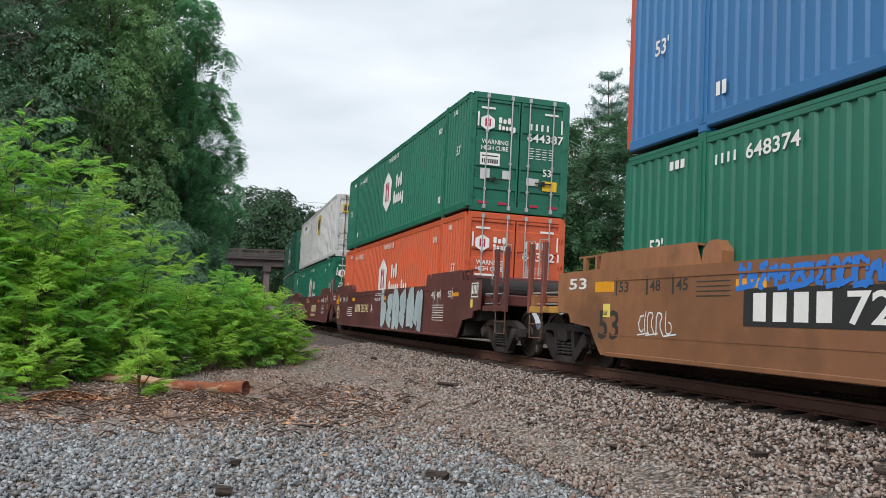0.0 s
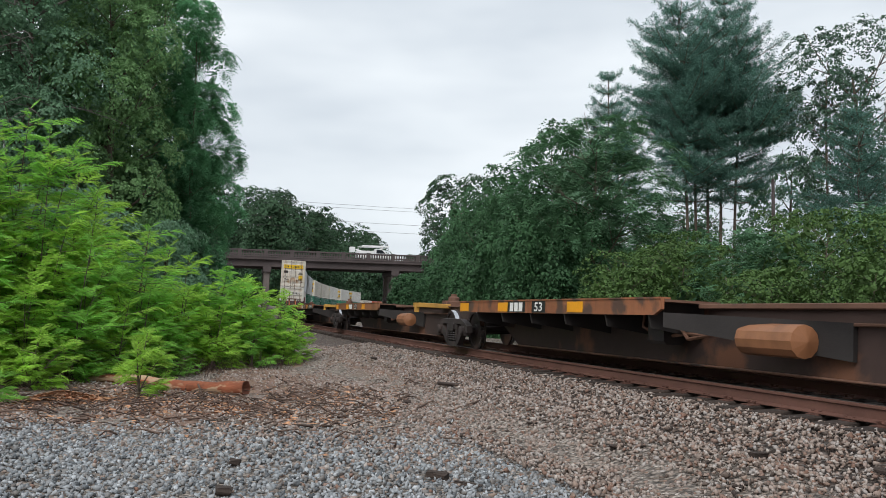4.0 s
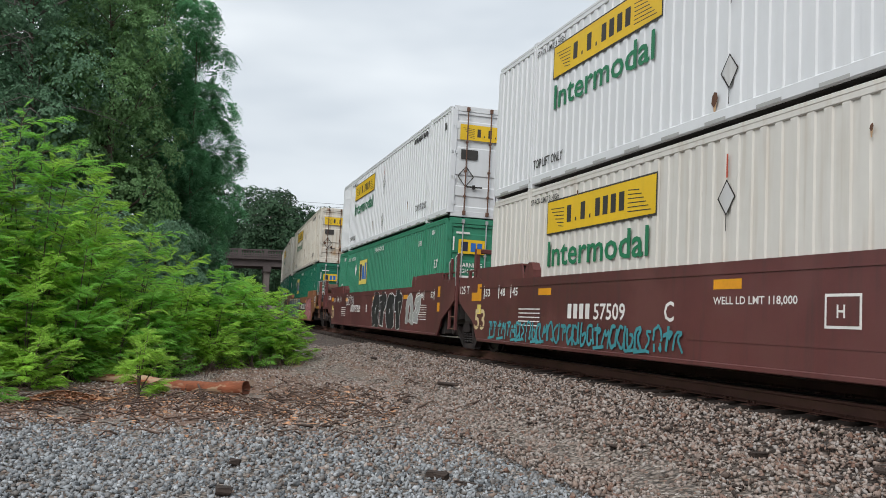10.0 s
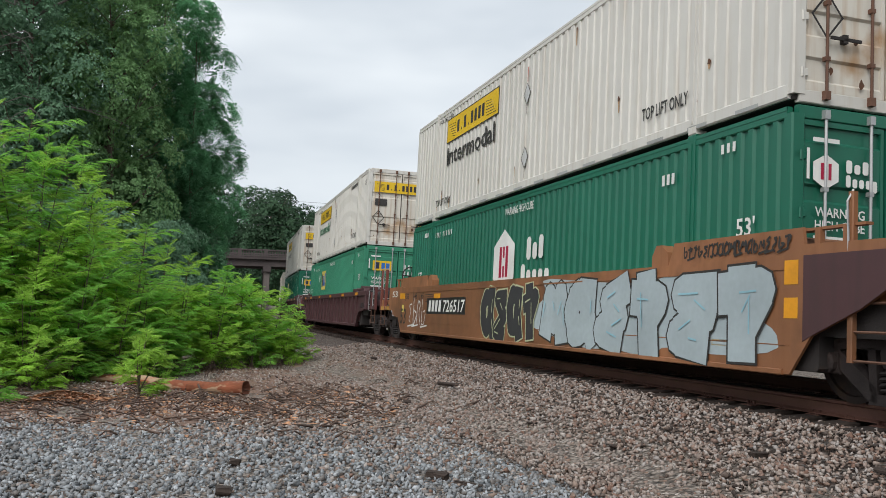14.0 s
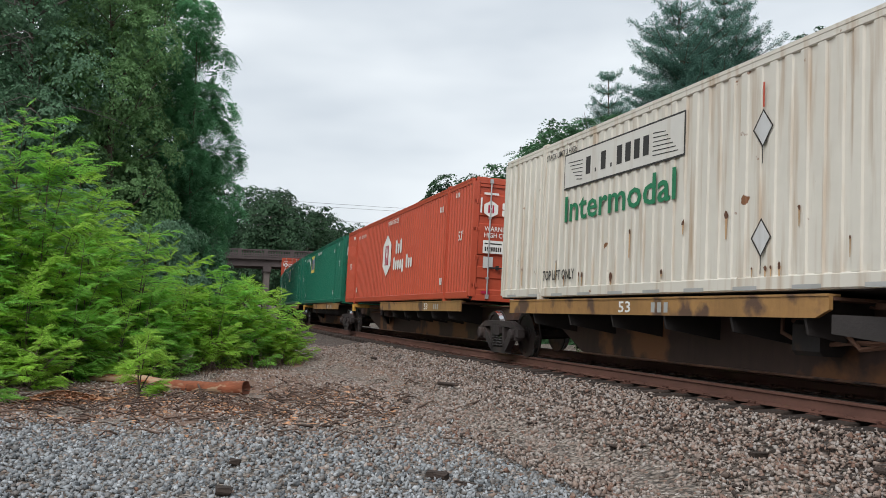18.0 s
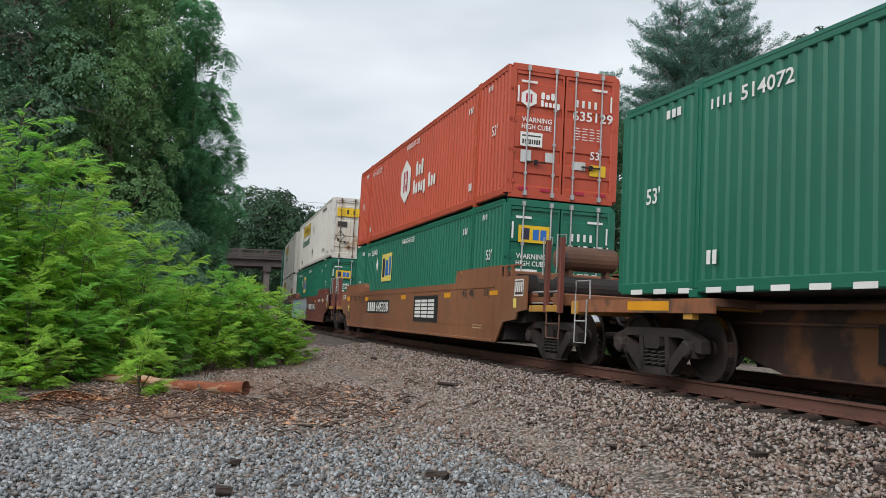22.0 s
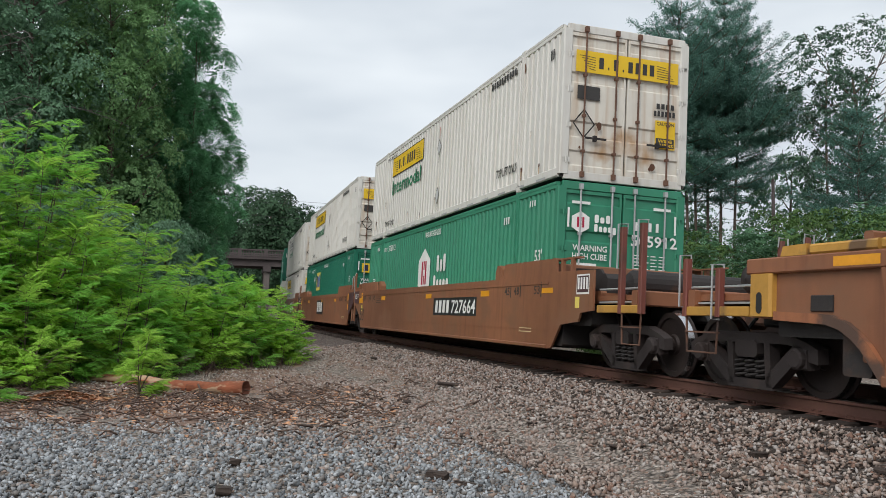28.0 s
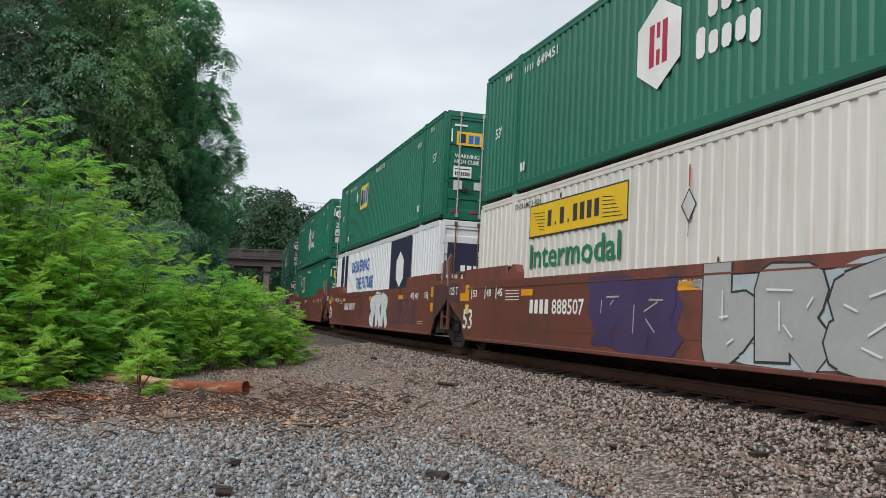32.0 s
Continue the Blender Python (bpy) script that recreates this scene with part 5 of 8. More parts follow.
def end_fittings(c, sx, kind, paint, unit, busy, ribbed=False, wheel=False, big_tank=False):
    """Platform, coupler or joint, ladder and grab irons at one end (sx = 1: leading)."""
    mat = M[paint]
    X = lambda x: sx * x
    b = lambda: Bag()
    part("end_sill", b().box(*sorted((X(8.25), X(9.9))), -1.30, 1.30, 1.02, 1.22, 0.03), mat, c)
    part("end_bulkhead", b().box(*sorted((X(8.2), X(8.32))), -1.36, 1.36, 0.45, 1.72, 0.02), mat, c)
    for y in (-1, 1):
        part("end_web", b().plate([(X(8.32), 1.22), (X(9.7), 1.22), (X(9.3), 1.6), (X(8.32), 1.66)], y * 1.0 - 0.02, y * 1.0 + 0.02), M["steel_dark"], c)
    part("body_bolster", b().box(*sorted((X(8.34), X(9.6))), -1.3, 1.3, 0.66, 1.02, 0.03).box(*sorted((X(8.22), X(8.6))), -1.34, 1.34, 0.3, 0.9, 0.03), M["steel_dark"], c)
    part("draft_sill", b().box(*sorted((X(8.3), X(11.2 if kind == "coupled" else 9.75))), -0.24, 0.24, 0.78, 1.08, 0.03), M["steel_dark"], c)
    if kind == "coupled":
        part("coupler", b().box(*sorted((X(11.1), X(11.75))), -0.09, 0.09, 0.80, 0.98, 0.03).box(*sorted((X(11.65), X(11.98))), -0.17, 0.17, 0.74, 1.04, 0.05), M["steel_rust"], c, "rusty knuckle coupler")
        part("end_platform", b().box(*sorted((X(9.75), X(11.15))), -1.32, 1.32, 1.06, 1.14, 0.02), mat, c)
        part("platform_beam", b().box(*sorted((X(11.05), X(11.2))), -1.40, 1.40, 0.98, 1.2, 0.02), mat, c)
        post_mat = M["maroon"] if paint in ("maroon", "maroon_dark") else M["redbrown"]
        xa, za, xb, zb = (10.57, 1.45, 11.26, 1.6) if ribbed else (10.71, 2.14, 11.30, 2.15)
        for y in (-1.38, 1.38):
            for x, z in ((xa, za), (xb, zb)):
                part("corner_stanchion", b().box(X(x) - 0.045, X(x) + 0.045, y - 0.045, y + 0.045, 0.86, z, 0.012), post_mat, c, "rusty upright post")
                o = 0.1 * (1 if y > 0 else -1)
                part("grab_iron", b().tube([(X(x), y, z - 0.62), (X(x) + sx * 0.02, y + o, z - 0.62), (X(x) + sx * 0.02, y + o, z + 0.04), (X(x) + sx * 0.02, y - o * 0.6, z + 0.05), (X(x), y - o * 0.6, z - 0.1)], 0.014, 5), M["chrome"], c, "bent pale grab iron")
            g = b().tube([(X(xa + 0.02), y, 0.95), (X(xa + 0.05), y, 0.42), (X(xb - 0.03), y, 0.42), (X(xb), y, 0.95)], 0.016, 5)
            g.box(*sorted((X(xa + 0.03), X(xb - 0.02))), y - 0.03, y + 0.03, 0.66, 0.68)
            part("step_iron", g, M["steel_rust"], c, "hanging steel steps")
            r_ = b().tube([(X(9.94), y * 0.97, 1.23), (X(xb), y * 0.97, 1.23)], 0.016, 5).tube([(X(9.94), y * 0.97, 1.03), (X(xb), y * 0.97, 1.03)], 0.016, 5)
            part("hand_rail", r_, M["chrome"], c, "dull steel hand rails")
            part("platform_edge", b().box(*sorted((X(9.98), X(xb + 0.02))), y - 0.03, y + 0.03, 0.87, 0.985, 0.008), M["yellow_worn"] if paint not in ("maroon", "maroon_dark") else mat, c, "worn painted platform edge")
        # added dark box: its colour stands for the shade in the end cavity
        part("end_hood", b().box(*sorted((X(8.36), X(9.9))), -1.2, 1.2, 1.0, 1.5, 0.08), M["steel_dark"], c, "dark box standing in for the shaded end cavity")
        part("air_tank", b().lathe([(-1.15, 0.0), (-1.1, 0.15), (-1.04, 0.2), (0.9, 0.2), (0.98, 0.0)], 16, "y", (X(10.4), 0, 1.34)), M["steel_dark"], c, "grimy brake air tank")
        part("valve_block", b().box(*sorted((X(9.98), X(10.3))), -0.9, -0.3, 1.14, 1.45, 0.04).box(*sorted((X(10.1), X(10.4))), 0.2, 0.8, 1.14, 1.4, 0.04), M["steel_dark"], c)
        hose = [(X(11.2), -0.3, 0.95), (X(11.45), -0.32, 0.72), (X(11.7), -0.2, 0.6), (X(11.9), -0.05, 0.64)]
        part("air_hose", b().tube(hose, 0.025, 6), M["rubber"], c)
        if big_tank:
            part("upper_air_tank", b().lathe([(-1.05, 0.0), (-1.02, 0.17), (-0.95, 0.23), (0.1, 0.23), (0.17, 0.17), (0.2, 0.0)], 18, "y", (X(10.25), 0, 1.88)).box(*sorted((X(10.15), X(10.35))), -0.8, -0.72, 1.4, 1.7).box(*sorted((X(10.15), X(10.35))), -0.05, 0.03, 1.4, 1.7), M["steel_rust"], c, "dusty brown brake air tank on brackets")
        if wheel:
            part("brake_wheel", b().lathe([(0.0, 0.26), (0.035, 0.28), (0.0, 0.30), (-0.035, 0.28), (0.0, 0.26)], 18, "x", (X(10.75), -0.6, 2.0)).box(*sorted((X(10.68), X(10.82))), -0.67, -0.53, 1.2, 2.0).tube([(X(10.75), -0.87, 2.0), (X(10.75), -0.33, 2.0)], 0.015, 5).tube([(X(10.75), -0.6, 1.75), (X(10.75), -0.6, 2.25)], 0.015, 5), M["steel_dark"], c, "dark hand brake wheel")
    else:
        part("joint_casting", b().lathe([(0.62, 0.32), (0.72, 0.42), (1.1, 0.42), (1.16, 0.3), (1.16, 0.0)], 14, "z", (X(9.8), 0, 0)), M["steel_dark"], c)
        # added box fills the cavity, dark as its shade except on maroon units
        part("end_hood", b().box(*sorted((X(8.36), X(9.7))), -1.2, 1.2, 1.0, 1.48, 0.08), M["steel_dark"] if paint != "maroon" else mat, c, "box standing in for the end cavity")
        part("air_hose", b().tube([(X(9.6), -1.15, 1.3), (X(9.85), -1.2, 1.02), (X(10.1), -1.1, 1.2)], 0.022, 6), M["rubber"], c)
        if sx > 0:
            for y in (-1.4,):
                for x, z in ((9.12, 2.1), (9.62, 2.2)):
                    part("ladder_post", b().box(X(x) - 0.035, X(x) + 0.035, y - 0.035, y + 0.035, 0.42, z, 0.01), mat, c)
                    part("grab_iron", b().tube([(X(x), y * 1.03, z - 0.75), (X(x), y * 1.05, z - 0.1), (X(x), y * 1.0, z + 0.02)], 0.012, 5), M["chrome"], c, "pale grab iron")
                for z in (0.44, 0.72, 1.0, 1.28, 1.56):
                    part("rung", b().tube([(X(9.12), y, z), (X(9.62), y, z)], 0.014, 5), M["steel_rust"], c)
        elif paint in ("maroon", "maroon_dark"):
            part("guard_hoop", b().box(X(9.8) - 0.05, X(9.8) + 0.05, -1.05, -0.93, 1.2, 2.35, 0.015).box(X(9.8) - 0.05, X(9.8) + 0.05, -0.35, -0.23, 1.2, 2.35, 0.015).box(X(9.8) - 0.05, X(9.8) + 0.05, -0.93, -0.35, 2.24, 2.35, 0.015), mat, c, "inverted U-shaped guard post")
            for y in (-1.03, -0.33):
                part("reflector", b().box(X(9.8) + 0.052, X(9.8) + 0.058, y, y + 0.1, 2.22, 2.34), M["amber"], c)
    pipe = b().tube([(X(8.2), -1.2, 1.55), (X(8.7), -1.2, 1.35), (X(9.2), -0.9, 1.3), (X(9.7), -0.3, 1.25)], 0.022, 6)
    pipe.tube([(X(8.2), 1.2, 1.5), (X(9.0), 0.9, 1.32), (X(9.7), 0.2, 1.2)], 0.022, 6)
    part("brake_pipe", pipe, M["steel_dark"], c)


_sm = {}


def well_car(spec, unit):
    """One unit of a double-stack car; x forward, z up from the rails, its middle over x = 0."""
    paint, ends, ribbed = spec["paint"], spec["ends"], spec.get("ribs")
    tone = {"maroon": "maroon", "maroon_dark": "dark maroon", "tan": "tan brown", "brown": "brown", "redbrown": "reddish brown"}[paint]
    c = thing("well_car", f"{tone} steel double-stack well car" + (" with upright ribs" if ribbed else " with smooth sides") + spec.get("note", ""), "railway car", group="freight train")
    mat = M[paint]
    key = (ends, bool(ribbed))
    if key not in _sm:
        o = side_outline("joint" if ends[0] == "j" else "coupled", "joint" if ends[1] == "j" else "coupled")
        b = Bag().plate(o, -SY, -SY + 0.035)
        if ribbed:
            b = Bag().plate(ribbed_outline(), -SY + 0.06, -SY + 0.095)
        _sm[key] = b.mesh("side_sheet")
    chord = Bag().box(-8.2, 8.2, -SY + 0.036, -SY + 0.15, 1.38, 1.508, 0.015)
    low = Bag().box(-8.2, 8.2, -SY - 0.02, -SY + 0.12, 0.235, 0.30, 0.01)
    if ribbed:
        chord = Bag().box(-9.95, 9.95, -SY - 0.01, -SY + 0.15, 1.345, 1.52, 0.015)
        low = Bag().box(-7.98, 7.98, -SY - 0.01, -SY + 0.14, 0.235, 0.34, 0.01)
    if "chord" + str(bool(ribbed)) not in _sm:
        _sm["chord" + str(bool(ribbed))] = chord.mesh("top_chord")
        _sm["low" + str(bool(ribbed))] = low.mesh("lower_sill")
        _sm["rib"] = Bag().plate([(-0.045, 0.26), (0.045, 0.26), (0.055, 1.1), (0.1, 1.345), (-0.1, 1.345), (-0.055, 1.1)], -SY - 0.006, -SY + 0.07).mesh("rib")
        rb = Bag().plate([(5.85, 1.5), (5.99, 1.80), (8.46, 1.80), (8.5, 1.56), (8.5, 1.5)], -SY + 0.012, -SY + 0.05)
        rb.box(5.99, 8.46, -SY + 0.05, -SY + 0.22, 1.765, 1.798)
        rb.box(8.62, 8.7, -SY + 0.03, -SY + 0.09, 1.5, 1.78).box(9.02, 9.1, -SY + 0.03, -SY + 0.09, 1.5, 1.76).box(8.46, 9.3, -SY + 0.05, -SY + 0.14, 1.76, 1.79)
        _sm["guide"] = rb.mesh("container_guide")
        _sm["knob"] = Bag().plate([(5.42, 1.5), (5.42, 1.66), (5.52, 1.8), (5.66, 1.8), (5.8, 1.7), (5.84, 1.5)], -SY + 0.02, -SY + 0.2).mesh("locking_lug")
        fl = Bag()
        for x in np.arange(-7.9, 8.0, 1.6):
            fl.box(x - 0.09, x + 0.09, -SY + 0.04, SY - 0.04, 0.22, 0.34)
        _sm["floor"] = fl.box(-8.2, 8.2, -0.35, 0.35, 0.24, 0.30).mesh("cross_beams")
    for m in (None, pose(0, 0, 0, 0, 0, 180)):
        mm = m
        if m is not None and ends[0] != ends[1]:
            mm = Matrix.Diagonal((1, -1, 1, 1))
        part("side_sheet", _sm[key], mat, c, m=mm)
        part("top_chord", _sm["chord" + str(bool(ribbed))], mat, c, m=m)
        part("lower_sill", _sm["low" + str(bool(ribbed))], mat, c, m=m)
        if not ribbed:
            for k in (None, Matrix.Diagonal((-1, 1, 1, 1))):
                g = part("container_guide", _sm["guide"], mat, c, m=(m or Matrix.Identity(4)) @ (k or Matrix.Identity(4)))
                part("locking_lug", _sm["knob"], mat, c, m=(m or Matrix.Identity(4)) @ (k or Matrix.Identity(4)))
        else:
            for x in (-7.9, -7.1, -6.1, -5.13, -4.15, -3.17, -2.08, -1.06, -0.11, 1.16, 2.17, 3.17, 4.09, 5.13, 6.1, 7.1, 7.9):
                part("rib", _sm["rib"], mat, c, m=(m or Matrix.Identity(4)) @ pose(x, 0, 0))
            worn = M["yellow_worn"] if paint == "brown" else mat
            for sx in (-1, 1):
                for x in (9.0, 8.05, 7.1):
                    part("guide_cap", Bag().box(*sorted((sx * x, sx * (x + 0.9))), -SY + 0.0, -SY + 0.2, 1.522, 1.63, 0.02) if x < 9 else Bag().plate([(sx * 9.0, 1.522), (sx * 9.4, 1.522), (sx * 9.36, 1.63), (sx * 9.0, 1.64)], -SY, -SY + 0.2), worn, c, "worn container guide", m=m)
                part("end_post", Bag().box(*sorted((sx * 9.52, sx * 9.88)), -SY - 0.03, -SY + 0.12, 0.87, 1.344, 0.03), worn, c, "worn end post with a lifting slot", m=m)
                part("slot", Bag().plate([(sx * 9.7 + 0.05 * math.cos(k * math.pi / 6), 1.02 + 0.06 * math.sin(k * math.pi / 6) + (0.06 if 0 < k < 6 else -0.06)) for k in range(12)], -SY - 0.034, -SY - 0.028), M["black"], c, m=m)
                part("vent_plate", Bag().box(*sorted((sx * 8.66, sx * 8.97)), -SY + 0.04, -SY + 0.07, 0.93, 1.1, 0.01), M["steel_dark"], c, m=m)
                part("arch_trim", Bag().plate([(sx * q, z) for q, z in ((7.98, 0.235), (8.14, 0.43), (8.25, 0.56), (8.37, 0.66), (8.53, 0.75), (8.72, 0.80), (9.5, 0.835), (9.5, 0.93), (8.66, 0.90), (8.44, 0.83), (8.28, 0.73), (8.14, 0.61), (8.03, 0.48), (7.86, 0.3))], -SY + 0.0, -SY + 0.058), M["spine_paint"] if paint == "brown" else mat, c, m=m)
    if not ribbed:
        if "seam" not in _sm:
            _sm["seam"] = Bag().box(-8.3, 8.3, -SY - 0.006, -SY + 0.004, 0.55, 0.562).box(-8.2, 8.2, -SY - 0.012, -SY + 0.004, 1.36, 1.385).mesh("seam_strip")
        part("seam_strip", _sm["seam"], mat, c)
    part("cross_beams", _sm["floor"], M["steel_dark"], c)
    end_fittings(c, 1, "joint" if ends[0] == "j" else "coupled", paint, unit, True, ribbed, False, spec.get("big_tank"))
    end_fittings(c, -1, "joint" if ends[1] == "j" else "coupled", paint, unit, ends[1] == "c", ribbed, ends == "jc")
    if ends[0] == "c":
        truck(c, 10.35, unit)
    if ends[1] == "c":
        truck(c, -10.35, unit)
    else:
        truck(c, -9.83, unit)
    # stencils
    Y = -SY - 0.003 if not ribbed else -SY - 0.013
    lt = M["cream"] if paint in ("maroon", "maroon_dark") else M["ink"] if paint in ("tan", "brown") else M["letter"]
    if not ribbed:
        letters(c, "53", "side", -8.45, 0.5, 0.42, lt, 0.62, proud=Y)
        hm = M["letter"] if paint not in ("tan", "brown") else M["ink"]
        for x, w in ((-7.85, "53"), (-7.0, "48"), (-6.35, "45"), (6.05, "45"), (6.55, "48"), (7.55, "53")):
            letters(c, w, "side", x, 1.19, 0.15, hm, 0.27, proud=Y)
        shapes(c, "height_mark", [rect(x, 1.14, x + 0.045, 1.4) for x in (-7.95, -7.1, -6.45, 6.36, 6.86, 7.86)], "side", Y, hm, "upright height marks")
        shapes(c, "stencil_bars", [rect(-6.0, 0.62 + i * 0.075, -5.0, 0.64 + i * 0.075) for i in range(5)] if paint.startswith("maroon") else [rect(-5.9, 1.1 + i * 0.06, -5.2, 1.115 + i * 0.06) for i in range(4)], "side", Y, hm)
        shapes(c, "stencil_bars", [rect(6.2, 0.62 + i * 0.062, 7.2, 0.635 + i * 0.062) for i in range(7)] if paint.startswith("maroon") else [rect(6.9, 0.5, 7.5, 0.515), rect(6.9, 0.56, 7.5, 0.575), rect(6.9, 0.5, 6.915, 0.575), rect(7.485, 0.5, 7.5, 0.575)], "side", Y, M["letter"] if paint.startswith("maroon") else M["cream"])
        shapes(c, "reflector", [rect(-8.72, 1.1, -8.1, 1.28), rect(-8.36, 1.28, -8.1, 1.46)] if ends[1] == "j" else [rect(-8.6, 1.2, -8.0, 1.36)], "side", Y, M["amber"])
        shapes(c, "sticker", [rect(-8.32, 0.82, -8.1, 1.02)], "side", Y, M["yellow_pale"])
        if ends[1] == "j" and not paint.startswith("maroon"):
            part("end_panel", Bag().plate([(-8.82, 1.06), (-9.62, 1.12), (-9.62, 1.53), (-8.82, 1.53)], Y - 0.004, Y + 0.002), M["maroon_dark"], c, "grimy dark end panel")
        letters(c, "125 T" if ends[1] == "j" else "53", "side", -9.5, 1.26, 0.17, M["letter"], 0.62, proud=Y - 0.005)
        for x in (-5.1, 0.2, 4.6):
            shapes(c, "reflector", [rect(x, 1.18, x + 0.55, 1.3)], "side", Y, M["amber"])
        if ends[0] == "j":
            if not paint.startswith("maroon"):
                part("end_panel", Bag().plate([(8.62, 0.66), (9.30, 0.94), (9.62, 1.12), (9.62, 1.5), (8.5, 1.5), (8.5, 0.6)], Y - 0.004, Y + 0.002), M["maroon_dark"], c, "grimy dark end panel")
            shapes(c, "reflector", [rect(8.2, 1.2, 8.42, 1.46), rect(8.2, 0.84, 8.42, 1.06)], "side", Y, M["amber"])
        else:
            shapes(c, "notice_frame", [rect(9.34, 1.16, 9.8, 1.48)], "side", Y, M["letter"], "pale painted notice frame")
            shapes(c, "notice", [rect(9.365, 1.19, 9.775, 1.455)], "side", Y - 0.002, M["maroon_dark"])
            shapes(c, "marking_bars", [rect(9.39 + i * 0.1, 1.24, 9.45 + i * 0.1, 1.43) for i in range(4)], "side", Y - 0.003, M["letter"])
            shapes(c, "sticker", [rect(9.3, 0.94, 9.46, 1.12)], "side", Y, M["yellow_pale"])
            shapes(c, "reflector", [rect(7.9, 1.2, 8.4, 1.29)], "side", Y, M["amber"])
    else:
        for x in (-8.6, -6.2, -2.8, 0.9, 4.4, 7.6):
            shapes(c, "reflector", [rect(x, 1.38, x + 0.6, 1.48)], "side", Y, M["amber"])
    spec["marks"](c, Y)
    return c


def number(c, Y, x, z, h, prefix, digits, mat, plate=None, slant=0.0):
    """The car's number, its owner's mark as plain blocks before it."""
    wp, wd = len(prefix) * h * (1.05 if plate else 0.9), len(digits) * h * (0.98 if plate else 0.82)
    if plate:
        shapes(c, "number_plate_board", [rect(x - 0.12, z - 0.06, x + wp + wd + h * 0.75, z + h + 0.06)], "side", Y, M["black"], "black painted panel behind the number")
        Y -= 0.003
    shapes(c, "owner_blocks", bars(x, z, x + wp, z + h, len(prefix), 0.66, slant), "side", Y, mat)
    letters(c, digits, "side", x + wp + h * 0.45, z, h, mat, wd, proud=Y, slant=slant)


def ttx_logo(c, Y, x, z, w, h, plate=True):
    if plate:
        shapes(c, "emblem_plate", [rect(x - 0.15, z - 0.1, x + w + 0.25, z + h + 0.1)], "side", Y, M["black"], "black emblem panel")
    b = []
    for i in range(3):
        a = x + w * i / 3
        b += [rect(a, z + h * (0.06 + 0.2 * k), a + w * 0.29, z + h * (0.2 + 0.2 * k), 0.12) for k in range(5)]
    shapes(c, "emblem_bars", b, "side", Y - 0.003, M["letter"], "white slanted emblem bars")


# ---- spine cars ----
def spine_car(spec, unit):
    c = thing("spine_car", "rusty brown spine car with yellow-edged end platform" + (", empty" if spec.get("empty") else ""), "railway car", group="freight train")
    mat, yel = M["steel_rust"], M["tan"]
    f = spec.get("fore")      # the long platform lies over the leading half, or over the trailing one
    k = -1 if f else 1
    X = lambda a, b: sorted((k * a, k * b))
    part("centre_sill", Bag().plate([(k * x, z) for x, z in ((-8.6, 0.72), (-7.2, 0.66), (-6.1, 0.19), (5.5, 0.19), (7.3, 0.60), (8.6, 0.72), (8.6, 1.0), (-8.6, 1.0))], -0.36, 0.36), M["spine_paint"] if spec.get("empty") and spec.get("tail") else M["sill_brown"] if spec.get("load") else M["sill_dark"], c, "deep rusty centre sill")
    part("sill_flange", Bag().box(-8.6, 8.6, -0.43, 0.43, 1.0, 1.035, 0.01), mat, c)
    part("sill_flange", Bag().box(*X(1.6, 7.0), -0.43, 0.43, 0.80, 0.84, 0.01), mat, c)
    part("sill_flange", Bag().box(*X(-6.1, 5.5), -0.43, 0.43, 0.165, 0.195, 0.01), mat, c)
    for y in (-1, 1):
        side = Bag().plate([(k * x, z) for x, z in ((-7.5, 0.86), (1.1, 0.86), (1.3, 0.95), (1.3, 1.09), (-7.5, 1.09))], y * 1.28 - 0.025, y * 1.28 + 0.025)
        side.box(*X(-7.5, 1.3), *sorted((y * 1.16, y * 1.32)), 1.09, 1.115)
        part("platform_side", side, M["tan_worn"] if spec.get("load") else M["tan"] if (unit + f if f else unit) % 2 else M["spine_paint"], c, "worn orange-brown platform edge")
        part("platform_top", Bag().box(*X(-7.5, 1.3), min(y * 0.36, y * 1.25), max(y * 0.36, y * 1.25), 1.05, 1.085), mat, c)
        gus = [(k * x, y * w, z) for x, w0, top, low in ((1.3, 1.24, 0.90, 0.70), (3.9, 0.40, 0.84, 0.40)) for w in (w0 - 0.03, w0 + 0.03) for z in (low, top)]
        part("platform_end", Bag().add(gus, [(0, 1, 3, 2), (4, 6, 7, 5), (0, 4, 5, 1), (2, 3, 7, 6), (0, 2, 6, 4), (1, 5, 7, 3)]), M["steel_dark"], c)
        for x in (-6.4, -4.9, -3.4, -1.9, -0.4, 0.9):
            part("bracket", Bag().add([(k * x + dx, y * a, z) for dx in (-0.02, 0.02) for a, z in ((0.36, 1.05), (1.26, 1.05), (1.26, 0.84), (1.22, 0.68), (0.36, 0.56))], [(0, 1, 2, 3, 4), (9, 8, 7, 6, 5), (0, 5, 6, 1), (1, 6, 7, 2), (2, 7, 8, 3), (3, 8, 9, 4)]), M["steel_dark"], c)
        part("container_pad", Bag().box(*X(5.9, 6.5), min(y * 0.36, y * 1.28), max(y * 0.36, y * 1.28), 0.96, 1.085, 0.015).box(*X(6.1, 6.3), *sorted((y * 1.2, y * 1.30)), 0.82, 1.0), M["yellow_worn"], c, "worn yellow container pad")
        part("side_rail", Bag().box(*X(1.3, 5.9), y * 0.66 - 0.05, y * 0.66 + 0.05, 0.98, 1.05, 0.01), mat, c)
    part("pedestal", Bag().box(*X(5.4, 5.8), -0.3, 0.3, 1.03, 1.2, 0.02).lathe([(1.2, 0.16), (1.30, 0.16), (1.34, 0.09), (1.40, 0.09), (1.40, 0.0)], 10, "z", (k * 5.6, 0, 0)), M["steel_rust"], c, "rusty locking pedestal") if not spec.get("load") else None
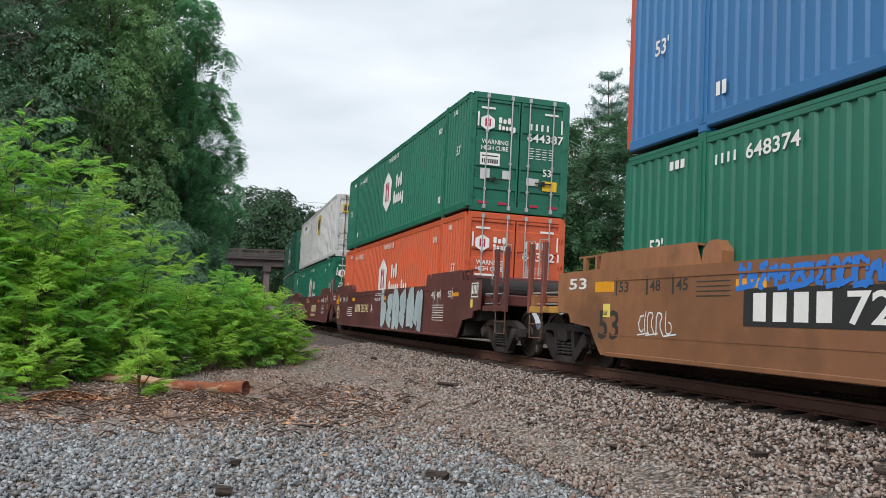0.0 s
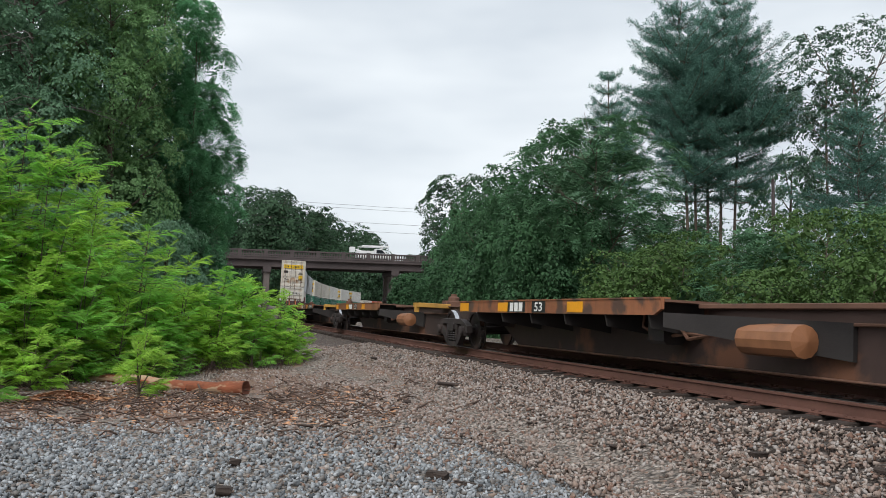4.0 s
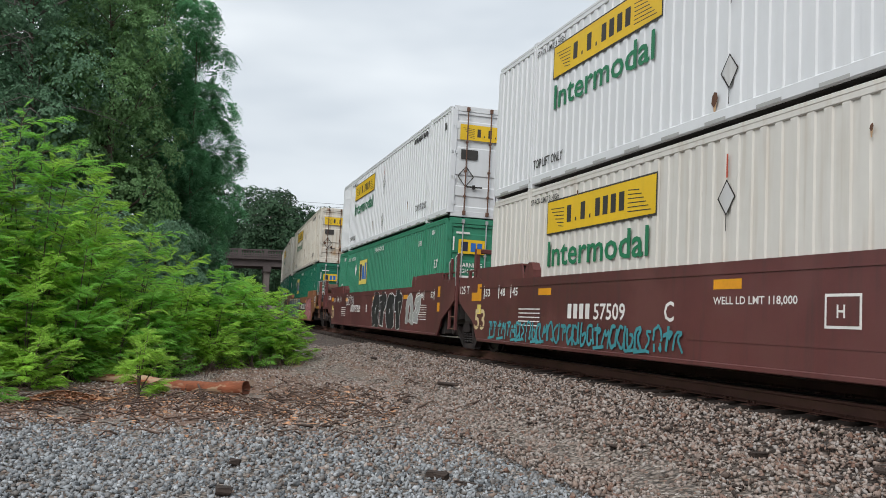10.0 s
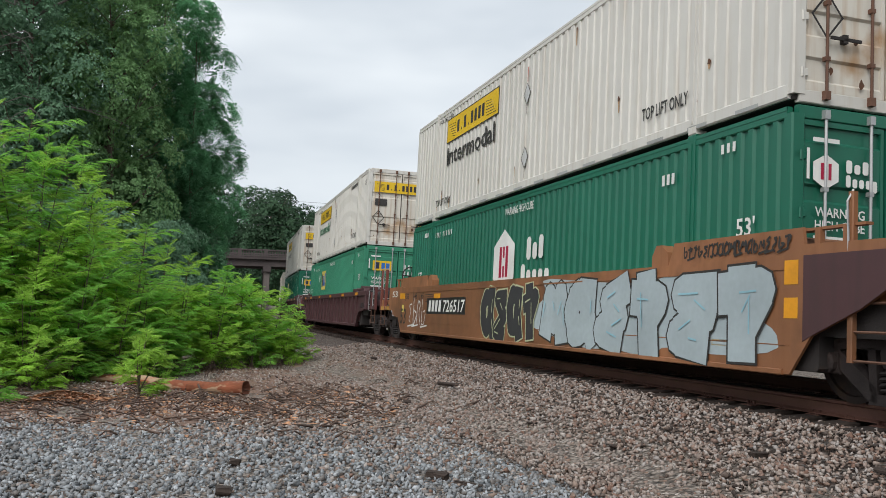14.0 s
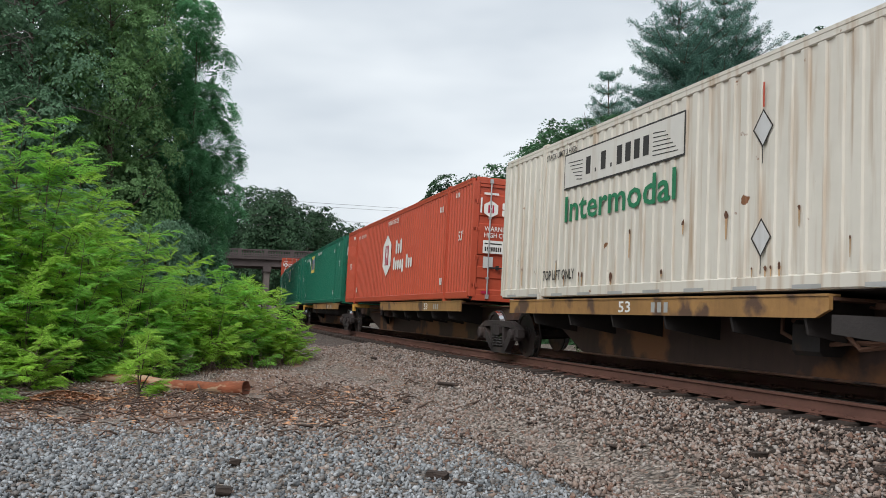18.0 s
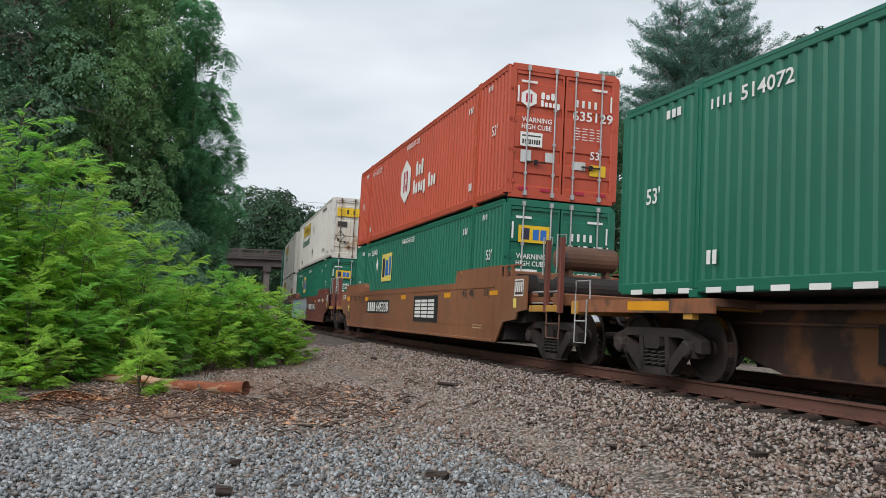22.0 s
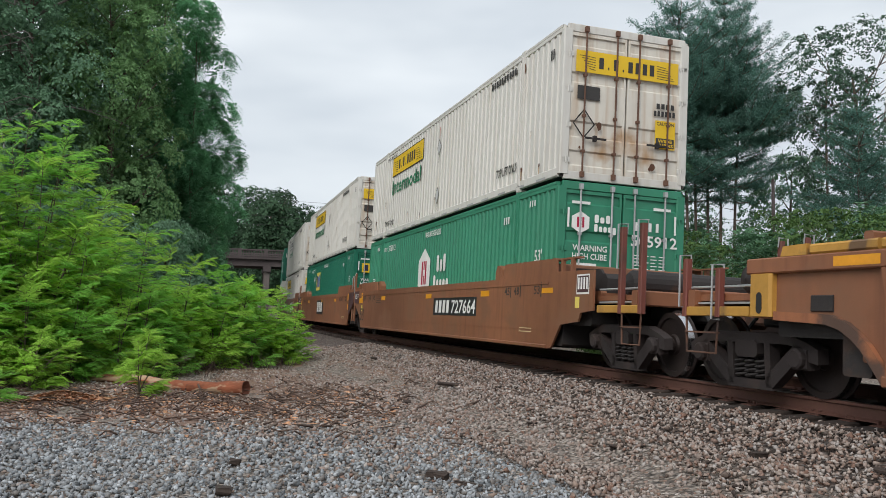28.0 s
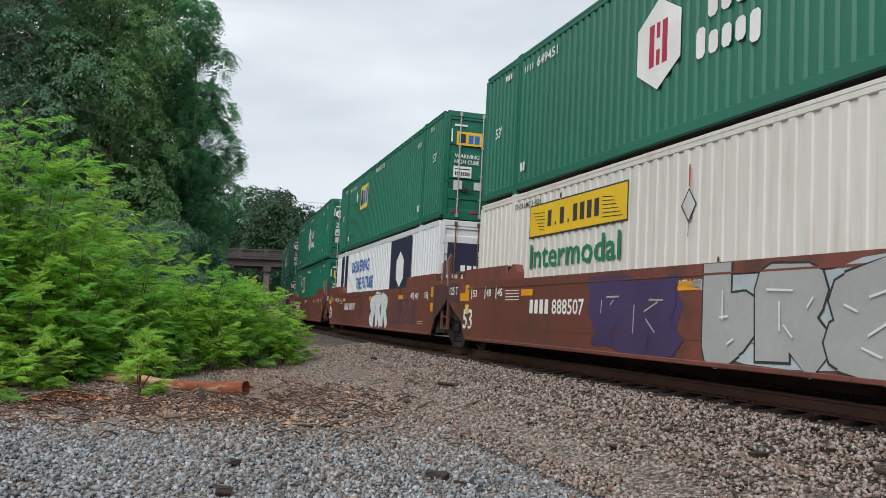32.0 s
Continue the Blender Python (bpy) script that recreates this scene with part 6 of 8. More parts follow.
    if spec.get("tank"):
        tx = -4.6 if f else 1.2
        part("air_tank", Bag().lathe([(2.4, 0.0), (2.46, 0.2), (3.5, 0.2), (3.56, 0.0)], 12, "x", (tx - 1.2, -0.75, 0.6)), M["tan"], c, "rusty orange air tank")
        pp = Bag().tube([(tx - 1.5, -0.55, 0.95), (tx - 1.35, -0.7, 1.0), (tx - 1.3, -0.75, 0.7), (tx - 0.9, -0.7, 0.55), (tx - 0.2, -0.7, 0.62), (tx + 1.2, -0.7, 0.62)], 0.028, 6)
        pp.tube([(tx - 1.3, -0.6, 0.85), (tx - 0.4, -0.75, 0.8), (tx, -0.8, 0.55), (tx + 1.2, -0.8, 0.7)], 0.028, 6)
        part("brake_pipes", pp, M["steel_rust"], c, "bent rusty brake pipes")
        part("brake_valve", Bag().box(tx - 1.0, tx - 0.55, -0.85, -0.5, 0.45, 0.85, 0.05), M["steel_dark"], c)
        part("sticker", Bag().box(tx - 4.2, tx - 3.95, -0.364, -0.361, 0.62, 0.9), M["letter"], c) if f else None
    Y = -1.308
    a, b2 = X(-7.5, 1.3)
    q = a + 5.6 if f else b2 - 4.4
    if not spec.get("load"):
        shapes(c, "dark_panel", [rect(q - 0.12, 0.87, q + 0.5, 1.08)], "side", Y, M["black"], "black painted panel")
    letters(c, "53", "side", q, 0.9, 0.16, M["letter"], 0.36, proud=Y - 0.002)
    if spec.get("load"):
        shapes(c, "owner_blocks", bars(q + 0.9, 0.9, q + 1.4, 1.04, 3, 0.6), "side", Y - 0.002, M["sp_grey"])
    elif f:
        shapes(c, "dark_panel", [rect(a + 2.2, 0.87, a + 4.5, 1.08)], "side", Y, M["black"], "black painted panel")
        shapes(c, "owner_blocks", bars(a + 2.3, 0.9, a + 2.95, 1.05, 4, 0.72), "side", Y - 0.002, M["letter"])
        letters(c, "553353", "side", a + 3.1, 0.9, 0.15, M["letter"], 1.1, proud=Y - 0.002)
    else:
        shapes(c, "dark_panel", [rect(b2 - 5.75, 0.87, b2 - 4.85, 1.08)], "side", Y, M["black"], "black painted panel")
        shapes(c, "emblem_bars", bars(b2 - 5.65, 0.89, b2 - 4.95, 1.06, 3, 0.8), "side", Y - 0.002, M["letter"])
    for x in () if spec.get("load") else ((a + 0.05, a + 6.35, a + 8.1) if f else (a + 0.05, b2 - 6.3, b2 - 3.0)):
        shapes(c, "reflector", [rect(x, 0.885, x + 0.6, 1.065)], "side", Y, M["amber"])
    if spec.get("words"):
        shapes(c, "dark_panel", [rect(b2 - 2.3, 0.865, b2 - 0.02, 1.085)], "side", Y, M["black"])
        letters(c, "ALL PURPOSE SPINE CAR", "side", b2 - 2.2, 0.93, 0.11, M["letter"], 2.1, proud=Y - 0.002)
    if not spec.get("tail"):
        truck(c, -8.6, unit)
    for on, sx in ((spec.get("lead"), 1), (spec.get("tail"), -1)):
        if not on:
            continue
        truck(c, sx * 7.3, unit)
        E = lambda p, q: sorted((sx * p, sx * q))
        part("end_platform", Bag().box(*E(5.6, 9.4), -1.3, 1.3, 0.99, 1.09, 0.02), M["steel_rust"], c)
        part("end_beam", Bag().box(*E(9.3, 9.5), -1.36, 1.36, 0.86, 1.08, 0.02), M["yellow_worn"], c)
        part("platform_edge", Bag().box(*E(5.6, 9.3), -1.33, -1.29, 0.9, 1.09).box(*E(5.6, 9.3), 1.29, 1.33, 0.9, 1.09), M["spine_paint"], c, "worn brown edge")
        shapes(c, "reflector", [rect(*E(6.6, 6.6 + 1.1)[:1], 0.93, E(6.6, 6.6 + 1.1)[1], 1.06)], "side", -1.334, M["amber"])
        part("coupler", Bag().box(*E(9.4, 10.2), -0.09, 0.09, 0.80, 0.98, 0.03).box(*E(10.1, 10.4), -0.17, 0.17, 0.74, 1.04, 0.05), M["steel_rust"], c)
        part("ladder", Bag().tube([(sx * 9.35, -1.36, 1.1), (sx * 9.35, -1.36, 0.4), (sx * 8.95, -1.36, 0.4), (sx * 8.95, -1.36, 1.1)], 0.014, 5).tube([(sx * 9.35, -1.36, 0.75), (sx * 8.95, -1.36, 0.75)], 0.014, 5).tube([(sx * 9.35, -1.36, 1.1), (sx * 9.35, -1.36, 1.4), (sx * 8.85, -1.36, 1.4), (sx * 8.85, -1.36, 1.1)], 0.014, 5), M["chrome"], c, "bent steel step irons")
        if spec.get("empty") and sx < 0:
            h = Bag().tube([(-4.3, -0.3, 1.1), (-6.3, -0.3, 1.72)], 0.07, 6).tube([(-4.3, 0.3, 1.1), (-6.3, 0.3, 1.72)], 0.07, 6).box(-4.5, -3.7, -0.42, 0.42, 1.04, 1.14, 0.02)
            part("trailer_hitch", h, M["orange_worn"], c, "raised rusty orange trailer hitch struts")
            part("hitch_plate", Bag().box(-6.8, -5.8, -0.5, 0.5, 1.84, 1.93, 0.03).tube([(-6.5, -0.3, 1.05), (-6.5, -0.3, 1.86)], 0.09, 6).tube([(-6.5, 0.3, 1.05), (-6.5, 0.3, 1.86)], 0.09, 6).box(-6.6, -6.0, -0.25, 0.25, 1.05, 1.45, 0.03), M["steel_rust"], c)
            part("brake_wheel", Bag().lathe([(0.0, 0.24), (0.03, 0.27), (0.0, 0.30), (-0.03, 0.27), (0.0, 0.24)], 18, "y", (-6.95, -0.55, 1.52)).tube([(-7.23, -0.55, 1.52), (-6.67, -0.55, 1.52)], 0.02, 5).tube([(-6.95, -0.55, 1.05), (-6.95, -0.55, 1.8)], 0.025, 5), M["orange_worn"], c, "rusty orange hand brake wheel")
    return c


# ---- the train, car by car, leading first ----
def plain(c, Y):
    pass


def m_u0(c, Y):
    number(c, Y, -4.83, 0.81, 0.32, "DTTX", "727664", M["letter"], True)
    scrawl(c, -5.1, 1.5, 1.2, 1.46, "sp_brightblue", 3, Y, 0.06)
    scrawl(c, -7.3, -6.4, 0.6, 0.9, "sp_white", 4, Y, 0.02)


def m_bnsf(letter_, graf):
    def f(c, Y):
        number(c, Y, -4.4, 0.78, 0.27, "BNSF", "255343", M["cream"])
        letters(c, letter_, "side", -1.55, 0.78, 0.28, M["letter"], proud=Y)
        shapes(c, "stencil_bars", bars(-0.9, 1.32, 0.2, 1.4, 10), "side", Y, M["letter"])
        letters(c, "WELL LD LMT 119,500", "side", -1.0, 1.16, 0.1, M["letter"], 1.4, proud=Y)
        graf(c, Y)
    return f


def g_u1(c, Y):
    graffiti(c, 0.0, 5.3, 0.32, 1.48, "sp_palesilver", "ink", 6, 21, Y, None, "sp_blue", fat_k=0.46)
    scrawl(c, 6.2, 6.7, 0.75, 1.15, "sp_grey", 22, Y, 0.018)


def g_u2(c, Y):
    shapes(c, "emblem_bars", bars(1.9, 0.72, 3.9, 1.05, 4, 0.8, 0.3) + [[(1.7, 0.5), (3.7, 0.52), (3.75, 0.6), (1.78, 0.62)]], "side", Y, M["cream"], "cream slanted emblem")


def g_u3(c, Y):
    graffiti(c, 0.45, 4.6, 0.3, 1.47, "sp_grey", "ink", 4, 23, Y, "sp_teal", "sp_white", fat_k=0.56)
    scrawl(c, 4.7, 6.9, 1.05, 1.42, "sp_white", 24, Y, 0.035)
    scrawl(c, 4.9, 6.6, 0.75, 1.05, "sp_white", 25, Y, 0.035)


def m_ucry(letter_, graf):
    def f(c, Y):
        number(c, Y, -3.9, 0.78, 0.24, "UCRY", "57509", M["letter"])
        letters(c, letter_, "side", -0.9, 0.78, 0.26, M["letter"], proud=Y)
        letters(c, "WELL LD LMT 118,000", "side", 0.2, 1.0, 0.09, M["letter"], 1.5, proud=Y)
        shapes(c, "plate_notice", [rect(2.1, 0.75, 2.6, 1.1)], "side", Y, M["letter"])
        shapes(c, "plate_notice", [rect(2.13, 0.78, 2.57, 1.07)], "side", Y - 0.002, M["maroon"])
        letters(c, "H", "side", 2.27, 0.86, 0.13, M["letter"], proud=Y - 0.003)
        graf(c, Y)
    return f


def g_u9(c, Y):
    scrawl(c, -5.8, -5.25, 0.35, 1.4, "sp_greyblue", 31, Y, 0.05)
    scrawl(c, -5.2, -4.65, 0.35, 1.4, "sp_greyblue", 39, Y, 0.05)
    scrawl(c, -2.0, -1.0, 1.05, 1.42, "sp_grey", 32, Y, 0.03)
    scrawl(c, 0.7, 2.3, 0.75, 1.2, "sp_white", 30, Y, 0.04)
    scrawl(c, 0.3, 1.9, 0.3, 0.72, "sp_white", 29, Y, 0.04)
    scrawl(c, 0.8, 1.5, 1.22, 1.42, "sp_grey", 28, Y, 0.02)
    graffiti(c, 2.55, 5.3, 0.28, 1.46, "sp_silver", "sp_slate", 4, 33, Y, "sp_slate", None, word="DUEL", fat_k=0.52)


def g_u10(c, Y):
    scrawl(c, -7.6, -0.4, 0.35, 0.7, "sp_teal", 34, Y, 0.05)
    graffiti(c, 3.0, 6.4, 0.28, 1.46, "sp_grey", "black", 4, 35, Y, None, "sp_white", fat_k=0.46)


def g_u11(c, Y):
    scrawl(c, -4.9, -3.2, 1.05, 1.42, "sp_white", 36, Y)
    graffiti(c, 0.2, 4.6, 0.28, 1.42, "black", "sp_white", 4, 37, Y, None, "sp_grey", fat_k=0.46)
    graffiti(c, 5.0, 6.6, 0.5, 1.3, "sp_grey", "sp_white", 2, 38, Y)


def m_7265(x, graf):
    def f(c, Y):
        if x is not None:
            number(c, Y, x, 0.85, 0.28, "DTTX", "726517", M["letter"], True, 0.15)
        graf(c, Y)
    return f


def g_u12(c, Y):
    graffiti(c, -7.0, 0.9, 0.26, 1.46, "sp_slate", "sp_slate", 5, 41, Y, "sp_palelime", "sp_palelime", fat_k=0.62)
    layered(c, "graffiti_ground", [blob(random.Random(40), 0.35, 1.08, 1.4, 0.36, 0, 14)], Y - 0.03, "sp_blue", "pale blue spray-painted cloud")
    scrawl(c, 0.45, 1.6, 1.14, 1.36, "sp_navy", 40, Y - 0.034, 0.03)
    letters(c, "B", "side", 1.15, 0.78, 0.26, M["ink"], proud=Y)
    graffiti(c, 4.9, 8.0, 0.3, 1.42, "sp_pink", "ink", 4, 42, Y, None, "sp_white", fat_k=0.44)


def g_u13(c, Y):
    letters(c, "ONE OF THOSE NIGHTS", "side", 6.1, 1.6, 0.13, M["ink"], 2.25, proud=-SY + 0.008, slant=0.15)
    graffiti(c, -6.8, -2.0, 0.3, 1.4, "sp_dark", "sp_pink", 5, 43, Y, None, "sp_pink", fat_k=0.46)
    shapes(c, "emblem_bars", bars(-1.2, 0.72, 0.65, 1.2, 3, 0.6), "side", Y, M["logo_red"], "worn dark red emblem bars")
    graffiti(c, 1.1, 7.1, 0.28, 1.46, "sp_tan", "ink", 5, 44, Y, None, None, word="VANISH", fat_k=0.47, second="sp_blue")
    scrawl(c, 7.05, 7.6, 0.95, 1.15, "ink", 49, Y, 0.018)
    scrawl(c, 7.1, 7.6, 0.72, 0.9, "ink", 50, Y, 0.018)
    scrawl(c, -1.1, 0.2, 0.35, 0.6, "ink", 58, Y, 0.018)


def g_u14(c, Y):
    scrawl(c, 6.2, 8.3, 1.58, 1.74, "ink", 48, -SY + 0.008, 0.025)
    scrawl(c, -7.6, -5.8, 0.45, 1.15, "sp_white", 45, Y, 0.035)
    graffiti(c, -1.5, 1.6, 0.3, 1.4, "sp_dark", "sp_palelime", 4, 46, Y, None, "sp_palelime", fat_k=0.44)
    graffiti(c, 1.7, 8.0, 0.28, 1.46, "sp_palesilver", "ink", 6, 47, Y, "sp_palesilver", "sp_blue", fat_k=0.5)


def g_u16(c, Y):
    Y = -SY + 0.055
    for x0, x1, z0, z1, mm, sd in ((-4.4, -2.6, 0.6, 1.2, "sp_white", 51), (-2.3, -0.4, 0.55, 1.15, "sp_white", 52), (0.9, 1.6, 0.75, 1.1, "sp_lime", 53), (2.0, 2.8, 0.6, 1.0, "sp_lime", 54), (3.2, 4.0, 0.35, 0.9, "sp_white", 55), (-7.4, -6.9, 0.5, 0.9, "sp_white", 56)):
        scrawl(c, x0, x1, z0, z1, mm, sd, Y, 0.03)
    letters(c, "3350 10,000", "side", -3.6, 0.27, 0.13, M["sp_white"], 1.6, proud=-SY - 0.014)
    graffiti(c, -6.0, -5.3, 0.65, 1.1, "sp_teal", "sp_brightblue", 2, 57, Y)


def m_u22(c, Y):
    number(c, Y, -4.6, 0.82, 0.3, "DTTX", "645338", M["letter"], True)
    ttx_logo(c, Y, 1.85, 0.65, 2.0, 0.5)


def m_7234(x, graf):
    def f(c, Y):
        if x is not None:
            number(c, Y, x, 0.83, 0.28, "DTTX", "723442", M["letter"], True)
        graf(c, Y)
    return f


def g_u23(c, Y):
    graffiti(c, -7.9, -3.1, 0.28, 1.42, "sp_blue", "sp_navy", 5, 61, Y, "sp_blue", "sp_white", fat_k=0.5)
    graffiti(c, -3.2, 0.75, 0.28, 1.45, "sp_palesilver", "sp_slate", 5, 67, Y, "sp_blue", "sp_blue", fat_k=0.46)
    letters(c, "A", "side", 1.15, 0.8, 0.28, M["ink"], proud=Y)


def g_u24(c, Y):
    layered(c, "graffiti_ground", [blob(random.Random(59), -7.2, 0.27, 6.9, 1.17, 0.3, 26)], Y, "sp_dark", "charcoal spray-painted ground")
    for i, x in enumerate((-6.6, -5.2, -3.9, -2.6)):
        scrawl(c, x, x + 1.35, 0.4, 1.3, "sp_palesilver", 62 + i, Y - 0.004, 0.06)
    ttx_logo(c, Y - 0.012, -1.4, 0.8, 2.1, 0.42, True)
    layered(c, "graffiti_ground", [blob(random.Random(60), 1.1, 0.28, 6.9, 1.16, 0.0, 30)], Y, "sp_dark", "charcoal spray-painted ground")
    graffiti(c, 1.1, 8.0, 0.3, 1.44, "sp_dark", "cream", 5, 63, Y - 0.002, None, "sp_palesilver", word="AcfAc", fat_k=0.5)


def g_u25(c, Y):
    for i in range(4):
        scrawl(c, 0.6 + i * 1.15, 1.8 + i * 1.15, 0.35, 1.35, "cream", 64 + i, Y, 0.045)
    scrawl(c, 5.3, 6.8, 0.95, 1.2, "yellow_pale", 68, Y, 0.03)
    scrawl(c, 5.3, 6.6, 0.65, 0.9, "yellow_pale", 69, Y, 0.03)
    scrawl(c, -7.6, -6.6, 0.7, 1.2, "sp_white", 66, Y, 0.03)


def g_u26(c, Y):
    Y2 = -SY + 0.055
    number(c, Y2, -5.2, 0.85, 0.22, "DTT", "654997", M["letter"])
    for x0, x1, z0, z1, sd in ((-7.3, -6.5, 0.5, 1.2, 71), (-2.2, -1.2, 0.7, 1.25, 72), (-0.9, 0.1, 0.4, 1.2, 73)):
        scrawl(c, x0, x1, z0, z1, "sp_white", sd, Y2, 0.035)


def m_7276(graf):
    def f(c, Y):
        graf(c, Y)
    return f


def g_u27(c, Y):
    number(c, Y, 1.1, 0.82, 0.3, "DTTX", "727664", M["letter"], True, 0.12)
    scrawl(c, -5.2, -3.5, 0.45, 1.2, "brown", 74, Y, 0.03)


def g_u28(c, Y):
    ttx_logo(c, Y, -1.15, 0.7, 1.9, 0.48)
    letters(c, "C", "side", -4.2, 0.8, 0.25, M["ink"], proud=Y)


def g_u29(c, Y):
    number(c, Y, -4.9, 0.82, 0.27, "DTTX", "727664", M["letter"], True, 0.15)
    scrawl(c, -1.2, 0.2, 0.35, 0.9, "sp_white", 75, Y, 0.045)
    graffiti(c, 1.6, 5.2, 0.6, 1.3, "sp_white", "brown", 5, 76, Y)


def m_8885(graf):
    def f(c, Y):
        number(c, Y, -4.7, 0.85, 0.25, "DTTX", "888507", M["letter"])
        letters(c, "WELL LD LMT 119,500", "side", 0.2, 1.22, 0.1, M["letter"], 1.4, proud=Y)
        graf(c, Y)
    return f


def g_u30(c, Y):
    graffiti(c, -2.4, 0.3, 0.3, 1.42, "sp_purple", "sp_purple", 2, 81, Y, "sp_purple", "sp_grey", fat_k=0.5)
    graffiti(c, 0.7, 7.4, 0.26, 1.47, "sp_silver", "ink", 6, 82, Y, "sp_palesilver", "sp_white", fat_k=0.54)


def g_u31(c, Y):
    graffiti(c, 0.4, 3.2, 0.3, 1.44, "sp_white", "sp_blue", 3, 83, Y)
    scrawl(c, 3.6, 6.6, 0.5, 1.2, "sp_navy", 84, Y, 0.05)


HUB, EMPG, JB, JBR, JBC, JBG = ("hub", "green"), ("emp", "green"), ("jb", "white"), ("jb", "white_rusty"), ("jb", "white_clean"), ("jb", "white_grey")
HUBO, HUBR, EMPO, HUBG = ("hub", "orange"), ("hub", "red"), ("emp", "green_old"), ("hub", "green_old")


def W(front, paint, ends, top, low, marks, **k):
    return dict(kind="well", front=front, paint=paint, ends=ends, top=top, low=low, marks=marks, **k)


def SP(front, load=None, **k):
    return dict(kind="spine", front=front, load=load, **k)


TRAIN = [
    W(23.00, "tan", "cc", ("blue", "blue"), HUB, m_u0, lowk=dict(num="648374")),
    W(-0.80, "maroon", "cj", HUB, HUBO, m_bnsf("A", g_u1), topk=dict(num="644387"), lowk=dict(num="643821")),
    W(-20.55, "maroon", "jj", ("lines", "white_grey"), HUB, m_bnsf("C", g_u2), topk=dict(style="slats"), lowk=dict(num="512043")),
    W(-40.18, "maroon", "jc", HUB, HUBG, m_bnsf("B", g_u3), topk=dict(dashes=True, num="594421")),
    SP(-61.6, None, empty=True, lead=True, tank=True),
    SP(-79.4, None, empty=True, tank=True),
    SP(-97.1, None, empty=True, words=True),
    SP(-114.8, None, empty=True),
    SP(-132.4, None, empty=True, tail=True, tank=True, fore=True),
    W(-153.70, "maroon_dark", "cj", JBR, JB, m_ucry("A", g_u9), lowk=dict(front_plate="white", yellow="yellow_pale")),
    W(-173.12, "maroon", "jj", JBC, JB, m_ucry("C", g_u10)),
    W(-192.68, "maroon", "jc", JBC, EMPO, m_ucry("B", g_u11)),
    W(-216.65, "tan", "cj", JBR, EMPG, m_7265(1.85, g_u12), big_tank=True),
    W(-236.25, "tan", "jj", JBR, HUB, m_7265(None, g_u13)),
    W(-255.50, "tan", "jc", JB, HUB, m_7265(-5.6, g_u14), topk=dict(word="ink")),
    W(-278.95, "maroon_dark", "cc", JB, EMPO, plain, ribs=True),
    W(-302.31, "maroon_dark", "cc", JB, EMPG, g_u16, ribs=True, topk=dict(word="ink")),
    SP(-323.60, JBR, lead=True, tank=True, loadk=dict(yellow="white")),
    SP(-341.80, HUBR, fore=True),
    SP(-359.25, EMPG, fore=True, loadk=dict(ez=1.7)),
    SP(-376.45, EMPG, fore=True, loadk=dict(ez=1.7)),
    SP(-393.85, HUB, tail=True, fore=True, loadk=dict(dashes=True, num="514072")),
    W(-415.0, "brown", "cc", HUBR, EMPG, m_u22, big_tank=True, topk=dict(num="635129"), lowk=dict(num="263451")),
    W(-438.55, "redbrown", "cj", JB, EMPG, m_7234(1.85, g_u23)),
    W(-458.00, "redbrown", "jj", JB, JB, m_7234(None, g_u24), topk=dict(front_plate="white")),
    W(-477.55, "redbrown", "jc", HUB, HUB, m_7234(-4.6, g_u25)),
    W(-501.0, "brown", "cc", JBC, JBC, g_u26, ribs=True, lowk=dict(big=True)),
    W(-524.65, "brown", "cj", JB, HUBG, m_7276(g_u27), lowk=dict(num="505912")),
    W(-544.10, "brown", "jj", JB, EMPG, m_7276(g_u28), lowk=dict(num="641227")),
    W(-563.55, "brown", "jc", JB, JB, m_7276(g_u29), topk=dict(yellow="white")),
    W(-587.25, "redbrown", "cj", HUB, JB, m_8885(g_u30), topk=dict(num="649451")),
    W(-606.60, "redbrown", "jj", EMPG, ("future", "white_clean"), m_8885(g_u31)),
    W(-626.1, "redbrown", "jc", HUB, EMPG, m_8885(plain)),
    W(-649.7, "maroon", "cj", HUB, HUB, plain),
    W(-669.3, "maroon", "jc", EMPG, HUB, plain),
]
MOVERS = []      # (thing, middle's s at the start, half the chord, height)
WELL_FLOOR, SPINE_DECK = 0.36, 1.10
for i, u in enumerate(TRAIN):
    mid = u["front"] - HX
    if u["kind"] == "well":
        MOVERS.append((well_car(u, i), mid, 9.8, 0.0))
        MOVERS.append((container(u["low"], "containers on the train", seed=i * 2 + 1, **u.get("lowk", {})), mid, 9.8, WELL_FLOOR))
        MOVERS.append((container(u["top"], "containers on the train", seed=i * 2, **u.get("topk", {})), mid, 9.8, WELL_FLOOR + CH))
    else:
        MOVERS.append((spine_car(u, i), mid, 8.7, 0.0))
        if u["load"]:
            MOVERS.append((container(u["load"], "containers on the train", seed=i * 2, **u.get("loadk", {})), mid, 8.7, SPINE_DECK))


# ---- plants ----
M["twig_grey"] = material("dead_grey_branches", (0.11, 0.10, 0.09), 0.9, vary=0.25, scale=3)


def unit(v):
    return v / (np.linalg.norm(v, axis=-1, keepdims=True) + 1e-9)


def kites(c, d, nrm, s, wide=0.42):
    """Pointed leaves: a kite each, tip along d, face towards nrm."""
    sd = unit(np.cross(nrm, d))
    d = unit(np.cross(sd, nrm))
    up = unit(nrm)
    s = np.asarray(s)[:, None]
    v = np.stack([c - d * s * 0.45, c + sd * s * wide - up * s * 0.08, c + d * s * 0.75 - up * s * 0.12, c - sd * s * wide - up * s * 0.08], 1).reshape(-1, 3)
    return v, np.arange(len(v)).reshape(-1, 4)


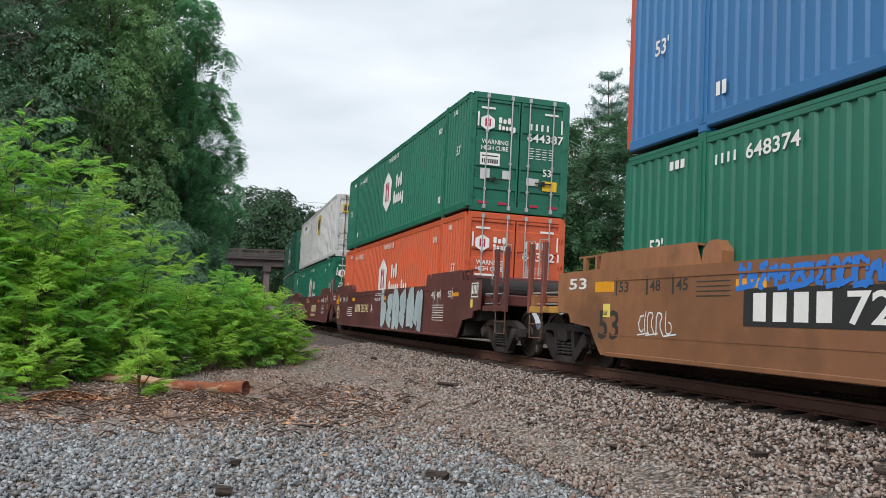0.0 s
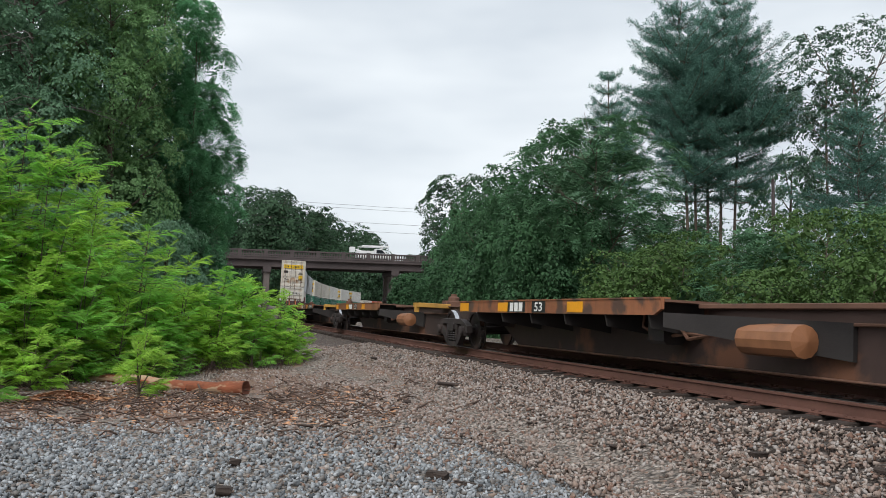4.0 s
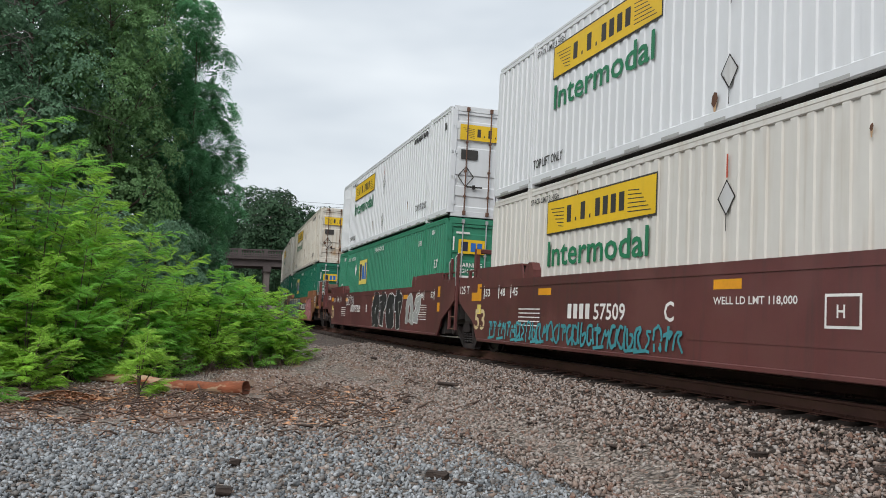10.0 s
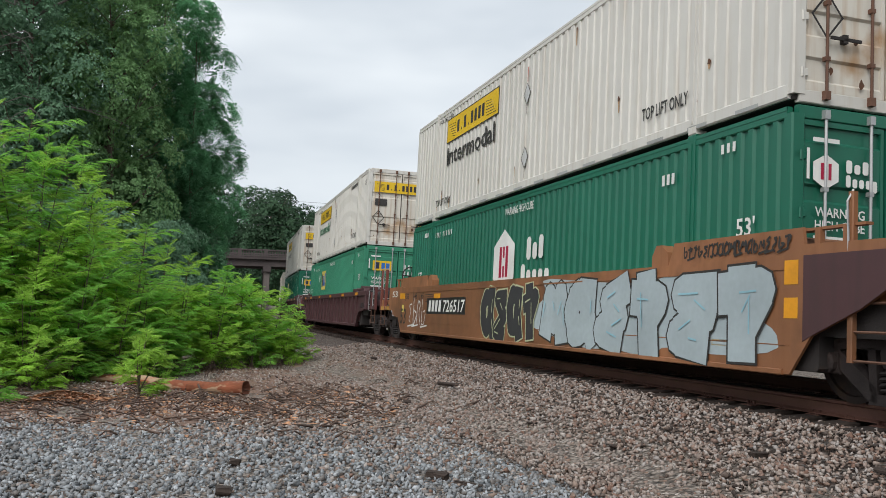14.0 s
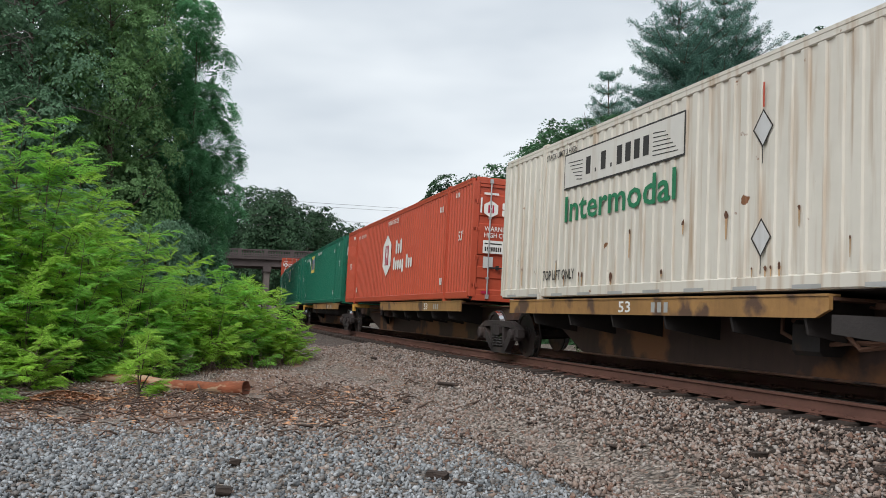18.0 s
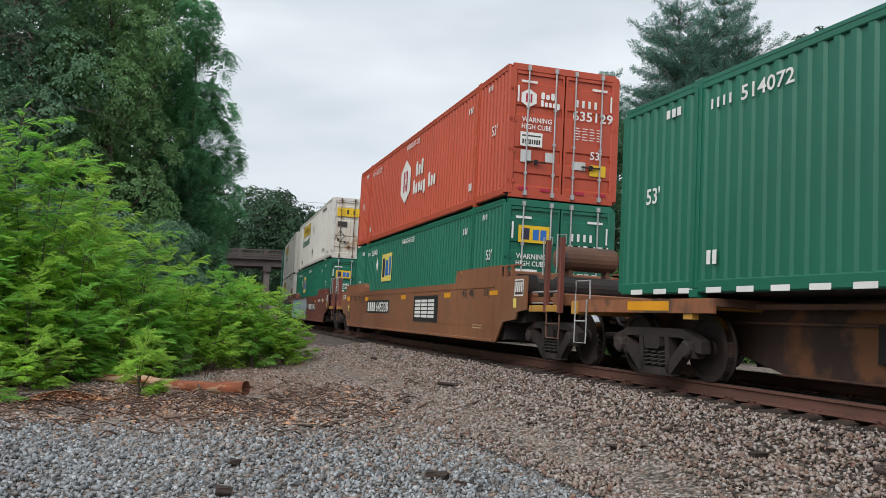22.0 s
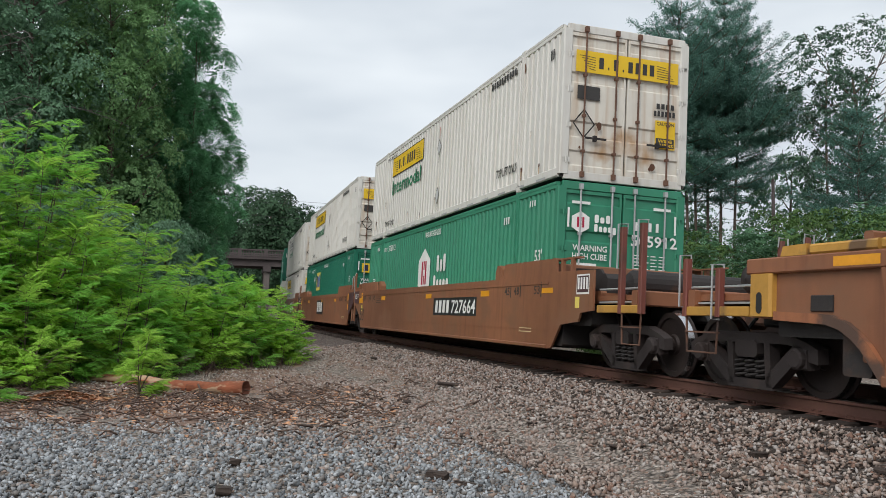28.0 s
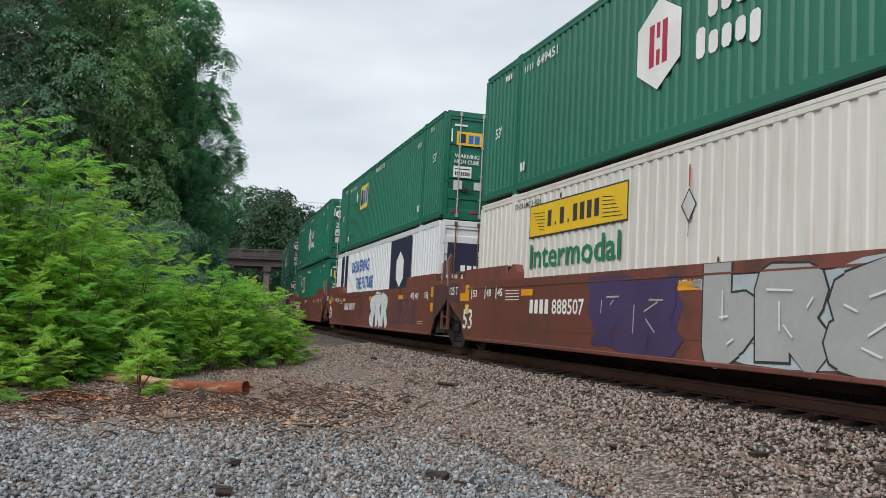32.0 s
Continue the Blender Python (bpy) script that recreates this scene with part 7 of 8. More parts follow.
def fronds(rng, c, d, s, pairs=5, droop=0.35):
    """Feathered leaves from c along d: pairs of leaflets on a drooping rib."""
    n = len(c)
    d = unit(d)
    sd = unit(np.cross(d, np.array([0, 0, 1.0]) + rng.normal(0, 0.25, (n, 3))))
    s = np.asarray(s)[:, None]
    V = []
    for i in range(pairs):
        q = (i + 0.7) / pairs
        base = c + d * s * q - np.array([0, 0, droop]) * s * q * q
        w = s * 0.34 * math.sin(math.pi * (0.22 + 0.66 * q))
        for sg in (-1, 1):
            V.append(np.stack([base - d * s * 0.4 / pairs, base + sd * sg * w * 0.5 - d * s * 0.12 / pairs, base + sd * sg * w + d * s * 0.12 - np.array([0, 0, 0.22]) * w, base + sd * sg * w * 0.45 + d * s * 0.6 / pairs], 1))
    v = np.concatenate(V, 0).reshape(-1, 3)
    return v, np.arange(len(v)).reshape(-1, 4)


def lobes_points(rng, lobes, n, inner=0.8, gap=0.0):
    """Points over the outsides of a heap of ellipsoids, and the way out at each."""
    w = np.array([(r[0] * r[1] * r[2]) ** (2 / 3) for _, r in lobes])
    k = rng.choice(len(lobes), n * 3, p=w / w.sum())
    C = np.array([c for c, _ in lobes])[k]
    R = np.array([r for _, r in lobes])[k]
    d = unit(rng.normal(0, 1, (n * 3, 3)))
    p = C + d * R * (inner + (1.05 - inner) * rng.random((n * 3, 1)) ** 0.5)
    o = unit(d / R)
    ok = np.ones(len(p), bool)
    for j, (c, r) in enumerate(lobes):
        q = ((p - np.array(c)) / np.array(r))
        ok &= ~(((q * q).sum(1) < 0.6) & (k != j))
    if gap:
        g = np.sin(p[:, 0] * 1.9 + p[:, 2] * 0.7) * np.sin(p[:, 1] * 1.7) * np.sin(p[:, 2] * 2.1 + p[:, 0])
        ok &= g > -gap
    return p[ok][:n], o[ok][:n]


def sprays(rng, p, o, per, cr, size, lift=0.5, droop=0.5, fern=0.0, hang=0.0):
    """A dome of overlapping leaves at each point, its top turned up and out; fern: rosettes of feathered leaves that long."""
    n = len(p)
    a = unit(o * (1 - lift) + np.array([0, 0, lift]) + rng.normal(0, 0.18, (n, 3)))
    rc = np.repeat(cr * rng.uniform(0.55, 1.45, n), per)[:, None]
    c, A = np.repeat(p, per, 0), np.repeat(a, per, 0)
    T = unit(np.cross(A, rng.normal(0, 1, (n * per, 3))))
    rho = np.sqrt(rng.random((n * per, 1)))
    down = np.array([0, 0, -1.0])
    if fern:
        return fronds(rng, c + T * rho * rc * 0.35 + rng.normal(0, 0.08, c.shape), T + A * rng.uniform(0.0, 0.6, (n * per, 1)) + down * droop * 0.4, fern * rng.uniform(0.6, 1.25, n * per), droop=droop * 0.8)
    pos = c + T * rho * rc + (down * (droop * 0.55 + hang * rng.random((n * per, 1)) * 2.2) - A * 0.25) * rho ** 2 * rc + rng.normal(0, 0.07, c.shape) * rc
    nrm = A + T * rho * 0.8 + rng.normal(0, 0.33, c.shape)
    d = T + down * (droop + hang) + rng.normal(0, 0.45, c.shape)
    return kites(pos, d, nrm, size * rng.uniform(0.6, 1.3, n * per))


def trunk_mesh(rng, h, r, limbs, lean=(0, 0), crown_r=2.5, z_limb=0.35):
    b = Bag()
    pts = [(lean[0] * t * t * h + 0.15 * math.sin(3 * t + h), lean[1] * t * t * h + 0.12 * math.cos(2.5 * t), t * h) for t in np.linspace(0, 1, 7)]
    pts[0] = (pts[0][0], pts[0][1], -0.6)
    b.tube(pts, r, 8, r * 0.22)
    for i in range(limbs):
        t = z_limb + (0.95 - z_limb) * (i + 0.5) / limbs
        a = i * 2.4 + rng.uniform(-0.4, 0.4)
        base = Vector((lean[0] * t * t * h + 0.15 * math.sin(3 * t + h), lean[1] * t * t * h + 0.12 * math.cos(2.5 * t), t * h))
        ln = crown_r * rng.uniform(0.7, 1.1) * (1.15 - 0.5 * t)
        d = Vector((math.cos(a), math.sin(a), rng.uniform(0.35, 0.9)))
        p1, p2 = base + d * ln * 0.5, base + d * ln + Vector((0, 0, ln * 0.25))
        b.tube([base, p1, p2], r * 0.36 * (1.1 - t * 0.6), 5, r * 0.06)
        for k in (-1, 1):
            q = p1 + Vector((math.cos(a + k * 0.7), math.sin(a + k * 0.7), 0.5)) * ln * 0.5
            b.tube([p1, q], r * 0.14, 4, r * 0.04)
    return b.mesh("trunk")


def tree(x, y, top, radius, leaf, seed, label, clumps=600, per=40, size=0.13, cr=0.5, low=0.0, lobes_n=9, trunk_r=0.22, limbs=9, gap=0.0, squash=1.0, lean=(0, 0), group="trees beside the track", inner=0.8, name="tree", ry=None, fern=0.0, lift=0.5, droop=0.5, hang=0.0, core=0.45, dead=0):
    """A trunk with limbs under a crown of leaf sprays on a heap of lobes, with a close dark inside."""
    rng = np.random.default_rng(seed)
    z0 = float(ground_z(np.array([x]), np.array([y]))[0])
    h = top - z0
    t = thing(name, label, "tree" if name == "tree" else "shrub", pose(x, y, z0), group)
    ry = ry or radius
    lb = []
    zl = h * low
    for i in range(lobes_n):
        f = (i + 0.5) / lobes_n
        zc = zl + (h - zl) * (0.08 + 0.86 * f)
        wide = math.sin(math.pi * (0.16 + 0.74 * f)) ** 0.7 * squash + (1 - squash)
        a = i * 2.399 + seed
        k = 0.6 * wide
        rr = radius * (0.42 + 0.3 * rng.random()) * (0.55 + 0.45 * wide)
        lb.append(((math.cos(a) * radius * k + lean[0] * f * f * h, math.sin(a) * ry * k + lean[1] * f * f * h, zc), (rr, rr * ry / radius, min(rr * 0.95, (h - zl) * 0.3))))
    p, o = lobes_points(rng, lb, clumps, inner, gap)
    p[:, 2] = np.clip(p[:, 2], 0.15, h)
    v, f = sprays(rng, p, o, per, cr, size, lift, droop, fern, hang)
    if core:
        C = np.array([c for c, _ in lb])
        R = np.array([r for _, r in lb])
        k = rng.integers(0, len(lb), int(clumps * core * 2))
        q = C[k] + unit(rng.normal(0, 1, (len(k), 3))) * R[k] * rng.uniform(0.25, 0.68, (len(k), 1))
        q[:, 2] = np.clip(q[:, 2], 0.15, h)
        v2, f2 = kites(q, rng.normal(0, 1, q.shape), rng.normal(0, 1, q.shape), np.full(len(k), (0.2 if fern else min(0.32, size * 2.4)) if size < 0.3 else size * 2.0), 0.5)
        v, f = np.concatenate([v, v2]), np.concatenate([f, f2 + len(v)])
    part("trunk", trunk_mesh(rng, h * 0.86, trunk_r, limbs, lean, radius, max(0.25, low)), M["bark"], t)
    part("crown", quads_mesh("crown", v, f, M[leaf]), None, t)
    for i in range(dead):
        b = Bag()
        a = -1.15 + rng.uniform(-0.8, 0.9)
        z = rng.uniform(0.32, 0.85) * h
        q0 = Vector((0, 0, z))
        ln = radius * rng.uniform(1.05, 1.45)
        dr = rng.uniform(-0.75, 0.1)
        q = [q0 + Vector((math.cos(a + 0.35 * u) * ln * u, math.sin(a + 0.35 * u) * ln * u, ln * (0.4 * u + dr * u * u))) for u in (0, 0.3, 0.55, 0.8, 1.0)]
        b.tube(q, 0.085, 6, 0.02)
        for u in (2, 3, 4):
            for s_ in (-1, 1):
                e = q[u] + Vector((math.cos(a + s_ * 0.8), math.sin(a + s_ * 0.8), rng.uniform(-0.9, 0.2))) * ln * rng.uniform(0.2, 0.42)
                b.tube([q[u], (q[u] + e) / 2 + Vector((0, 0, 0.1)), e], 0.028, 4, 0.008)
        part("bare_branch", b, M["twig_grey"], t, "bare grey dead branch")
    return t


def pine(x, y, top, radius, seed, label, trunks=1, bare=0.35, tiers=17, spacing=0.75):
    """Bare trunks below, whorls of near level branches above, each a flat plume of needle tufts."""
    rng = np.random.default_rng(seed)
    z0 = float(ground_z(np.array([x]), np.array([y]))[0])
    h = top - z0
    t = thing("pine_tree", label, "tree", pose(x, y, z0), "trees beside the track")
    P, D = [], []
    for k in range(trunks):
        stems = Bag()
        dx, dy = (k - (trunks - 1) / 2) * spacing + rng.uniform(-0.15, 0.15), rng.uniform(-0.6, 0.6)
        hh = h * (1 - 0.07 * ((k * 2) % 3))
        stems.tube([(dx * 0.8, dy, -0.6), (dx, dy, hh * 0.5), (dx * 1.3, dy, hh)], 0.13, 8, 0.03)
        for i in range(22):
            f = 0.12 + (bare - 0.06) * i / 22
            a = rng.uniform(0, 6.28)
            e = Vector((dx + math.cos(a) * rng.uniform(0.5, 1.3), dy + math.sin(a), f * hh + rng.uniform(-0.3, 0.3)))
            stems.tube([(dx, dy, f * hh), e], 0.025, 4, 0.008, caps=False)
        for i in range(tiers):
            f = bare + (0.985 - bare) * (i + rng.uniform(-0.1, 0.1)) / (tiers - 1)
            prof = min(1.0, 0.24 + (1.0 - f) * 2.0) * (0.7 + 0.3 * min(1, (f - bare) * 4 + 0.3))
            for j in range(rng.integers(6, 10) if f > bare + 0.16 else 3):
                a = rng.uniform(0, 2 * math.pi)
                ln = radius * prof * rng.uniform(0.5, 1.15)
                base = np.array([dx * (1 + 0.3 * f), dy, f * hh])
                d = np.array([math.cos(a), math.sin(a), 0.02 + 0.7 * max(0, f - 0.55)])
                rise = 0.24 * ln
                tip = base + d * ln + np.array([0, 0, rise])
                stems.tube([base, base + d * ln * 0.55 + np.array([0, 0, 0.06 * ln]), tip], 0.045, 4, 0.012, caps=False)
                side = np.array([-math.sin(a), math.cos(a), 0])
                for q in np.linspace(0.2, 1.0, max(4, int(ln * 5))):
                    w = (0.42 * ln * (1.1 - q) + 0.12) * (0.6 + 0.4 * math.sin(q * 9 + j))
                    for g in np.linspace(-1, 1, max(2, int(w * 6))):
                        P.append(base + d * ln * q + side * g * w + np.array([0, 0, rise * q * q + rng.uniform(-0.1, 0.16)]))
                        D.append(d * 0.8 + side * g * 0.7 + np.array([0, 0, 0.5]))
        part("trunk", stems.mesh("trunk"), M["bark"], t, "grey-brown trunk with bare lower branches")
    p, dd = np.array(P), np.array(D)
    per = 15
    c = np.repeat(p, per, 0)
    d = unit(np.repeat(unit(dd), per, 0) * 0.6 + rng.normal(0, 0.6, c.shape))
    c = c + rng.normal(0, 0.09, c.shape)
    s = unit(np.cross(d, rng.normal(0, 1, c.shape)))
    ln = rng.uniform(0.12, 0.27, (len(c), 1))
    v = np.stack([c - s * 0.022, c + s * 0.022, c + d * ln], 1).reshape(-1, 3)
    part("crown", quads_mesh("crown", v, np.arange(len(v)).reshape(-1, 3), M["needle"]), None, t)
    return t


# fern-like leaf of the saplings by the track: a rib with pairs of leaflets, about 0.5 m long along x
def frond_mesh(seed, pairs=9, length=0.5):
    rng = np.random.default_rng(seed)
    v, f = [], []
    bend = rng.uniform(0.3, 0.75)
    for i in range(pairs):
        q = (i + 0.8) / pairs
        x, z = q * length * (1 - 0.12 * bend * q), -bend * q * q * length * 0.6 + 0.12 * q * length
        w = length * 0.27 * math.sin(math.pi * (0.2 + 0.7 * q)) + 0.015
        t = length / pairs * 0.8
        for sgn in (-1, 1):
            dz = rng.uniform(-0.45, 0.05) * w
            n = len(v)
            v += [(x - t * 0.35, 0, z), (x - t * 0.1, sgn * w * 0.5, z + dz * 0.3 + 0.012), (x + w * 0.3, sgn * w, z + dz), (x + t * 0.75, sgn * w * 0.45, z + dz * 0.3)]
            f += [(n, n + 1, n + 2), (n, n + 2, n + 3)]
    n = len(v)
    v += [(0, -0.004, 0), (0, 0.004, 0), (length * 0.5, 0.003, -0.1 * bend * length), (length * 0.95, 0, -0.5 * bend * length)]
    f += [(n, n + 1, n + 2), (n, n + 2, n + 3)]
    return np.array(v), np.array(f)


FRONDS = [frond_mesh(k) for k in range(6)]


def sapling(x, y, h, r, seed, leaf, label, stems=5, count=260, size=1.0):
    """A bush of thin stems with side shoots, whose fern-like leaves lie in tiers; its stems sway as separate parts."""
    rng = np.random.default_rng(seed)
    z0 = float(ground_z(np.array([x]), np.array([y]))[0])
    t = thing("sapling_bush", label, "bush", pose(x, y, z0), "saplings beside the track")
    swaying = []
    for k in range(stems):
        a = k * 2.4 + rng.uniform(-0.5, 0.5)
        ln = h * (1.1 if k == 0 else rng.uniform(0.5, 0.98))
        out = r * rng.uniform(0.35, 0.9) * (0.35 if k == 0 else 1)
        b = Bag()
        line = lambda q: np.array([math.cos(a) * out * q ** 1.3, math.sin(a) * out * q ** 1.3, ln * q * (1 - 0.06 * q)])
        b.tube([line(q) for q in np.linspace(0, 1, 6)], 0.011 + 0.003 * h, 5, 0.005)
        V, Fc, nv = [], [], 0

        def frond(p, yaw, el, sc):
            nonlocal nv
            fv, ff = FRONDS[rng.integers(0, 6)]
            rot = np.array(Euler((rng.normal(0, 0.35), -el, yaw)).to_matrix())
            V.append(fv @ rot.T * sc + p)
            Fc.append(ff + nv)
            nv += len(fv)
        left = int(count * 1.55) // stems
        shoots = max(3, int(left / 11))
        for j in range(shoots):
            q = 0.02 + 0.95 * ((j + rng.uniform(0, 0.7)) / shoots)
            base = line(q)
            sa = j * 2.4 + rng.uniform(-0.5, 0.5)
            sl = r * (1.0 - 0.5 * q) * rng.uniform(0.45, 1.1) + 0.08
            se = rng.uniform(0.05, 0.55)
            way = np.array([math.cos(sa) * math.cos(se), math.sin(sa) * math.cos(se), math.sin(se)])
            b.tube([base, base + way * sl * 0.5, base + way * sl + np.array([0, 0, -0.08 * sl])], 0.009, 4, 0.003, caps=False)
            m = 10
            for i in range(m):
                g = 0.15 + 0.85 * i / (m - 1)
                frond(base + way * sl * g, sa + (1 if i % 2 else -1) * rng.uniform(0.5, 1.1) * (1.05 - 0.7 * g), rng.normal(0.12, 0.22), size * rng.uniform(0.55, 1.05) * (1.0 - 0.25 * g))
        for i in range(8):
            frond(line(1.0 - 0.02 * i), i * 2.4, rng.uniform(0.25, 1.1), size * rng.uniform(0.5, 0.85))
        st = part("stem", b, M["bark"], t, "thin leafy stem")
        part("leaves", quads_mesh("leaves", np.concatenate(V), np.concatenate(Fc), M[leaf]), None, st)
        swaying.append(st)
    SWAY.append((swaying, h, seed))
    return t


SWAY = []


def plant_all():
    # tall wood on the far side of the clearing
    D = "tall leafy tree overgrown with vines at the wood's edge"
    tree(-15.9, 54, 20.5, 2.6, "leaf_blue", 101, D, 760, 18, 0.14, 0.45, fern=0.5, trunk_r=0.16, lobes_n=16, squash=0.45, limbs=12, droop=0.8, lift=0.4)
    tree(-19.9, 60, 27, 3.4, "leaf_mid", 102, D, 600, 40, 0.2, 0.7, lobes_n=14, squash=0.4, droop=0.7)
    tree(-19.0, 49, 24, 3.4, "leaf_olive", 103, D, 1000, 60, 0.14, 0.55, lobes_n=18, squash=0.3, droop=0.7, limbs=14, trunk_r=0.3)
    tree(-22.5, 46.5, 24, 3.8, "leaf_dark", 104, "tall dark tree with bare grey branches showing", 800, 56, 0.14, 0.6, lobes_n=17, squash=0.35, limbs=14, trunk_r=0.3, dead=11, core=1.2)
    tree(-27.0, 44, 24, 4.2, "leaf_dark", 105, "tall dark tree with bare grey branches showing", 600, 50, 0.17, 0.7, lobes_n=15, squash=0.4, limbs=14, trunk_r=0.3, dead=3, core=1.2)
    tree(-24.0, 60, 30, 5.0, "leaf_dark", 106, "tall dark tree deep in the wood", 520, 30, 0.4, 1.0, lobes_n=14, squash=0.3, core=3.0)
    tree(-28.5, 55, 30, 5.5, "leaf_dark", 107, "tall dark tree deep in the wood", 520, 30, 0.4, 1.0, lobes_n=14, squash=0.3, core=3.0)
    tree(-18.3, 62, 12.5, 2.1, "leaf_blue", 108, "vine-covered tree at the wood's edge", 330, 46, 0.17, 0.5, lobes_n=11, squash=0.5, hang=0.4)
    tree(-21.4, 74, 13.6, 2.4, "leaf_mid", 109, "vine-covered tree at the wood's edge", 380, 46, 0.19, 0.6, lobes_n=11, squash=0.5, hang=0.4)
    tree(-26.2, 92, 14.2, 2.8, "leaf_mid", 110, "leafy tree beside the bridge", 320, 40, 0.24, 0.75, lobes_n=9, squash=0.5)
    tree(-31.0, 100, 17, 4.0, "leaf_dark", 111, "leafy tree beside the bridge", 340, 36, 0.3, 0.9, lobes_n=9, squash=0.5)
    for i, (x, y, h, r) in enumerate(((-17.5, 40, 6.5, 2.6), (-21.0, 34, 7.5, 3.4), (-14.8, 46, 5.5, 2.0), (-25, 31, 9, 3.6), (-15.5, 53, 6.5, 2.2))):
        tree(x, y, h, r, "leaf_olive" if i % 2 else "leaf_dark", 120 + i, "dense leafy undergrowth at the wood's edge", 420, 46, 0.12, 0.45, lobes_n=11, trunk_r=0.08, limbs=5, name="shrub", squash=0.8)
    # beyond the bridge
    far = ((-37, 188, 27, 8.5), (-45, 215, 31, 10), (-33.5, 224, 28, 6), (-36, 262, 32, 6.5), (-52, 180, 27, 9), (-41, 240, 29, 7), (-33, 165, 22, 6))
    for i, (x, y, h, r) in enumerate(far):
        tree(x, y, h, r, "leaf_far", 140 + i, "distant leafy tree behind the bridge", 420, 30, 0.45, 1.5, lobes_n=14, trunk_r=0.35, limbs=6, squash=0.7)
    tree(3.2, 150, 24.3, 6.6, "leaf_far", 150, "broad tree standing beside the road beyond the bridge", 420, 46, 0.34, 1.15, lobes_n=17, trunk_r=0.4, squash=0.85, gap=0.05, low=0.2, core=0.12)
    tree(14, 158, 22, 8, "leaf_far", 151, "leafy tree beyond the bridge", 420, 36, 0.4, 1.4, lobes_n=12, squash=0.8)
    tree(-3.5, 172, 13, 5, "leaf_far", 152, "leafy tree beyond the bridge", 260, 36, 0.4, 1.2, lobes_n=9, squash=0.8)
    # banks of vines on the far side of the track
    V = "heap of vines climbing over trees beside the track"
    for i, (x, y, h, r) in enumerate(((0.6, 112, 7.2, 3.4), (2.6, 98, 9.3, 4.0), (3.3, 84, 11.3, 4.0), (5.0, 72, 12.6, 3.8), (5.8, 62, 11.6, 3.4), (4.6, 92, 13, 4.2), (8.3, 66, 15.6, 2.7), (1.2, 78, 5.4, 3.2), (2.6, 66, 5.6, 3.2), (3.4, 55, 5.0, 2.8), (5.2, 50, 7.6, 2.9), (-2.5, 100, 5.2, 3.4))):
        tree(x, y, h, r, "leaf_kudzu", 160 + i, V, 420, 44, 0.17 if y < 80 else 0.23, 0.5, lobes_n=15, trunk_r=0.12, limbs=5, squash=0.7, name="shrub", lift=0.45, hang=0.75, droop=0.6)
    # compound-leaved tree
    tree(7.7, 44, 11.0, 3.9, "leaf_ail", 180, "broad tree with layered compound leaves", 430, 11, 0.15, 0.5, fern=0.6, lobes_n=18, trunk_r=0.16, limbs=16, squash=0.85, gap=0.12, lift=0.75, droop=0.55, core=0.7)
    tree(5.6, 43, 6.6, 2.6, "leaf_kudzu", 181, V, 420, 44, 0.14, 0.45, lobes_n=10, trunk_r=0.1, limbs=5, squash=0.75, name="shrub", hang=0.7)
    tree(10.2, 62, 14.2, 2.4, "leaf_dark", 182, "leafy tree behind the vines", 420, 46, 0.16, 0.5, lobes_n=12, squash=0.8)
    # pines
    pine(17.2, 56, 21.9, 5.4, 190, "tall dark green pine with several bare trunks", trunks=5, bare=0.44, tiers=12, spacing=0.85)
    tree(17.6, 63, 9.6, 4.2, "leaf_dark", 199, "leafy tree behind the pine trunks", 300, 40, 0.15, 0.5, lobes_n=11, squash=0.8, gap=0.12, core=0.15)
    pine(12.9, 66, 19.3, 3.3, 191, "smaller dark green pine", trunks=2, bare=0.45, tiers=11)
    pine(22.6, 47, 12.0, 3.4, 192, "young pine among the shrubs", trunks=1, bare=0.2, tiers=13)
    # open tree with an arching limb
    tree(25.9, 52, 18.4, 5.0, "leaf_open", 195, "open-crowned tree with dark twisting limbs", 620, 40, 0.13, 0.42, lobes_n=17, limbs=20, low=0.4, trunk_r=0.26, lean=(-0.08, 0), inner=0.6, core=0)
    tree(22.3, 50, 17.4, 2.0, "leaf_open", 196, "open-crowned tree with dark twisting limbs", 130, 40, 0.13, 0.4, lobes_n=8, limbs=12, low=0.6, trunk_r=0.12, inner=0.6, core=0)
    tree(24.0, 60, 12.5, 4.0, "leaf_dark", 197, "leafy tree behind the shrubs", 420, 44, 0.14, 0.5, lobes_n=11, squash=0.8, gap=0.1)
    tree(13.4, 60, 7.6, 4.6, "leaf_dark", 198, "leafy undergrowth below the pines", 420, 44, 0.15, 0.5, lobes_n=11, name="shrub")
    # shrubs along the far side of the track
    S = "leafy yellow-green shrub beside the track"
    for i, (x, y, h, r) in enumerate(((9.4, 34, 3.6, 2.2), (11.6, 32, 3.9, 2.2), (13.6, 31, 4.6, 2.3), (16.0, 30, 4.3, 2.4), (18.0, 31, 4.9, 2.6), (11.0, 40, 4.7, 2.5), (15.6, 38, 5.6, 2.7), (19.5, 36, 5.8, 2.9), (8.0, 36, 3.5, 2.1), (13.0, 26, 2.7, 1.7), (16.0, 25, 3.0, 1.9), (10.5, 27.5, 2.4, 1.6), (14.6, 21, 2.0, 1.5), (12.2, 47, 5.4, 2.6), (6.8, 32.5, 2.6, 1.7))):
        k = i % 3
        tree(x, y, h, r, ("leaf_shrub", "leaf_ail", "leaf_shrub")[k], 210 + i, S, 330, (30, 9, 30)[k], 0.095, 0.32, fern=(0, 0.4, 0)[k], lobes_n=13, trunk_r=0.06, limbs=7, name="shrub", squash=0.8, group="shrubs beside the track", lift=0.65, core=0.6)
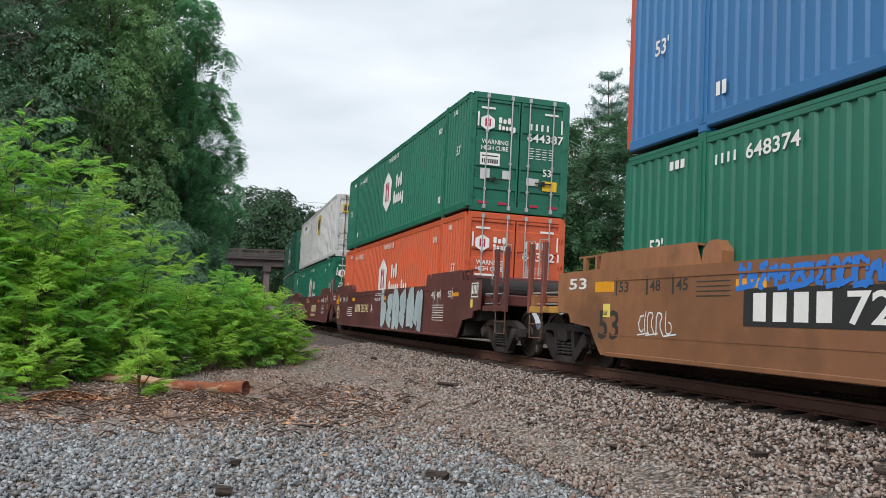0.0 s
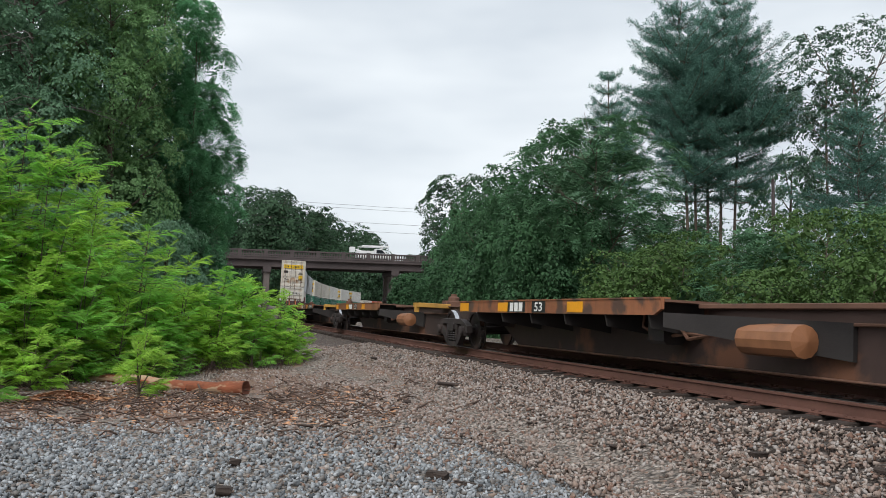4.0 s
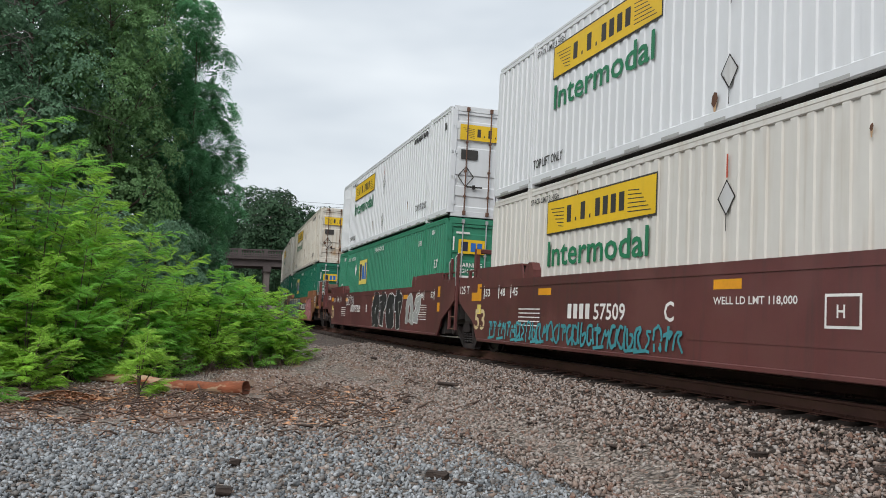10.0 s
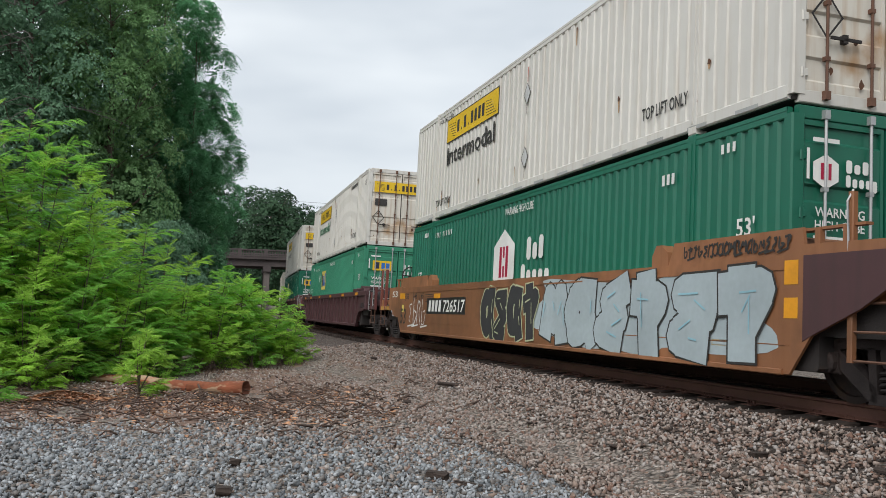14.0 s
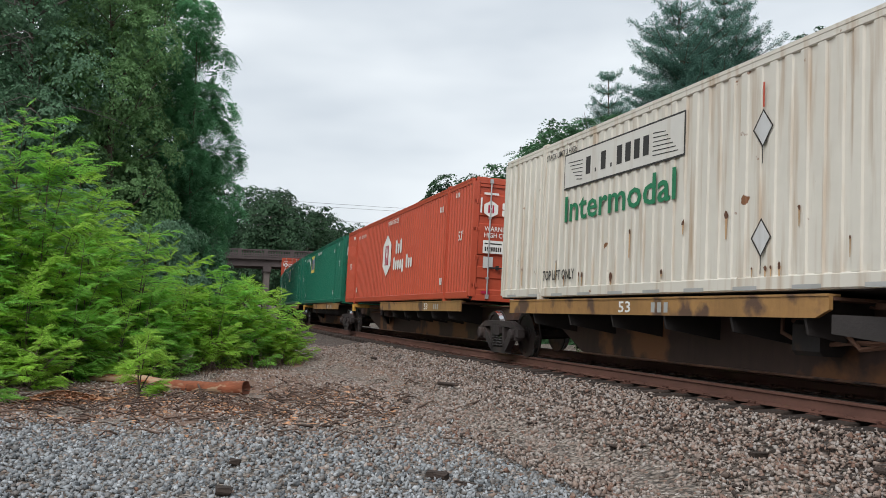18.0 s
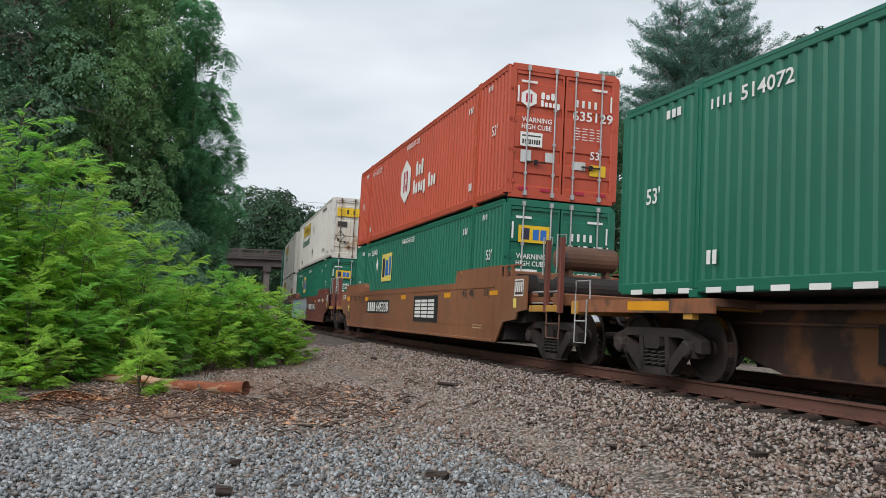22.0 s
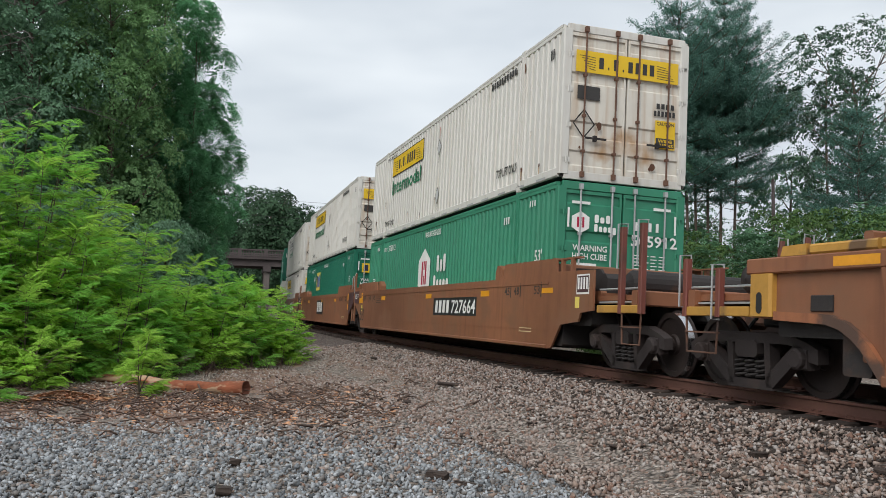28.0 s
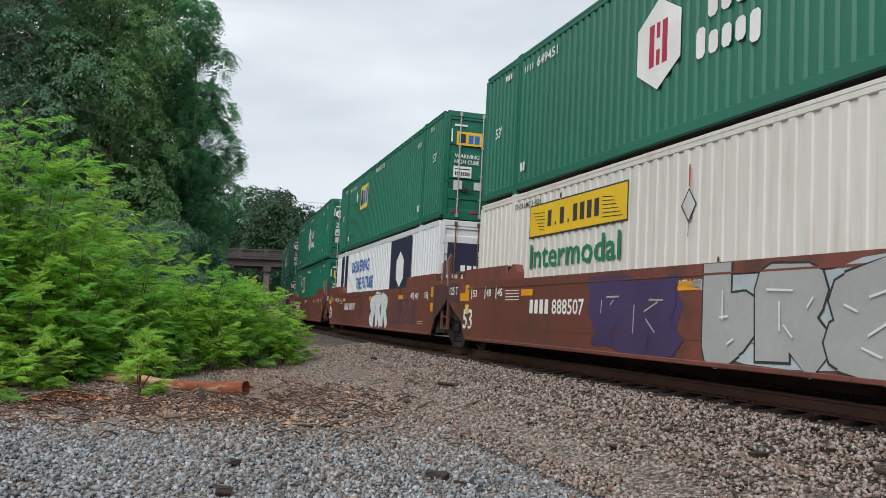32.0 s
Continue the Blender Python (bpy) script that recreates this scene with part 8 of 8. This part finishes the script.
    # thicket of saplings near the camera
    B = "bright green sapling thicket with fern-like leaves"
    for i, (x, y, h, r, nf) in enumerate(((-9.3, 16.5, 5.0, 1.5, 800), (-8.3, 17.5, 5.0, 1.5, 800), (-10.4, 18.6, 5.4, 1.6, 700), (-7.5, 18.2, 3.6, 1.3, 660), (-6.8, 19.2, 3.1, 1.25, 600), (-7.3, 20.8, 3.1, 1.3, 480), (-6.1, 20.2, 2.55, 1.2, 540), (-5.6, 21.2, 2.2, 1.15, 480), (-5.2, 22.2, 2.05, 1.1, 440), (-4.7, 22.4, 1.75, 1.0, 400), (-4.5, 23.0, 1.5, 0.75, 320), (-4.0, 23.6, 1.2, 0.6, 220), (-4.7, 24.6, 1.8, 1.0, 320), (-5.8, 24.2, 2.2, 1.2, 340), (-7.6, 23.2, 3.0, 1.4, 380), (-9.2, 21.8, 4.2, 1.6, 420), (-8.7, 15.5, 3.1, 1.2, 480), (-9.6, 14.4, 2.4, 1.1, 380), (-8.3, 18.4, 2.4, 1.0, 380), (-6.3, 18.4, 1.8, 0.9, 330), (-5.3, 20.3, 1.4, 0.8, 280), (-4.95, 14.4, 1.0, 0.42, 130), (-6.75, 12.9, 0.6, 0.45, 80), (-4.05, 22.4, 0.8, 0.45, 120), (-8.0, 14.9, 1.2, 0.8, 200), (-8.7, 17.2, 5.2, 1.4, 760), (-7.9, 17.0, 4.3, 1.25, 620), (-8.2, 19.4, 4.6, 1.3, 520), (-7.1, 16.8, 2.6, 1.0, 420), (-7.6, 16.0, 1.9, 0.9, 320), (-6.5, 17.6, 1.5, 0.9, 300), (-6.0, 19.0, 1.3, 0.8, 260), (-7.2, 15.4, 1.0, 0.8, 200), (-7.7, 17.9, 1.5, 0.8, 210), (-4.6, 21.3, 0.9, 0.55, 170))):
        sapling(x, y, h, r, 300 + i, "leaf_bush" if i % 3 != 1 else "leaf_bush2", B, 6 if h > 2.2 else 4, nf, 0.85 if h > 2 else 0.66)


plant_all()


def far_woods():
    """The wooded rise on the horizon and the woods around, one heap of foliage."""
    rng = np.random.default_rng(77)
    P = []
    for i in range(520):
        x, y = rng.uniform(-170, -8), rng.uniform(440, 600) if i % 2 else rng.uniform(330, 450)
        if off_track(np.array([x]), np.array([y]))[0] > 14 and x < -0.02 * y - 4:
            P.append((x, y, rng.uniform(14, 22), 7))
    for _ in range(160):
        a = rng.uniform(0, 2 * math.pi)
        r = rng.uniform(180, 420)
        x, y = math.cos(a) * r, math.sin(a) * r
        if off_track(np.array([x]), np.array([y]))[0] > 22 and not (-30 < x / max(y, 1) * 100 < 12 and y > 0):
            P.append((x, y, rng.uniform(14, 22), 7))
    V, F, nv = [], [], 0
    for x, y, h, r in P:
        z = float(ground_z(np.array([x]), np.array([y]))[0])
        d = unit(rng.normal(0, 1, (46, 3)))
        c = np.array([x, y, z + h * 0.55]) + d * np.array([r * 0.8, r * 0.8, h * 0.45])
        v, f = sprays(rng, c, d, 7, 1.6, 1.1)
        V.append(v)
        F.append(f + nv)
        nv += len(v)
    tagged(new("far_woods", quads_mesh("far_woods", np.concatenate(V), np.concatenate(F), M["leaf_far"])), "dark green woods on the rise in the distance", "woods", kind="stuff")


far_woods()


# ---- log, chips and sticks on the open ground ----
M["log"] = material("peeled_red_bark", (0.24, 0.075, 0.036), 0.9, vary=0.45, scale=5, stretch=(0.7, 2, 2), spots=(0.42, 0.28, 0.18), spots_at=0.50, spot_scale=2.6, soft=0.05, streaks=0.5, streak_col=(0.07, 0.03, 0.02), bump=1.0, bump_scale=10)
M["log_end"] = material("cut_wood_end", (0.13, 0.045, 0.025), 0.9, vary=0.2, scale=6)
M["chips"] = material("orange_wood_chips", (0.32, 0.165, 0.09), 0.9, vary=0.25, scale=4, island=0.5)
M["twig"] = material("dry_grey_twigs", (0.085, 0.056, 0.043), 0.95, vary=0.25, scale=4, island=0.5)
M["board"] = material("rotten_dark_wood", (0.045, 0.032, 0.026), 0.95, vary=0.3, scale=6, bump=0.5, bump_scale=25)


def make_log():
    x0, y0, x1, y1 = -6.75, 16.9, -3.4, 15.2
    ln = math.hypot(x1 - x0, y1 - y0)
    z0 = float(ground_z(np.array([x1]), np.array([y1]))[0])
    lg = thing("log", "fallen tree log with peeling reddish bark on the dirt", "log", pose(x0, y0, z0 + 0.1, 0, 0, math.degrees(math.atan2(y1 - y0, x1 - x0))))
    rng = random.Random(8)
    b = Bag()
    n, m_ = 14, 26
    v = []
    for i in range(m_):
        t = i / (m_ - 1)
        r = 0.075 + 0.05 * t + rng.uniform(-0.008, 0.008)
        cx, cy, cz = t * ln, 0.1 * math.sin(2.6 * t), 0.035 * math.sin(7 * t) + 0.02
        v += [(cx, cy + math.cos(2 * math.pi * k / n) * r * rng.uniform(0.88, 1.1), cz + math.sin(2 * math.pi * k / n) * r * rng.uniform(0.88, 1.1)) for k in range(n)]
    f = [(i * n + k, i * n + (k + 1) % n, (i + 1) * n + (k + 1) % n, (i + 1) * n + k) for i in range(m_ - 1) for k in range(n)]
    b.add(v, f)
    part("bark", b.mesh("bark", None, True), M["log"], lg)
    e = Bag().add([v[(m_ - 1) * n + k] for k in range(n)] + [(ln - 0.09, 0.1 * math.sin(2.6), 0.035 * math.sin(7) + 0.02)], [(k, (k + 1) % n, n) for k in range(n)])
    e.add([v[k] for k in range(n)], [tuple(range(n))])
    part("cut_end", e.mesh("cut_end"), M["log_end"], lg, "hollow cut end")
    part("branch_stub", Bag().tube([(ln * 0.72, 0.02, 0.05), (ln * 0.8, -0.25, -0.02), (ln * 0.86, -0.5, -0.08)], 0.022, 6, 0.012), M["twig"], lg)


make_log()


def dirt_strip():
    """Bare reddish earth under the thicket, with a ragged edge towards the gravel."""
    M["dirt"] = material("reddish_bare_earth", (0.15, 0.092, 0.066), 0.95, vary=0.45, scale=2.5, spots=(0.26, 0.175, 0.13), spots_at=0.58, spot_scale=5.0, bump=0.8, bump_scale=18)
    us, vs = np.linspace(0, 1, 60), np.linspace(0, 1, 26)
    U, Vv = np.meshgrid(us, vs)
    X = -13 + U * 12.2
    near = 11.2 + 0.1 * X + 0.45 * np.sin(X * 2.1) + 0.25 * np.sin(X * 5.3 + 1)
    farr = 27 - 0.25 * (X + 13)
    Y = near + (farr - near) * Vv
    shrink = np.clip((1 - U) * 6, 0, 1)
    Y = np.where(U > 0.83, near + (farr - near) * (0.5 + (Vv - 0.5) * shrink * 0.9), Y)
    Z = ground_z(X, Y) + 0.006
    r, c = X.shape
    i = (np.arange(r - 1)[:, None] * c + np.arange(c - 1)[None, :]).ravel()
    tagged(new("dirt_verge", quads_mesh("dirt_verge", np.stack([X, Y, Z], -1).reshape(-1, 3), np.stack([i, i + 1, i + 1 + c, i + c], 1), M["dirt"])), "bare reddish earth below the saplings", "dirt", kind="structure")


dirt_strip()


def loose_wood():
    rng = np.random.default_rng(31)
    # chips: small slivers over the dirt strip, and a heap of sawdust-coloured ones
    P = []
    n = 3000
    x = rng.uniform(-7.5, -0.6, n)
    y = 13.6 + 0.1 * x + rng.normal(0, 1.3, n)
    keep = in_view(x, y) & (y < 17)
    x, y = x[keep], y[keep]
    hx, hy = -5.9 + rng.normal(0, 0.38, 900), 13.7 + rng.normal(0, 0.3, 900)
    X, Y = np.concatenate([x, hx]), np.concatenate([y, hy])
    Z = ground_z(X, Y) + 0.012
    Z[len(x):] += 0.16 * np.exp(-((hx + 5.9) ** 2 + (hy - 13.7) ** 2) / 0.2)
    n = len(X)
    a = rng.uniform(0, math.pi, n)
    ln, w = rng.uniform(0.03, 0.11, n), rng.uniform(0.01, 0.03, n)
    d = np.stack([np.cos(a), np.sin(a), rng.uniform(-0.2, 0.2, n)], 1) * ln[:, None]
    s_ = np.stack([-np.sin(a), np.cos(a), rng.uniform(-0.3, 0.3, n)], 1) * w[:, None]
    c = np.stack([X, Y, Z], 1)
    v = np.stack([c - d, c + s_, c + d, c - s_ + [0, 0, 0.012]], 1).reshape(-1, 3)
    i = np.arange(n) * 4
    f = np.concatenate([np.stack([i, i + 1, i + 2], 1), np.stack([i, i + 2, i + 3], 1)])
    tagged(new("wood_chips", quads_mesh("wood_chips", v, f, M["chips"])), "orange-brown wood chips strewn over the dirt", "wood chips", kind="stuff")
    # twigs, joined
    b = Bag()
    r = random.Random(9)
    for i in range(900):
        belt = i % 3
        xx, yy = (r.uniform(-8.0, -0.2), 13.4 + r.gauss(0, 1.3)) if belt else (r.uniform(-6.0, 2.5), r.uniform(9.6, 17.5))
        if xx > -1 and r.random() < 0.55:
            continue
        zz = float(ground_z(np.array([xx]), np.array([yy]))[0]) + 0.035
        a, ln = r.gauss(0, 0.45) + (math.pi if r.random() < 0.5 else 0), r.uniform(0.05, 0.3) * (1.7 if r.random() < 0.12 else 1)
        p0 = Vector((xx, yy, zz))
        p2 = p0 + Vector((math.cos(a) * ln, math.sin(a) * ln, r.uniform(-0.03, 0.09)))
        p1 = (p0 + p2) / 2 + Vector((r.uniform(-0.06, 0.06), r.uniform(-0.06, 0.06), r.uniform(0, 0.05)))
        b.tube([p0, p1, p2], r.uniform(0.004, 0.018), 4, 0.003, caps=False)
    # dead weeds standing along the thicket's foot
    for _ in range(260):
        xx = r.uniform(-8.5, -3.6)
        yy = 15.0 + (xx + 8.5) * 1.35 + r.gauss(0, 0.5)
        zz = float(ground_z(np.array([xx]), np.array([yy]))[0])
        ln, a = r.uniform(0.12, 0.42), r.uniform(0, 6.28)
        b.tube([(xx, yy, zz), (xx + 0.1 * math.cos(a), yy, zz + ln * 0.6), (xx + ln * 0.6 * math.cos(a), yy + ln * 0.3 * math.sin(a), zz + ln)], 0.006, 4, 0.002, caps=False)
    tagged(new("dry_twigs", b.mesh("dry_twigs", M["twig"])), "dry grey twigs and needles strewn over the ground", "twigs", kind="stuff")
    # broken pieces of old sleepers lying on the stones
    for xx, yy, ln, w, h, rz in ((0.16, 14.6, 0.42, 0.10, 0.06, 12), (2.85, 7.9, 0.24, 0.06, 0.05, 38), (-0.02, 7.75, 0.17, 0.07, 0.06, -12), (0.25, 7.5, 0.24, 0.03, 0.02, -25), (1.5, 7.8, 0.2, 0.04, 0.03, -20), (3.55, 6.85, 0.3, 0.06, 0.04, -30), (-1.9, 8.2, 0.1, 0.06, 0.05, 20), (-0.5, 13.2, 0.1, 0.07, 0.05, 0), (-1.65, 21.5, 0.14, 0.1, 0.06, 10), (1.75, 8.9, 0.12, 0.05, 0.03, 30), (1.1, 10.6, 0.16, 0.04, 0.02, 40), (-1.7, 7.0, 0.12, 0.1, 0.06, 5)):
        dd = off_track(np.array([xx]), np.array([yy]))
        zz = max(float(ground_z(np.array([xx]), np.array([yy]), dd)[0]), float(bed_z(dd)[0]) if dd[0] < 3.3 else -9)
        q = Bag().box(-ln / 2, ln / 2, -w / 2, w / 2, 0, h, min(w, h) * 0.25)
        rr = random.Random(int(xx * 100) + 7)
        q.v = [(x + rr.uniform(-0.02, 0.02), y + rr.uniform(-0.012, 0.012), z + rr.uniform(-0.008, 0.012)) for x, y, z in q.v]
        ob = new("wood_fragment", q.mesh("wood_fragment", M["board"]))
        ob.matrix_world = pose(xx, yy, zz + 0.015, 4, 3, rz)
        tagged(ob, "dark rotten fragment of wood on the gravel", "wood", group="wood fragments")


loose_wood()


# ---- wires and pole ----
def wire(pts, r, label):
    tagged(new("overhead_wire", Bag().tube(pts, r, 5).mesh("overhead_wire", M["rubber"])), label, "wire", group="overhead wires")


for z, y in ((17.0, 138), (16.7, 140), (14.4, 138.5), (13.1, 139)):
    wire([(x, y + x * 0.16, z + 0.0012 * (x - 5) ** 2 * 0.35 - 0.012 * x) for x in np.linspace(-90, 80, 18)], 0.02, "thin dark overhead wire behind the bridge")
up = thing("utility_pole", "plain grey utility pole among the trees", "pole", pose(17.9, 47, -0.6))
part("pole", Bag().tube([(0, 0, 0), (0, 0, 9.0)], 0.11, 10, 0.085), M["concrete"], up)
up2 = thing("utility_pole", "wooden utility pole beyond the bridge", "pole", pose(6.9, 139.6, -0.6))
part("pole", Bag().tube([(0, 0, 0), (0, 0, 18.6)], 0.16, 10, 0.11).box(-1.1, 1.1, -0.06, 0.06, 17.4, 17.55), M["bark"], up2)


# ---- vehicles on the bridge ----
def wheels_of(t, xs, r, w):
    me = Bag().lathe([(-0.1, 0.0), (-0.1, r * 0.95), (-0.06, r), (0.06, r), (0.1, r * 0.95), (0.1, 0.0)], 14, "y").mesh("tyre")
    hub = Bag().lathe([(-0.104, 0.0), (-0.104, r * 0.55), (0.104, r * 0.55), (0.104, 0.0)], 10, "y").mesh("rim")
    for x in xs:
        for y in (-w, w):
            wh = part("wheel", me, M["rubber"], t, "black tyre", m=pose(x, y, r))
            part("rim", hub, M["chrome"], wh)


def utility_truck():
    t = thing("utility_truck", "white utility truck with ladder rack and folded bucket boom", "truck")
    part("body", Bag().plate([(-2.9, 0.5), (3.0, 0.5), (3.05, 0.95), (1.55, 1.1), (-2.9, 1.1)], -0.98, 0.98), M["vehicle_white"], t)
    part("cab", Bag().plate([(-0.2, 1.1), (1.75, 1.1), (0.95, 1.85), (-0.1, 1.9)], -0.9, 0.9), M["vehicle_white"], t)
    for y in (-0.905, 0.905):
        part("side_window", Bag().plate([(0.05, 1.2), (1.45, 1.2), (0.88, 1.74), (0.05, 1.76)], y - 0.004, y + 0.004), M["glass"], t)
    part("utility_box", Bag().box(-2.9, -0.4, -1.0, -0.6, 1.1, 1.55, 0.03).box(-2.9, -0.4, 0.6, 1.0, 1.1, 1.55, 0.03), M["vehicle_white"], t)
    part("ladder_rack", Bag().tube([(-2.7, -0.9, 1.5), (-2.6, -0.9, 2.2), (1.8, -0.9, 2.2)], 0.05, 6).tube([(-2.7, 0.9, 1.5), (-2.6, 0.9, 2.2), (1.8, 0.9, 2.2)], 0.05, 6).box(-2.0, 2.0, -0.6, -0.2, 2.25, 2.4, 0.02).box(-2.0, 2.0, 0.2, 0.6, 2.25, 2.4, 0.02), M["vehicle_white"], t)
    part("boom", Bag().tube([(-1.2, 0, 1.3), (-3.0, 0, 1.75)], 0.11, 8).tube([(-1.2, 0, 1.2), (1.2, 0, 2.1)], 0.09, 8), M["vehicle_white"], t)
    part("bucket", Bag().box(-3.9, -3.1, -0.4, 0.4, 1.3, 2.1, 0.06), M["vehicle_white"], t)
    wheels_of(t, (-1.8, 2.0), 0.4, 0.85)
    return t


def saloon_car():
    t = thing("car", "silver car driving over the bridge", "car")
    part("body", Bag().plate([(-2.2, 0.35), (2.2, 0.35), (2.25, 0.7), (1.0, 0.92), (-2.2, 0.95)], -0.88, 0.88), M["vehicle_silver"], t)
    part("cabin", Bag().plate([(-1.7, 0.95), (1.0, 0.92), (0.35, 1.42), (-1.0, 1.45)], -0.78, 0.78), M["vehicle_silver"], t)
    for y in (-0.784, 0.784):
        part("side_window", Bag().plate([(-1.4, 1.0), (0.75, 1.0), (0.28, 1.36), (-0.95, 1.38)], y - 0.004, y + 0.004), M["glass"], t)
    wheels_of(t, (-1.35, 1.4), 0.33, 0.78)
    return t


ROAD_USERS = [(utility_truck(), 3.0, 0.15, 11.9, 2.2), (saloon_car(), 6.0, -6.9, 11.5, 2.2)]


# ---- what moves ----
def motions():
    times = [i * 0.5 for i in range(65)]
    for ob, mid, half, z in MOVERS:
        walk(ob, [(t, rail_pose(max(mid + travel(t), -740), half) @ pose(0, 0, z)) for t in times])
    for ws, k, unit in WHEELSETS:
        mid = TRAIN[unit]["front"] - HX
        rows, a = [], 0.0
        f0 = None
        for f in range(0, 961):
            t = f / FPS
            s_ = mid + travel(t)
            if -52 < s_ < 34:
                if f0 is None:
                    f0 = s_
                    if f > 0:
                        rows.append((0.0, 0.0))
                a = (s_ - f0) / WR
                rows.append((t, a))
        if not rows:
            continue
        if rows[-1][0] < 32:
            rows.append((32.0, a))
        walk(ws, [(t, Matrix.Translation((k, 0, WR)) @ Matrix.Rotation(b, 4, "Y")) for t, b in rows])
    for stems, h, seed in SWAY:
        rng = random.Random(seed)
        for st in stems:
            ph, am = rng.uniform(0, 6.28), rng.uniform(0.8, 2.2)
            rows = []
            for k in range(41):
                t = k * 0.8
                gust = 1 + 0.8 * math.sin(t * 0.5 + 0.3)
                rows.append((t, pose(0, 0, 0, am * gust * math.sin(2.3 * t + ph), am * gust * math.cos(1.9 * t + ph * 1.3), 0)))
            walk(st, rows)
    for ob, t0, x0, v, y in ROAD_USERS:
        walk(ob, [(0, BRIDGE @ pose(x0 - v * t0, y, BRIDGE_ROAD_Z)), (32, BRIDGE @ pose(x0 + v * (32 - t0), y, BRIDGE_ROAD_Z))])


motions()
